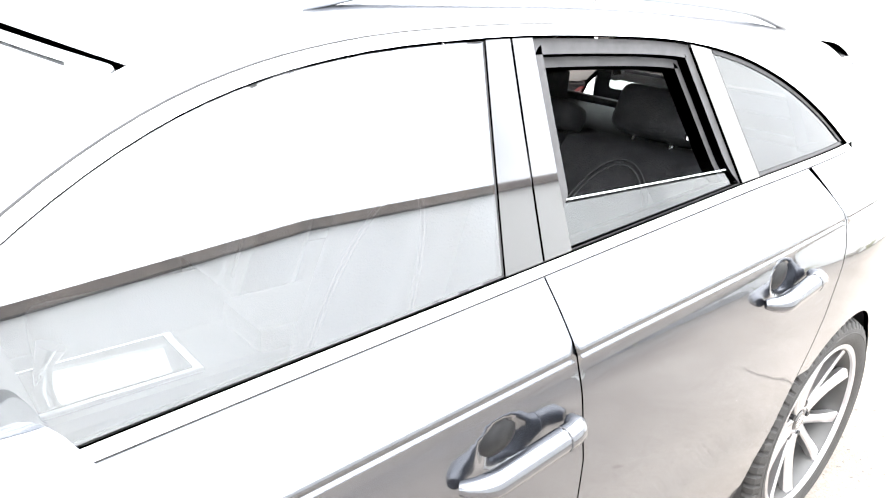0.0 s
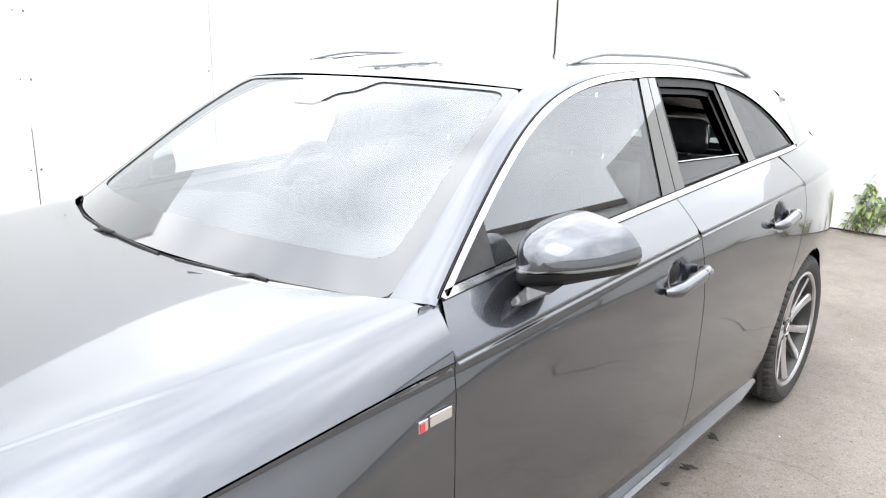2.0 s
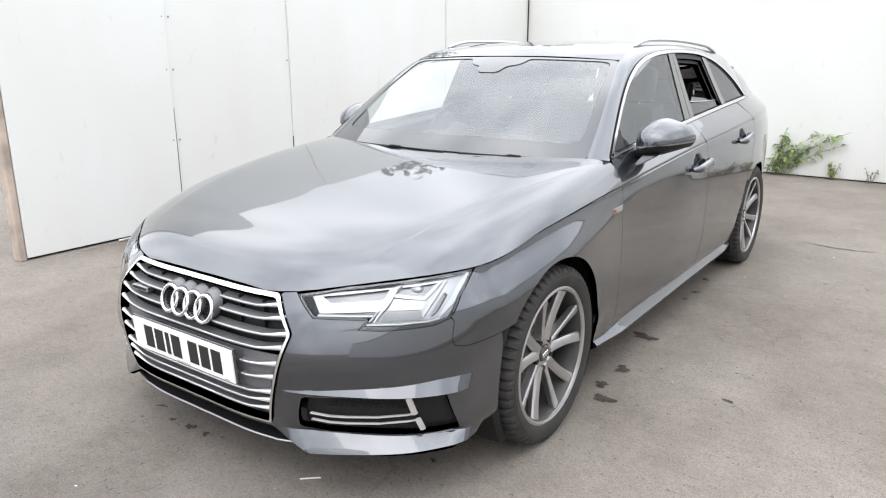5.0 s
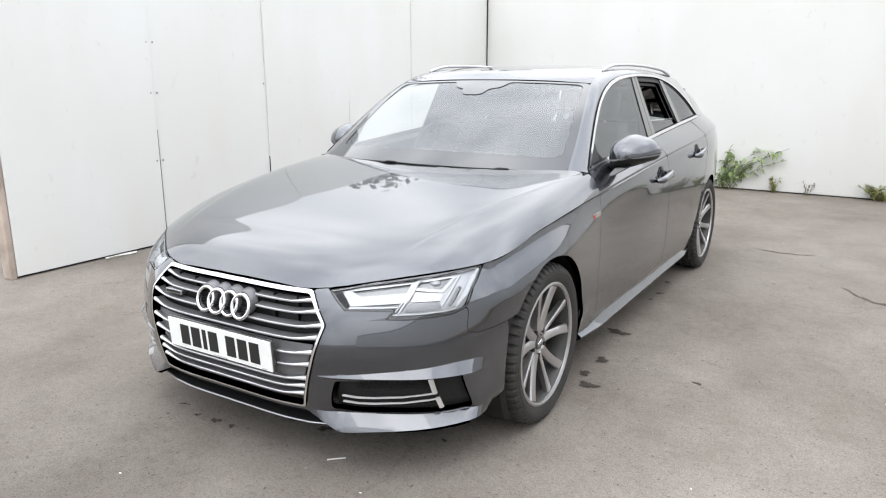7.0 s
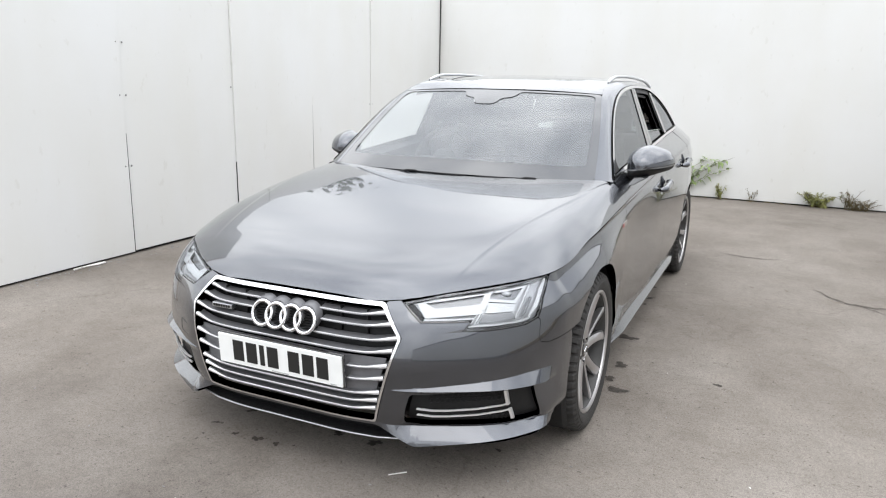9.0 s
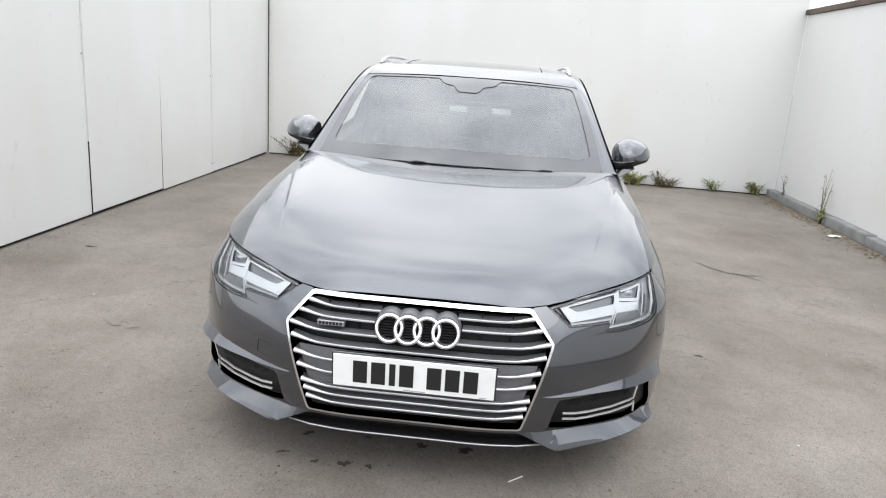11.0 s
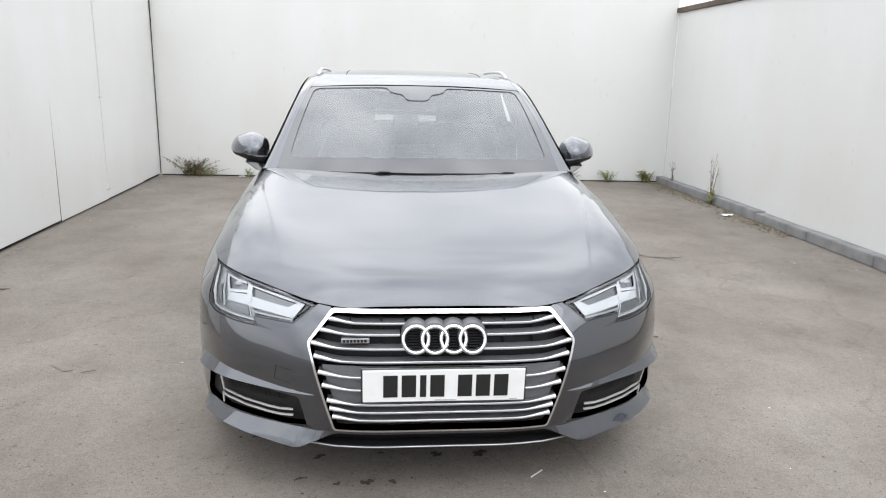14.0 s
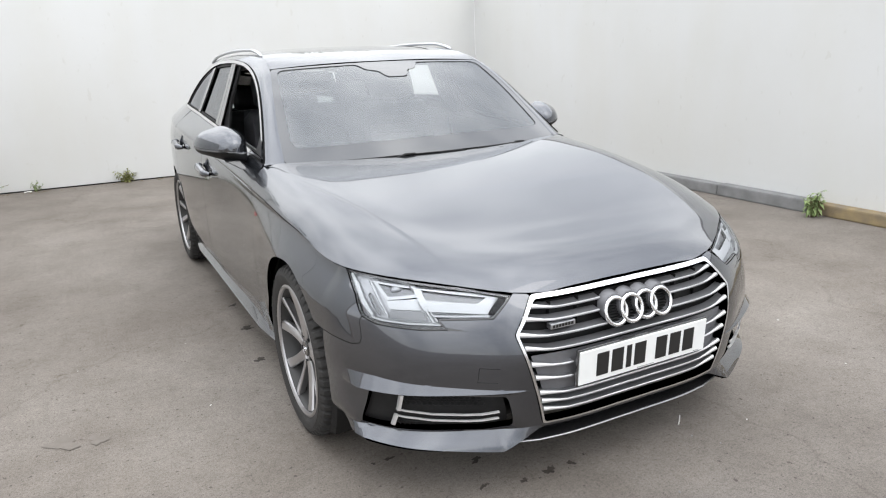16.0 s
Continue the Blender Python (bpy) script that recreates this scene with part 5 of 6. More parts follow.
    vs = [bm.verts.new((sg * (MX + px * 0.9), MY + 0.050 + 0.36 * px * 0.9, MZ + pz * 0.88 + 0.12 * px)) for px, pz in outl]
    bm.faces.new(vs)
    ex = bmesh.ops.extrude_face_region(bm, geom=list(bm.faces))
    for v in ex["geom"]:
        if isinstance(v, bmesh.types.BMVert):
            v.co.y -= 0.003
    part("mirror_glass", bm, LAMP_CHROME, mir)
    bm = bmesh.new()
    rings = []
    for x, y, z, lx, ly in ((0.822, 0.850, 0.902, 0.016, 0.026), (0.836, 0.854, 0.908, 0.018, 0.028), (0.856, 0.880, 0.929, 0.026, 0.040), (0.876, 0.905, 0.949, 0.034, 0.056)):
        ring = rounded([(-lx, -ly), (lx, -ly), (lx, ly), (-lx, ly)], 0.012)[::3][:8]
        rings.append([bm.verts.new((sg * (x + u), y + v, z + 0.22 * v)) for u, v in ring])
    for a, b in zip(rings, rings[1:]):
        for k in range(8):
            bm.faces.new((a[k], a[(k + 1) % 8], b[(k + 1) % 8], b[k]))
    bm.faces.new(rings[0][::-1])
    bm.faces.new(rings[-1])
    part("mirror_stalk", bm, PAINT_DARK, mir, smooth=True, angle=35)

    # wing badge
    bm = bmesh.new()
    cx = float(side(0.545, 0.758))
    for y0, y1 in ((0.50, 0.525), (0.53, 0.59)):
        box(bm, 0, 0.004, y0, y1, 0.745 + (y0 - 0.5) * 0.07, 0.768 + (y0 - 0.5) * 0.07, 0.0015, Matrix.Translation((sg * (cx - (0.0 if sg > 0 else 0.004)), 0, 0)))
    wb = part("wing_badge", bm, CHROME, car, "small chrome and red badge")
    bm = bmesh.new()
    box(bm, 0, 0.0015, 0.503, 0.515, 0.748, 0.764, 0.0005, Matrix.Translation((sg * (cx + 0.0045) - (0 if sg > 0 else 0.0015), 0, 0)))
    part("badge_enamel", bm, RED, wb)

    # sill and arch liners
    bm = bmesh.new()
    rings = []
    for k in range(31):
        y = 0.42 + (2.42 - 0.42) * k / 30
        x = float(side(1.2, 0.30))
        e = 0.02 * max(0, 1 - min(k, 30 - k) / 3)
        rings.append([bm.verts.new((sg * (x + dx - e), y, z)) for dx, z in ((-0.012, 0.244), (-0.006, 0.238), (-0.003, 0.234), (0.020, 0.214), (0.020, 0.207), (0.0, 0.194), (-0.08, 0.185), (-0.08, 0.244))])
    for a, b in zip(rings, rings[1:]):
        for k in range(8):
            bm.faces.new((a[k], a[(k + 1) % 8], b[(k + 1) % 8], b[k]))
    bm.faces.new(rings[0][::-1])
    bm.faces.new(rings[-1])
    part("side_sill", bm, PAINT, car, smooth=True, angle=30)
    for yc in (0.0, 2.82):
        bm = bmesh.new()
        n = 30
        rows = []
        for k in range(n + 1):
            t = math.pi * (1.18 - 1.36 * k / n)
            rows.append([bm.verts.new((sg * x, yc + r * math.cos(t), 0.325 + r * math.sin(t))) for x, r in ((0.50, 0.372), (0.86, 0.372), (0.875, 0.358), (0.862, 0.376), (0.50, 0.378))])
        for a, b in zip(rows, rows[1:]):
            for k in range(4):
                bm.faces.new((a[k], a[k + 1], b[k + 1], b[k]))
        part("wheel_arch_liner", bm, BLACK, car, smooth=True)

    # roof rail
    bm = bmesh.new()
    pts, rad = [], []
    for k in range(41):
        y = 1.40 + (2.84 - 1.40) * k / 40
        u = min(k, 40 - k) / 40
        lift = 0.019 * min(1, (u / 0.14)) ** 0.8 + 0.002
        xx = roof_edge(y) - 0.008
        zz = float(np.ravel(roof(np.array([xx]), np.array([y]))[2])[0])
        pts.append((sg * (xx + 0.004), y, zz + lift))
        rad.append(0.011 if u > 0.01 else 0.006)
    tube(bm, pts, rad, 10, flat=0.8)
    part("roof_rail", bm, SATIN, car, "satin silver roof rail", smooth=True, angle=60)

for sg in (1, -1):
    panel("pillar_foot", [(0.54, 0.850), (0.64, 0.846), (0.668, 0.938), (0.60, 0.938), (0.55, 0.90)], flank(), PAINT, car, step=0.02, sgn=sg, lift=-0.007, flange=0.004, centre=(0, 1.4, 0.6))

# wipers
for x0, y0, x1, side_sg in ((0.17, 0.44, 0.695, 1), (-0.47, 0.52, 0.10, -1)):
    bm = bmesh.new()
    def scr(x, t):
        s = x / (0.718 - 0.128 * t)
        p = screen(np.array([s * 0.65]), np.array([t * 0.75]))
        return Vector([float(np.ravel(c)[0]) for c in p])
    pts = [scr(x0 + (x1 - x0) * k / 12, 0.002 + 0.008 * math.sin(math.pi * k / 12)) + Vector((0, -0.010, -0.006)) for k in range(13)]
    tube(bm, pts, 0.0032, 6)
    blade_ob = part("wiper_blade", bm, BLACK, car, smooth=True, angle=60)
    bm = bmesh.new()
    mid = pts[6]
    piv = scr(x0 * 0.5 + 0.5 * x1 - 0.20, 0.0) + Vector((0, -0.045, -0.022))
    tube(bm, [piv, piv + Vector((0.05, 0.005, 0.010)), (piv + mid) / 2 + Vector((0.02, -0.008, 0.0)), mid + Vector((-0.02, -0.004, 0.003)), mid + Vector((0.03, -0.002, 0.003))], [0.008, 0.007, 0.005, 0.006, 0.004], 8)
    part("wiper_arm", bm, BLACK, blade_ob, smooth=True, angle=60)
# cowl tray under the screen
bm = bmesh.new()
rows = []
for k in range(25):
    s = -1 + 2 * k / 24
    y = 0.435 + 0.15 * abs(s) ** 2.2
    rows.append([bm.verts.new((0.735 * s, y - 0.07, 0.90 - 0.03 * s * s)), bm.verts.new((0.735 * s, y + 0.005, 0.938 - 0.016 * s * s)), bm.verts.new((0.735 * s, y + 0.03, 0.88))])
for a, b in zip(rows, rows[1:]):
    for k in range(2):
        bm.faces.new((a[k], a[k + 1], b[k + 1], b[k]))
part("cowl_tray", bm, BLACK, car)
# aerial fin
bm = bmesh.new()
prism(bm, [(3.12, 0), (3.30, 0), (3.29, 0.055), (3.26, 0.06)], lambda y, z: (-0.012 + 0.008 * (z > 0.03), y, 1.375 + z - 0.1 * (y - 3.12)), lambda y, z: (0.012 - 0.008 * (z > 0.03), y, 1.375 + z - 0.1 * (y - 3.12)))
part("roof_aerial", bm, PAINT, car)


# ---- wheels ----
def wheel(cx, cy, sg, turn):
    """A ten-spoke wheel with its tyre; sg is the side of the car that it is on."""
    m = Matrix.Translation((cx * sg, cy, 0.325)) @ (Matrix.Rotation(math.pi, 4, "Z") if sg < 0 else Matrix.Identity(4)) @ Matrix.Rotation(radians(turn), 4, "X")

    def put(ob):
        ob.matrix_local = m
        return ob
    bm = bmesh.new()
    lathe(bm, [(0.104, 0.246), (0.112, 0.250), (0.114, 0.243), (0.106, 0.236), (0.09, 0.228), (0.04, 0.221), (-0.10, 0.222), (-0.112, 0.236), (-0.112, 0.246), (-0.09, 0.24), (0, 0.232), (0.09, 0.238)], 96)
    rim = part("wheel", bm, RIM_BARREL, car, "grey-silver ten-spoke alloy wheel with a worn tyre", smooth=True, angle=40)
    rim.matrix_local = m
    bm = bmesh.new()
    lathe(bm, [(0.103, 0.2465), (0.1135, 0.2515), (0.1165, 0.244), (0.112, 0.2365), (0.105, 0.2355)], 96)
    part("rim_lip", bm, RIM, rim, "bright machined rim lip", smooth=True, angle=40)
    # tyre with blocks cut into its shoulders and grooves round the tread
    prof = [(-0.108, 0.246), (-0.121, 0.275), (-0.123, 0.295), (-0.115, 0.315), (-0.100, 0.3235), (-0.075, 0.3262), (-0.062, 0.3265), (-0.058, 0.319), (-0.050, 0.319), (-0.046, 0.3268), (-0.022, 0.327), (-0.018, 0.319), (-0.009, 0.319), (-0.005, 0.327), (0.018, 0.327), (0.022, 0.319), (0.031, 0.319), (0.035, 0.3268), (0.06, 0.3265), (0.064, 0.319), (0.072, 0.319), (0.076, 0.3262), (0.100, 0.3235), (0.113, 0.3165), (0.121, 0.300), (0.1235, 0.287), (0.121, 0.270), (0.1145, 0.254), (0.108, 0.246), (0.09, 0.24), (-0.09, 0.24)]
    n = 348
    bm = bmesh.new()
    rings = []
    for k in range(n):
        a = 2 * math.pi * k / n
        cut = k % 6 < 2
        ring = []
        for s, r in prof:
            if cut and r > 0.3105 and abs(s) > 0.07:
                r -= 0.011
            ring.append(bm.verts.new((s, r * math.cos(a), r * math.sin(a))))
        rings.append(ring)
    q = len(prof)
    for k in range(n):
        a, b = rings[k], rings[(k + 1) % n]
        for i in range(q):
            bm.faces.new((a[i], a[(i + 1) % q], b[(i + 1) % q], b[i]))
    bmesh.ops.recalc_face_normals(bm, faces=bm.faces)
    tyre = part("tyre", bm, TYRE, rim, "black low-profile tyre with dusty tread", smooth=True, angle=28)
    # raised ring on the sidewall
    bm = bmesh.new()
    lathe(bm, [(0.1225, 0.291), (0.1245, 0.2895), (0.1225, 0.288)], 80)
    part("sidewall_rib", bm, TYRE, rim)
    # spokes in five pairs
    for k in range(5):
        for sd in (-1, 1):
            a0 = 2 * math.pi * k / 5
            bm = bmesh.new()
            rows = []
            for j in range(9):
                u = j / 8
                r = 0.048 + (0.232 - 0.048) * u
                ang = a0 + sd * (0.21 + 0.065 * u)
                face = 0.078 + 0.004 * u + 0.022 * u ** 1.6
                w = 0.0185 - 0.0035 * math.sin(math.pi * u) + 0.003 * u
                tdir = Vector((0, -math.sin(ang), math.cos(ang)))
                c = Vector((0, r * math.cos(ang), r * math.sin(ang)))
                depth = 0.038 - 0.012 * u
                sec = ((face - 0.004, -w), (face, -w * 0.72), (face - 0.002, w * 0.10), (face - 0.005 - 0.004 * (1 - u), w * 0.75 * 1.0), (face - 0.012, w), (face - depth, w * 0.8), (face - depth, -w * 0.8))
                rows.append([bm.verts.new(c + Vector((x, 0, 0)) + tdir * (t * sd * -1)) for x, t in sec])
            for a, b in zip(rows, rows[1:]):
                for i in range(7):
                    bm.faces.new((a[i], a[(i + 1) % 7], b[(i + 1) % 7], b[i]))
            bm.faces.new(rows[0][::-1])
            bm.faces.new(rows[-1])
            part("spoke", bm, RIM, rim, smooth=True, angle=32)
    bm = bmesh.new()
    lathe(bm, [(0.03, 0.02), (0.03, 0.066), (0.06, 0.064), (0.072, 0.055), (0.074, 0.036), (0.068, 0.034), (0.066, 0.02)], 40)
    part("hub", bm, RIM, rim, smooth=True, angle=30)
    for k in range(5):
        a = 2 * math.pi * (k + 0.5) / 5
        bm = bmesh.new()
        bmesh.ops.create_cone(bm, cap_ends=True, segments=12, radius1=0.011, radius2=0.010, depth=0.02, matrix=Matrix.Translation((0.068, 0.0545 * math.cos(a), 0.0545 * math.sin(a))) @ Matrix.Rotation(math.pi / 2, 4, "Y"))
        part("wheel_bolt", bm, RIM_DARK, rim)
    bm = bmesh.new()
    lathe(bm, [(0.066, 0.0), (0.078, 0.0), (0.079, 0.026), (0.075, 0.031), (0.066, 0.032)], 32)
    cap = part("centre_cap", bm, GLOSS_BLACK, rim, "black centre cap with silver rings", smooth=True, angle=40)
    bm = bmesh.new()
    for i in range(4):
        pts = [(0.0795, (i - 1.5) * 0.0095 + 0.0065 * math.cos(2 * math.pi * j / 16), 0.0065 * math.sin(2 * math.pi * j / 16)) for j in range(16)]
        tube(bm, pts, 0.0013, 5, True, up=(1, 0, 0))
    part("cap_rings", bm, CHROME, rim)
    # brake behind the spokes, and a dark disc standing in for the shade there
    bm = bmesh.new()
    lathe(bm, [(0.0, 0.06), (0.012, 0.06), (0.012, 0.165), (-0.012, 0.165), (-0.012, 0.06)], 48)
    part("brake_disc", bm, STEEL, rim, smooth=True, angle=30)
    bm = bmesh.new()
    lathe(bm, [(0.0, 0.02), (0.03, 0.02), (0.03, 0.085), (0.0, 0.09)], 40)
    part("brake_bell", bm, RIM, rim, smooth=True, angle=30)
    bm = bmesh.new()
    lathe(bm, [(-0.03, 0.0), (-0.02, 0.0), (-0.02, 0.221), (-0.03, 0.221)], 40)
    part("recess_shade_disc", bm, RIM_DARK, rim)
    bm = bmesh.new()
    rows = []
    for j in range(9):
        a = radians(-32 + 64 * j / 8)
        rows.append([bm.verts.new((x, r * math.cos(a), r * math.sin(a))) for x, r in ((-0.03, 0.11), (0.038, 0.115), (0.045, 0.15), (0.035, 0.183), (-0.03, 0.183))])
    for a, b in zip(rows, rows[1:]):
        for i in range(5):
            bm.faces.new((a[i], a[(i + 1) % 5], b[(i + 1) % 5], b[i]))
    bm.faces.new(rows[0][::-1])
    bm.faces.new(rows[-1])
    cal = part("brake_caliper", bm, STEEL, rim, smooth=True, angle=40)
    cal.matrix_local = Matrix.Rotation(radians(-turn + (40 if sg > 0 else 140)), 4, "X")
    return rim


for cy, tr in ((0.0, 1.0), (2.82, 1.0)):
    for sg in (1, -1):
        wheel(0.774, cy, sg, 14 if cy == 0 else 40)


# ==== plants, stains and litter in the yard ====
LEAF = material("green_leaves", (0.31, 0.39, 0.16), 0.6, color2=(0.18, 0.25, 0.09), scale=5)
LEAF_YELLOW = material("yellow_green_leaves", (0.30, 0.29, 0.10), 0.65, color2=(0.17, 0.19, 0.06), scale=5)
LEAF_DRY = material("dry_brown_weed", (0.20, 0.15, 0.085), 0.8, color2=(0.10, 0.085, 0.045), scale=6)
STEM = material("plant_stems", (0.13, 0.105, 0.055), 0.8)
OIL = material("dark_oil", (0.03, 0.024, 0.019), 0.8, color2=(0.06, 0.05, 0.04), scale=30)


def plant(name, label, at, h, spread, stems, mat, leaf, rng, lean=(0, 0), per=14, droop=0.3):
    """A weed: thin bent stems with small folded leaves along them."""
    root = thing(name, label, "plant", "weeds along the walls", at)
    bs, bl = bmesh.new(), bmesh.new()
    for k in range(stems):
        a = rng.uniform(0, 2 * math.pi)
        top = Vector((math.cos(a) * spread * rng.uniform(0.2, 1) + lean[0], math.sin(a) * spread * 0.35 * rng.uniform(0.2, 1) + lean[1], h * rng.uniform(0.55, 1)))
        b0 = Vector((rng.uniform(-1, 1) * spread * 0.35, rng.uniform(-0.02, 0.02), 0))
        pts = []
        for j in range(7):
            u = j / 6
            p = b0 + Vector((top.x * u**1.5, top.y * u, top.z * (u * (1 + droop) - droop * u * u)))
            pts.append(p + Vector((rng.uniform(-1, 1), rng.uniform(-1, 1), 0)) * 0.006)
        tube(bs, pts, [0.0035 * (1 - 0.6 * j / 6) for j in range(7)], 4)
        for j in range(per):
            u = rng.uniform(0.15, 1.0)
            i = min(5, int(u * 6))
            p = pts[i].lerp(pts[i + 1], u * 6 - i)
            d = Vector((rng.uniform(-1, 1), rng.uniform(-1, 0.6), rng.uniform(-0.7, 0.8))).normalized()
            L = leaf * rng.uniform(0.5, 1.2)
            s = d.cross(Vector((0, 0, 1)))
            s = (s.normalized() if s.length > 0.01 else Vector((1, 0, 0))) * L * rng.uniform(0.16, 0.28)
            n = s.cross(d).normalized() * L * 0.08
            q = [p, p + d * L * 0.45 + s + n, p + d * L - Vector((0, 0, L * 0.25)), p + d * L * 0.45 - s + n]
            m = p + d * L * 0.45
            v = [bl.verts.new(c) for c in (*q, m)]
            bl.faces.new((v[0], v[1], v[4]))
            bl.faces.new((v[1], v[2], v[4]))
            bl.faces.new((v[2], v[3], v[4]))
            bl.faces.new((v[3], v[0], v[4]))
    part("stems", bs, STEM, root)
    part("leaves", bl, mat, root)
    return root


rng = random.Random(7)
bw = lambda x: 6.98 - (x + 3.15) * 0.0374 - 0.05
plant("wild_shrub", "leaning green shrub with long leaves at the wall foot", (0.27, bw(0.3), 0), 0.55, 0.34, 12, LEAF, 0.09, rng, (0.32, -0.03), 24)
plant("weed", "small yellow-green weed growing at the wall foot", (0.86, bw(0.86), 0), 0.20, 0.08, 8, LEAF_YELLOW, 0.05, rng)
plant("weed", "sparse thin weed growing at the wall foot", (1.22, bw(1.2), 0), 0.17, 0.12, 5, LEAF_DRY, 0.035, rng, per=7)
plant("weed_clump", "low yellow-green weed clump at the wall foot", (1.97, bw(1.97), 0), 0.19, 0.24, 34, LEAF_YELLOW, 0.045, rng)
plant("weed", "dry straggly weed growing at the wall foot", (2.30, bw(2.3), 0), 0.30, 0.16, 7, LEAF_DRY, 0.035, rng, per=9)
plant("dry_bush", "dry brown and green bush in the wall corner", (-2.72, bw(-2.72), 0), 0.27, 0.36, 46, LEAF_DRY, 0.035, rng, per=16)
plant("weed", "yellow-green weed at the back wall foot", (-2.55, bw(-2.5), 0), 0.16, 0.3, 16, LEAF_YELLOW, 0.035, rng)
plant("weed", "small yellow-green weed growing at the wall foot", (-0.98, bw(-1), 0), 0.15, 0.12, 14, LEAF_YELLOW, 0.05, rng)
plant("weed", "dry straggly weed growing at the wall foot", (-1.95, bw(-1.95), 0), 0.12, 0.10, 7, LEAF, 0.04, rng, per=8)
plant("dry_grass", "dry grass tufts along the back wall", (2.38, bw(2.38), 0), 0.15, 0.26, 30, LEAF_DRY, 0.03, rng)
plant("weed", "small green weed growing at the wall foot", (2.98, bw(3.0), 0), 0.18, 0.18, 14, LEAF, 0.04, rng, per=9)
plant("weed_clump", "yellow-green weeds in the corner by the kerb", (3.52, bw(3.5), 0), 0.18, 0.16, 24, LEAF_YELLOW, 0.04, rng)
plant("tall_weed", "tall thin weed growing behind the kerb", (3.70, 5.05, 0.09), 0.50, 0.10, 7, LEAF_DRY, 0.03, rng, per=5, droop=0.05)
plant("weed", "green weed growing at the kerb", (3.68, 4.95, 0.0), 0.22, 0.10, 10, LEAF_YELLOW, 0.045, rng)
plant("tall_weed", "dry thin weed growing from the kerb in the corner", (3.72, 6.2, 0.09), 0.30, 0.08, 5, LEAF_DRY, 0.03, rng, per=6, droop=0.05)
plant("weed", "bushy green weed growing at the kerb", (3.60, 1.10, 0.0), 0.21, 0.10, 18, LEAF, 0.055, rng)


def litter(name, label, category, n, place, size, mat, rng):
    """Scattered crumbs and dead leaves, too many to count."""
    bm = bmesh.new()
    for k in range(n):
        x, y = place()
        s = size * rng.uniform(0.4, 1.3)
        a = rng.uniform(0, 6.28)
        t = Vector((math.cos(a), math.sin(a), rng.uniform(-0.2, 0.2))) * s
        u = Vector((-math.sin(a), math.cos(a), rng.uniform(-0.2, 0.2))) * s * 0.5
        c = Vector((x, y, 0.004 + s * 0.2))
        v = [bm.verts.new(p) for p in (c - t, c + u, c + t, c - u, c + Vector((0, 0, s * 0.35)))]
        for i in range(4):
            bm.faces.new((v[i], v[(i + 1) % 4], v[4]))
        bm.faces.new(v[3::-1])
    return tagged(part(name, bm, mat), label, category, kind="stuff")


litter("leaf_litter", "dead leaves and grit along the kerb", "litter", 420, lambda: (3.66 - abs(rng.gauss(0, 0.10)), rng.uniform(3.2, 6.6)), 0.022, LEAF_DRY, rng)
litter("grit", "dark grit along the foot of the hoarding", "litter", 260, lambda: (-3.04 + abs(rng.gauss(0, 0.07)), rng.uniform(0.2, 7.0)), 0.014, KERB, rng)
litter("leaf_litter", "dead leaves along the back wall", "litter", 260, lambda: (rng.uniform(-3.1, 3.6), 6.72 + rng.uniform(0.0, 0.14)), 0.018, LEAF_DRY, rng)
litter("crumbs", "small stones and crumbs on the concrete", "litter", 500, lambda: (rng.uniform(-3, 3.5), rng.uniform(-1.8, 6.5)), 0.006, KERB, rng)
litter("pale_crumbs", "small pale chips on the concrete", "litter", 60, lambda: (rng.uniform(-3, 3.5), rng.uniform(-1.8, 5.0)), 0.005, PAPER, rng)


def stain(x, y, r, rng, mat=OIL, stretch=1.0, turn=0.0):
    """A thin dried spill with a ragged edge."""
    bm = bmesh.new()
    n = 26
    ph = [rng.uniform(0, 6.28) for _ in range(4)]
    ring = []
    for k in range(n):
        a = 2 * math.pi * k / n
        q = r * (1 + 0.25 * math.sin(2 * a + ph[0]) + 0.22 * math.sin(3 * a + ph[1]) + 0.18 * math.sin(5 * a + ph[2]) + 0.14 * math.sin(9 * a + ph[3]))
        ring.append(bm.verts.new((q * math.cos(a) * stretch, q * math.sin(a), 0.0)))
    c = bm.verts.new((0, 0, 0.0002))
    for k in range(n):
        bm.faces.new((ring[k], ring[(k + 1) % n], c))
    ob = tagged(part("oil_stain", bm, mat), "dark dried oil stain on the concrete", "stain", "stains on the ground")
    ob.matrix_world = Matrix.Translation((x, y, 0.003)) @ Matrix.Rotation(turn, 4, "Z")
    return ob


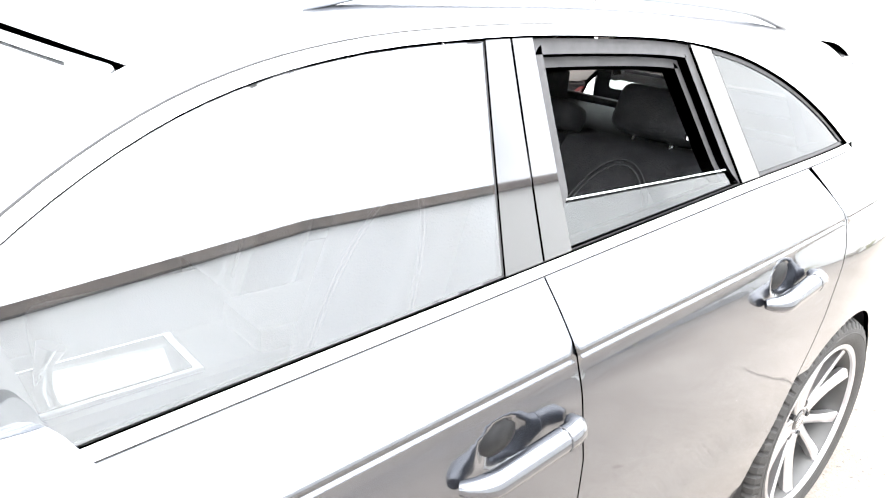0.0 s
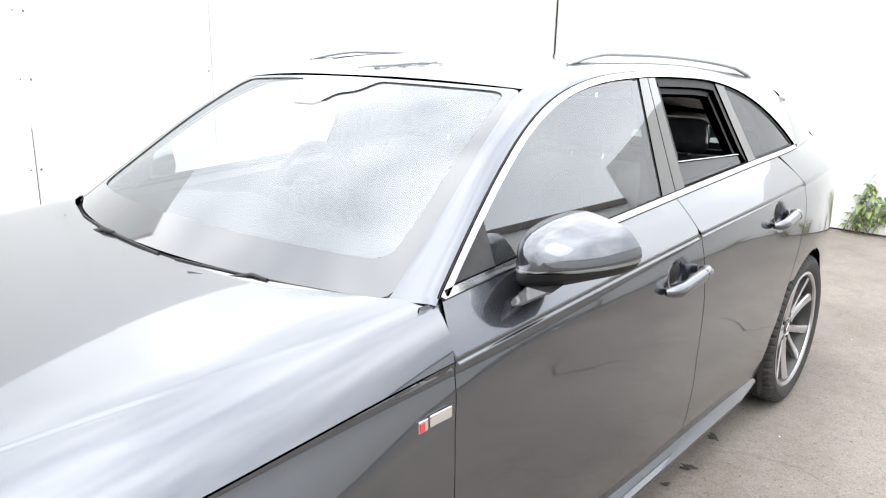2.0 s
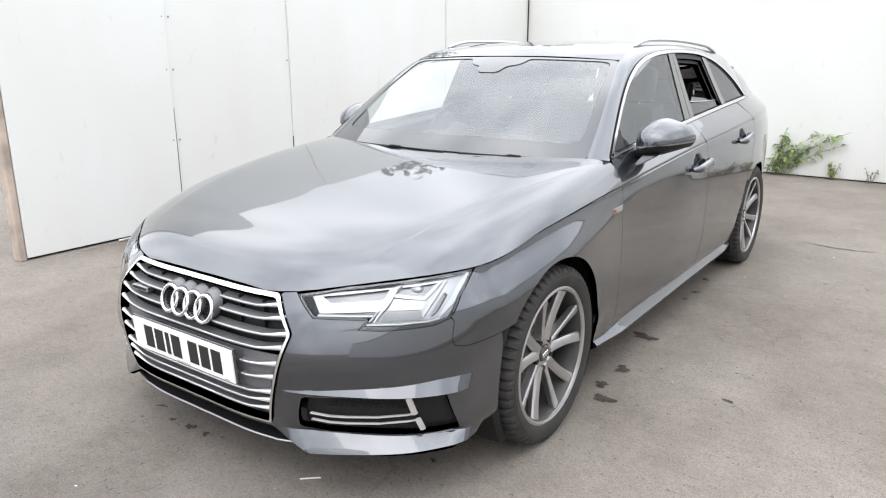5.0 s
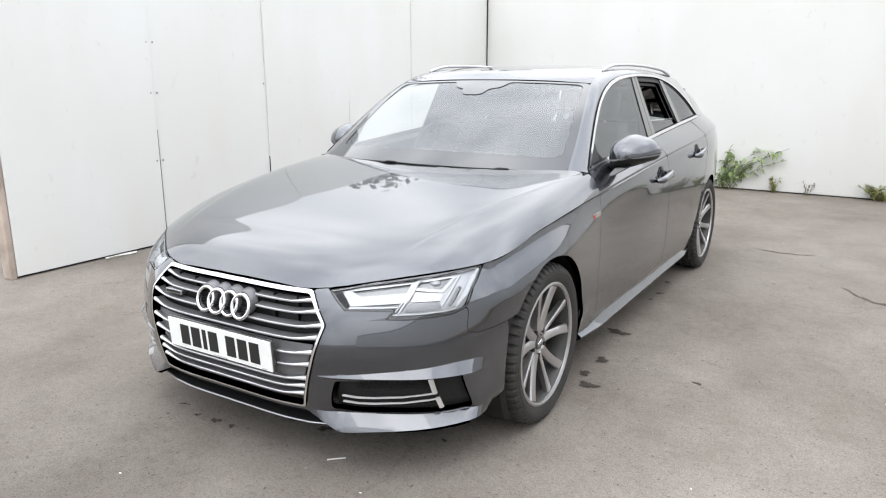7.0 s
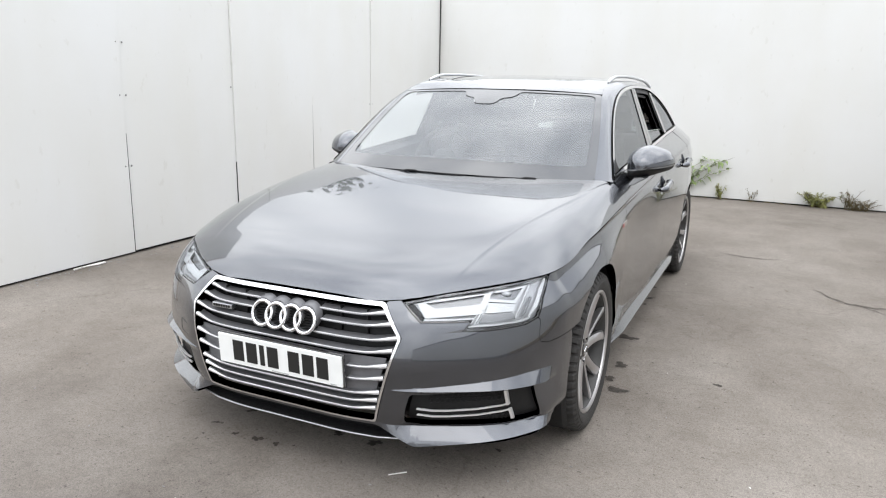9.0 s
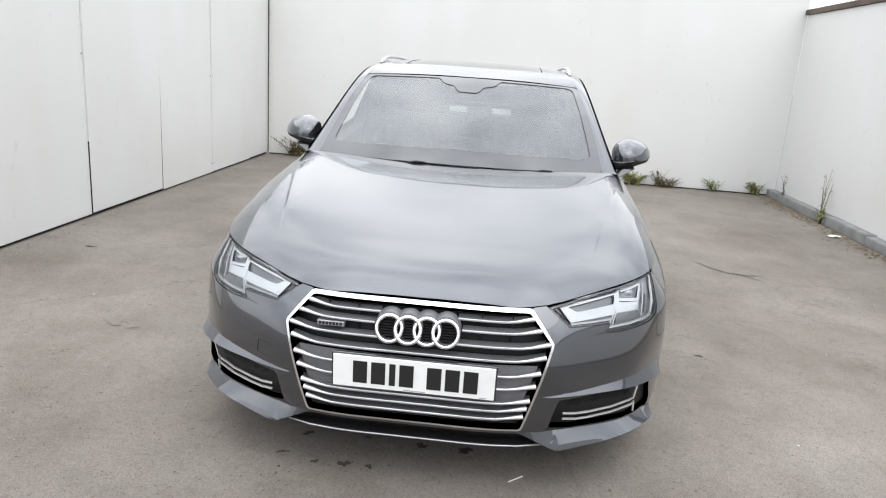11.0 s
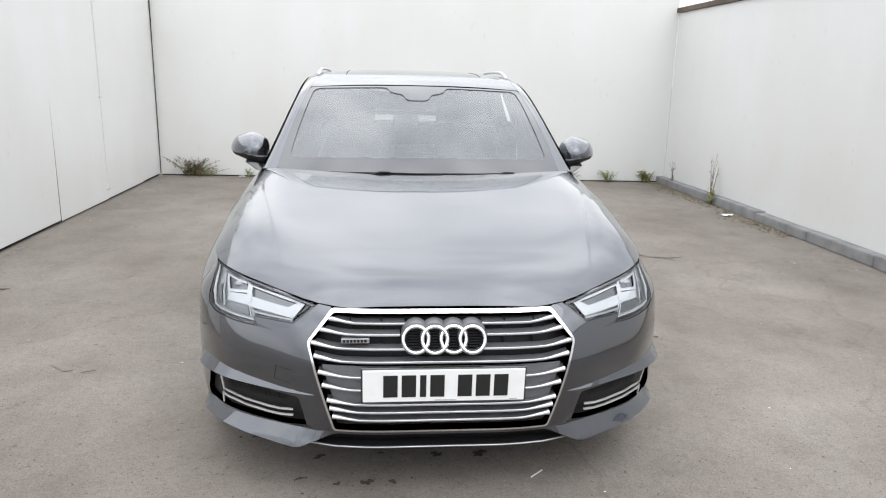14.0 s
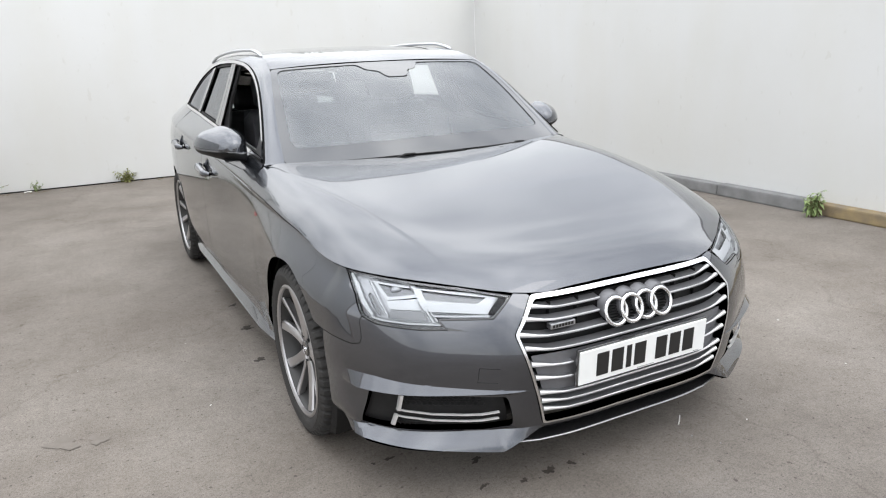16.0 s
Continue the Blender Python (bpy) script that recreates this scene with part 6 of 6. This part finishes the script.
WET = material("faint_damp_patch", (0.195, 0.172, 0.15), 0.88, color2=(0.165, 0.145, 0.125), scale=25, bump=0.2, bscale=190)
for x, y, r, st in ((-0.25, -0.72, 0.028, 1.2), (-0.16, -0.72, 0.018, 1.3), (-0.355, -0.725, 0.018, 1.1), (-0.49, -0.685, 0.014, 1.6), (-0.43, -0.535, 0.02, 1.8), (-0.09, -0.70, 0.008, 1), (-0.47, -0.78, 0.009, 1),
                    (0.01, -0.54, 0.026, 1.3), (0.175, -0.54, 0.03, 1.5), (-0.69, -0.37, 0.016, 1.6), (-0.75, -0.372, 0.012, 1), (0.63, -0.373, 0.015, 1.2), (0.875, 0.715, 0.045, 1.3), (0.815, 1.14, 0.06, 1.5),
                    (0.79, 2.26, 0.03, 1.4), (0.81, 1.98, 0.035, 1.2), (0.80, 1.82, 0.02, 1.2), (1.34, 0.675, 0.018, 1.6), (-0.88, 0.74, 0.03, 1.5), (-0.84, 1.19, 0.04, 1.3), (-0.83, 1.6, 0.03, 1.2), (-2.62, 1.65, 0.03, 1.6), (0.92, 0.40, 0.05, 1.2), (0.86, 0.52, 0.04, 1.1), (-0.20, -0.52, 0.012, 1.4)):
    stain(x, y, r * 0.62, rng, OIL, st, rng.uniform(-0.5, 0.5))
for x, y, r, st in ((-1.72, 0.37, 0.05, 1.1), (-1.60, 0.33, 0.035, 0.9)):
    tagged(stain(x, y, r, rng, WET, st, rng.uniform(-0.5, 0.5)), "faint brown patch on the concrete", "stain")


CRACK = material("dark_ground_crack", (0.075, 0.064, 0.055), 0.9, color2=(0.12, 0.104, 0.09), scale=30)


def crack(pts, w, rng):
    """A ragged dark crack lying in the concrete."""
    bm = bmesh.new()
    line = []
    for (x0, y0), (x1, y1) in zip(pts, pts[1:]):
        n = max(2, int(math.hypot(x1 - x0, y1 - y0) / 0.02))
        line += [(x0 + (x1 - x0) * k / n + rng.gauss(0, 0.006), y0 + (y1 - y0) * k / n + rng.gauss(0, 0.006)) for k in range(n)]
    prev = None
    for i, (x, y) in enumerate(line):
        u = i / (len(line) - 1)
        h = w * (0.15 + math.sin(math.pi * u) ** 0.6) * rng.uniform(0.35, 1.0)
        cur = (bm.verts.new((x - h * 0.3, y - h, 0.0032)), bm.verts.new((x + h * 0.3, y + h, 0.0032)))
        if prev:
            bm.faces.new((prev[0], cur[0], cur[1], prev[1]))
        prev = cur
    return tagged(part("ground_crack", bm, CRACK), "ragged dark crack in the worn concrete", "crack", "cracks in the ground")


crack([(1.80, 2.76), (1.90, 2.58), (2.00, 2.47), (2.14, 2.44), (2.30, 2.49)], 0.014, rng)
crack([(2.06, 2.46), (2.16, 2.36), (2.24, 2.28)], 0.008, rng)
crack([(1.10, 3.62), (1.35, 3.56), (1.62, 3.60)], 0.010, rng)


def scrap(name, label, x, y, w, l, z, turn):
    bm = bmesh.new()
    bmesh.ops.create_grid(bm, x_segments=5, y_segments=4, size=0.5)
    for v in bm.verts:
        v.co = Vector((v.co.x * w, v.co.y * l, 0.008 + 0.012 * abs(math.sin(v.co.x * 5 + v.co.y * 3))))
    bmesh.ops.solidify(bm, geom=list(bm.faces), thickness=0.002)
    ob = tagged(part(name, bm, PAPER), label, "litter")
    ob.matrix_world = Matrix.Translation((x, y, z)) @ Matrix.Rotation(turn, 4, "Z")


scrap("paper_scrap", "crumpled white paper scrap by the kerb", 3.52, 4.25, 0.13, 0.07, 0, 0.4)
scrap("paper_scrap", "small white scrap under the back wall", -2.05, 6.85, 0.08, 0.04, 0, 0.1)
scrap("wood_strip", "pale broken strip lying under the hoarding", -3.035, 0.78, 0.014, 0.26, 0, -0.05)
bm = bmesh.new()
tube(bm, [(0.34, -0.72, 0.004), (0.37, -0.695, 0.005), (0.39, -0.675, 0.004)], 0.0025, 5)
tagged(part("straw", bm, PAPER), "thin pale straw lying on the concrete", "litter")


# trees beyond the back wall; they show in the bonnet and the roof
BARK = material("grey_brown_bark", (0.16, 0.12, 0.09), 0.9, var=0.3, scale=9, bump=0.4, bscale=40)
FOLIAGE = material("dull_green_foliage", (0.075, 0.10, 0.04), 0.7, color2=(0.04, 0.06, 0.025), scale=2)


def yard_tree(x, y, h, w, rng):
    """A broad-leaved tree: tapered trunk, forked limbs, and an uneven crown of small leaf clumps."""
    root = thing("tree", "broad-leaved tree standing behind the yard wall", "tree", "trees behind the wall", (x, y, 0))
    bt, bl = bmesh.new(), bmesh.new()
    tube(bt, [(0, 0, 0), (0.05, 0, h * 0.25), (-0.03, 0.04, h * 0.5), (0.02, 0, h * 0.8)], [0.16, 0.13, 0.09, 0.04], 9)
    tips = []
    for k in range(11):
        a = rng.uniform(0, 6.28)
        z0 = h * rng.uniform(0.3, 0.7)
        r = w * rng.uniform(0.5, 1.0) * (1.15 - z0 / h)
        tip = Vector((math.cos(a) * r, math.sin(a) * r, z0 + h * rng.uniform(0.12, 0.3)))
        tube(bt, [(0, 0, z0), tuple(Vector((0, 0, z0)).lerp(tip, 0.5) + Vector((0, 0, 0.12))), tuple(tip)], [0.05, 0.03, 0.012], 6)
        tips.append(tip)
    tips += [Vector((rng.gauss(0, w * 0.3), rng.gauss(0, w * 0.3), h * rng.uniform(0.75, 0.98))) for _ in range(6)]
    for tip in tips:
        for _ in range(110):
            c = tip + Vector((rng.gauss(0, 0.25), rng.gauss(0, 0.25), rng.gauss(0, 0.2)))
            d = Vector((rng.uniform(-1, 1), rng.uniform(-1, 1), rng.uniform(-0.6, 0.6))).normalized() * rng.uniform(0.06, 0.13)
            n = d.cross(Vector((rng.uniform(-1, 1), rng.uniform(-1, 1), 1))).normalized() * 0.05
            v = [bl.verts.new(q) for q in (c - d, c + n, c + d, c - n + Vector((0, 0, 0.015)))]
            bl.faces.new((v[0], v[1], v[2]))
            bl.faces.new((v[0], v[2], v[3]))
    part("trunk", bt, BARK, root)
    part("crown", bl, FOLIAGE, root)


for x, y, h, w in ((-4.2, 9.3, 3.5, 1.1), (-1.5, 9.5, 3.3, 1.0), (2.4, 9.3, 3.2, 0.9), (-4.5, 5.1, 3.3, 0.8)):
    yard_tree(x, y, h, w, rng)


# ---- cabin and underside ----
bm = bmesh.new()
box(bm, -0.70, 0.70, -0.62, 3.60, 0.19, 0.25, 0.02)
part("underbody", bm, BLACK, car)
# unseen black box added under the bonnet to block light through the gaps
bm = bmesh.new()
box(bm, -0.48, 0.48, -0.70, 0.42, 0.25, 0.60, 0.03)
part("engine_bay_blocker", bm, BLACK, car)
bm = bmesh.new()
box(bm, -0.70, 0.70, 0.40, 0.46, 0.25, 0.88, 0.01)
part("bulkhead", bm, BLACK, car)
bm = bmesh.new()
box(bm, -0.76, 0.76, 0.46, 3.5, 0.25, 0.31, 0.01)
part("cabin_floor", bm, CARPET, car)


def roof_lining(x, y):
    x, y, z = roof(x, y)
    return x, y, z - 0.035


panel("headlining", [(-0.54, 1.16), (0.54, 1.16), (0.54, 3.4), (-0.54, 3.4)], roof_lining, HEADLINER, car, step=0.08, flange=0, centre=(0, 2, 3))

# dashboard
bm = bmesh.new()
rows = []
for k in range(29):
    s = -1 + 2 * k / 28
    y = 0.455 + 0.20 * abs(s) ** 2.2
    hood = 0.035 * math.exp(-((s * 0.72 + 0.36) / 0.17) ** 2)
    rows.append([bm.verts.new(v) for v in ((0.705 * s, y + 0.02, 0.925), (0.705 * s, y + 0.20, 0.935 + hood * 0.4), (0.705 * s, max(0.98, y + 0.30), 0.925 + hood), (0.705 * s, max(1.03, y + 0.36), 0.88 + hood), (0.705 * s, max(1.03, y + 0.36), 0.72), (0.705 * s, 0.95, 0.55), (0.705 * s, 0.55, 0.5))])
for a, b in zip(rows, rows[1:]):
    for k in range(6):
        bm.faces.new((a[k], a[k + 1], b[k + 1], b[k]))
dash = part("dashboard", bm, INTERIOR, car, smooth=True, angle=40)
bm = bmesh.new()
box(bm, -0.14, 0.11, 0.99, 1.005, 0.90, 1.03, 0.008, None)
part("display_screen", bm, GLOSS_BLACK, dash)
for k in range(4):
    bm = bmesh.new()
    x = (-0.62, -0.12, 0.12, 0.62)[k]
    box(bm, x - 0.055, x + 0.055, 1.02, 1.04, 0.80, 0.85, 0.006)
    part("air_vent", bm, GLOSS_BLACK, dash)

# steering wheel on the car's right
bm = bmesh.new()
c, tilt = Vector((-0.36, 1.20, 0.93)), Matrix.Rotation(radians(-24), 3, "X")
pts = [c + tilt @ Vector((0.183 * math.cos(2 * math.pi * k / 40), 0, 0.183 * math.sin(2 * math.pi * k / 40))) for k in range(40)]
tube(bm, pts, 0.016, 8, True, up=tilt @ Vector((0, 1, 0)))
sw = part("steering_wheel", bm, LEATHER, car, smooth=True, angle=80)
for ang in (0, 180, 250, 290):
    bm = bmesh.new()
    e = c + tilt @ Vector((0.18 * math.cos(radians(ang)), 0, 0.18 * math.sin(radians(ang))))
    tube(bm, [c, e], [0.03, 0.014], 8, flat=0.5)
    part("wheel_spoke", bm, INTERIOR, sw, smooth=True)
bm = bmesh.new()
bmesh.ops.create_uvsphere(bm, u_segments=20, v_segments=10, radius=1, matrix=Matrix.Translation(c) @ tilt.to_4x4() @ Matrix.Diagonal((0.075, 0.035, 0.065, 1)))
part("airbag_cover", bm, INTERIOR, sw, smooth=True, angle=90)

# centre console
bm = bmesh.new()
box(bm, -0.125, 0.125, 0.98, 1.95, 0.30, 0.60, 0.03)
con = part("centre_console", bm, INTERIOR, car)
bm = bmesh.new()
box(bm, -0.10, 0.10, 1.03, 1.42, 0.595, 0.608, 0.004)
part("console_trim", bm, SATIN, con)
bm = bmesh.new()
box(bm, -0.088, 0.088, 1.05, 1.40, 0.60, 0.611, 0.004)
part("console_inlay", bm, GLOSS_BLACK, con)
bm = bmesh.new()
tube(bm, [(0.0, 1.12, 0.60), (0.0, 1.13, 0.66), (0.0, 1.15, 0.70)], [0.02, 0.018, 0.03], 12)
part("gear_lever", bm, CHROME, con, smooth=True)
bm = bmesh.new()
box(bm, -0.105, 0.105, 1.55, 1.92, 0.58, 0.66, 0.025)
part("armrest", bm, LEATHER, con, smooth=True)


def seat_shape(bm, w, h, d, top, m):
    """A bolstered cushion, h high and w wide, hollow in the middle."""
    nx, nz = 12, 12
    fr, bk = [], []
    for i in range(nz + 1):
        v = i / nz
        half = w / 2 * (1 - (1 - top) * v**2) * (1 - 0.06 * (2 * v - 1) ** 8)
        rf, rb = [], []
        for j in range(nx + 1):
            u = -1 + 2 * j / nx
            round_ = (1 - abs(u) ** 6) ** 0.5 * (1 - abs(2 * v - 1) ** 10) ** 0.4
            bol = 0.05 * math.exp(-((abs(u) - 0.8) / 0.2) ** 2) - 0.012 * math.cos(u * 9) * (abs(u) < 0.6)
            rf.append(bm.verts.new(m @ Vector((half * u, -(d * 0.5 + bol) * round_, h * v))))
            rb.append(bm.verts.new(m @ Vector((half * u, d * 0.45 * round_, h * v))))
        fr.append(rf)
        bk.append(rb)
    for g, fl in ((fr, False), (bk, True)):
        for i in range(nz):
            for j in range(nx):
                q = (g[i][j], g[i][j + 1], g[i + 1][j + 1], g[i + 1][j])
                bm.faces.new(q[::-1] if fl else q)
    bmesh.ops.remove_doubles(bm, verts=bm.verts, dist=0.0015)


def car_seat(x, y, w, back_h, recline, head_w, name, head_z=0.0, head_h=0.18):
    """A leather seat: cushion, backrest and head restraint."""
    m = Matrix.Translation((x, y, 0.52)) @ Matrix.Rotation(radians(-recline), 4, "X")
    bm = bmesh.new()
    seat_shape(bm, w, back_h, 0.15, 0.86, m)
    b = part(name, bm, LEATHER, car, "black leather seat with pale stitching", smooth=True, angle=60)
    bm = bmesh.new()
    box(bm, x - w / 2, x + w / 2, y - 0.50, y + 0.04, 0.36, 0.53, 0.05, None, 3)
    part("seat_cushion", bm, LEATHER, b, smooth=True, angle=50)
    bm = bmesh.new()
    hw = head_w / 2
    box(bm, -hw, hw, -0.065, 0.05, back_h + 0.022 + head_z, back_h + 0.022 + head_h + head_z, 0.04, m, 4)
    part("head_restraint", bm, LEATHER, b, smooth=True, angle=50)
    for dx in (-0.06, 0.06):
        bm = bmesh.new()
        tube(bm, [m @ Vector((dx, 0, back_h - 0.02)), m @ Vector((dx, 0, back_h + 0.06))], 0.006, 6)
        part("restraint_post", bm, CHROME, b, smooth=True)
    bm = bmesh.new()
    for dd in (0.0, 0.014):
        pts = [m @ Vector(((w * 0.29 - dd) * math.cos(t), -0.079 - 0.02 * abs(math.cos(t)), 0.10 + (back_h - 0.17 - dd) * math.sin(t))) for t in np.linspace(0, math.pi, 30)]
        tube(bm, pts, 0.0022, 4)
    part("seat_stitching", bm, STITCH, b)
    return b


car_seat(0.37, 1.66, 0.50, 0.60, 20, 0.27, "front_seat")
car_seat(-0.37, 1.70, 0.50, 0.60, 20, 0.27, "front_seat")
car_seat(0.36, 2.40, 0.58, 0.56, 22, 0.25, "rear_seat", -0.01, 0.135)
car_seat(-0.36, 2.40, 0.58, 0.56, 22, 0.25, "rear_seat", -0.01, 0.135)
car_seat(0.0, 2.40, 0.26, 0.54, 22, 0.20, "rear_seat", -0.03, 0.09)
bm = bmesh.new()
box(bm, -0.70, 0.70, 3.42, 3.46, 0.3, 0.985, 0.02)
part("tailgate_lining", bm, INTERIOR, car)
# belt guide beside the rear seat
bm = bmesh.new()
tube(bm, [(0.565, 2.435, 1.11), (0.56, 2.438, 1.15), (0.555, 2.445, 1.18)], [0.006, 0.008, 0.005], 8)
part("belt_guide", bm, CHROME, car, "polished belt guide", smooth=True)
# parcel shelf and boot sides
bm = bmesh.new()
box(bm, -0.60, 0.60, 2.78, 3.40, 0.94, 0.96, 0.008)
part("load_cover", bm, INTERIOR, car)
for sg in (1, -1):
    for nm, y0, y1 in (("door_card", 0.72, 1.69), ("door_card", 1.73, 2.42), ("boot_lining", 2.45, 3.4)):
        bm = bmesh.new()
        rows = []
        for k in range(9):
            y = y0 + (y1 - y0) * k / 8
            rows.append([bm.verts.new((sg * x, y, z)) for x, z in ((float(BX(y)) - 0.03, float(BZ(y)) - 0.003), (float(BX(y)) - 0.075, float(BZ(y)) - 0.02), (float(BX(y)) - 0.07, 0.78), (float(BX(y)) - 0.12, 0.72), (float(BX(y)) - 0.07, 0.62), (float(BX(y)) - 0.05, 0.3))])
        for a, b in zip(rows, rows[1:]):
            for k in range(5):
                bm.faces.new((a[k], a[k + 1], b[k + 1], b[k]))
        part(nm, bm, INTERIOR, car, smooth=True)
    # inner pillars
    bm = bmesh.new()
    tube(bm, [(sg * 0.735, 1.70, 1.0), (sg * 0.70, 1.705, 1.15), (sg * 0.62, 1.71, 1.345)], [0.05, 0.045, 0.04], 8, flat=0.5)
    part("inner_pillar", bm, INTERIOR, car, smooth=True)
    bm = bmesh.new()
    tube(bm, [(sg * 0.71, 2.44, 1.03), (sg * 0.66, 2.38, 1.18), (sg * 0.595, 2.30, 1.335)], [0.05, 0.045, 0.05], 8, flat=0.5)
    part("inner_pillar", bm, INTERIOR, car, smooth=True)
    bm = bmesh.new()
    tube(bm, [(sg * 0.64, 3.0, 1.05), (sg * 0.55, 3.05, 1.17), (sg * 0.46, 3.12, 1.27)], [0.06, 0.05, 0.05], 8, flat=0.6)
    part("inner_pillar", bm, INTERIOR, car, smooth=True)
# interior mirror
bm = bmesh.new()
box(bm, -0.125, 0.125, 1.19, 1.215, 1.245, 1.31, 0.018)
im = part("interior_mirror", bm, INTERIOR, car, smooth=True, angle=50)
bm = bmesh.new()
prism(bm, [(-0.10, 1.33), (0.10, 1.33), (0.045, 1.27), (-0.045, 1.27)], lambda x, z: (x, 1.07 + (z - 1.33) * -0.2 + (1.33 - z) * -1.35 + 0.03, z), lambda x, z: (x, 1.16, z))
part("sensor_cover", bm, INTERIOR, im)

# ---- tail of the car ----
def tail(a, z):
    """The rear face: a across, z up."""
    a, z = np.asarray(a, float), np.asarray(z, float)
    lean = np.where(z > 1.06, (z - 1.06) * 1.15, 0.0)
    y = 3.80 - 0.16 * np.abs(a / 0.68) ** 3 - lean - 0.05 * np.abs(z - 0.75)
    w = np.where(z > 1.06, 1 - 0.55 * (z - 1.06), 1.0)
    return a * w, y, z


panel("tailgate", rounded([(-0.55, 0.62), (0.55, 0.62), (0.65, 0.95), (0.635, 1.08), (0.56, 1.31), (-0.56, 1.31), (-0.635, 1.08), (-0.65, 0.95)], 0.04), tail, PAINT, car, holes=[rounded([(-0.595, 0.985), (0.595, 0.985), (0.52, 1.28), (-0.52, 1.28)], 0.03)], step=0.04, centre=(0, 1.4, 0.7))
panel("rear_window", rounded([(-0.595, 0.985), (0.595, 0.985), (0.52, 1.28), (-0.52, 1.28)], 0.03), tail, GLASS, car, step=0.05, lift=-0.003, flange=0.003, centre=(0, 1.4, 0.7))
panel("rear_bumper", rounded([(-0.68, 0.25), (0.68, 0.25), (0.69, 0.60), (-0.69, 0.60)], 0.03), tail, PAINT, car, step=0.05, centre=(0, 1.4, 0.6))
for sg in (1, -1):
    panel("tail_lamp", rounded([(0.56, 0.66), (0.69, 0.66), (0.69, 0.92), (0.64, 0.95)], 0.03), tail, RED, car, step=0.04, sgn=sg, centre=(0, 1.4, 0.6), label="red tail lamp")
    def quarter_top(t, v):
        """From the quarter window's tip to the tail, under the roof's end."""
        t, v = np.asarray(t, float), np.asarray(v, float)
        y = 2.965 + 0.655 * t
        low = np.stack([BX(y), y, BZ(y)], -1)
        up = np.stack([0.543 - 0.02 * t, 3.30 + 0.12 * t, 1.268 - 0.008 * t], -1)
        w = v[..., None]
        s = t[..., None]
        out = (np.array([0.00675, 0.0, 0.00495]) * (1 - s) + np.array([0.014, 0.012, 0.006]) * s) * (4 * w * (1 - w))
        p = low + (up - low) * w + out
        return p[..., 0], p[..., 1], p[..., 2]
    panel("quarter_pillar", [(0.0, 0), (1, 0), (1, 1), (0.0, 1)], quarter_top, PAINT, car, step=0.06, sgn=sg, centre=(0, 2.5, 0.9), flange=0.01)

bm = bmesh.new()
rows = []
for k in range(17):
    s = -1 + 2 * k / 16
    x, e = 0.541 * s, 1 - s**8
    z = float(roof(np.array([x]), np.array([3.29]))[2][0])
    y = 3.56 - 0.16 * abs(s) ** 3
    rows.append([bm.verts.new(v) for v in ((x, 3.28, z + 0.004), (x, y, z - 0.006 - 0.019 * e), (x, y + 0.006 * e, z - 0.02 - 0.02 * e), (x, y - 0.02 * e, z - 0.02 - 0.03 * e), (x, 3.28, z - 0.03 * e))])
for a, b in zip(rows, rows[1:]):
    for k in range(5):
        bm.faces.new((a[k], a[(k + 1) % 5], b[(k + 1) % 5], b[k]))
bm.faces.new(rows[0][::-1])
bm.faces.new(rows[-1])
part("roof_spoiler", bm, PAINT, car, smooth=True, angle=30)
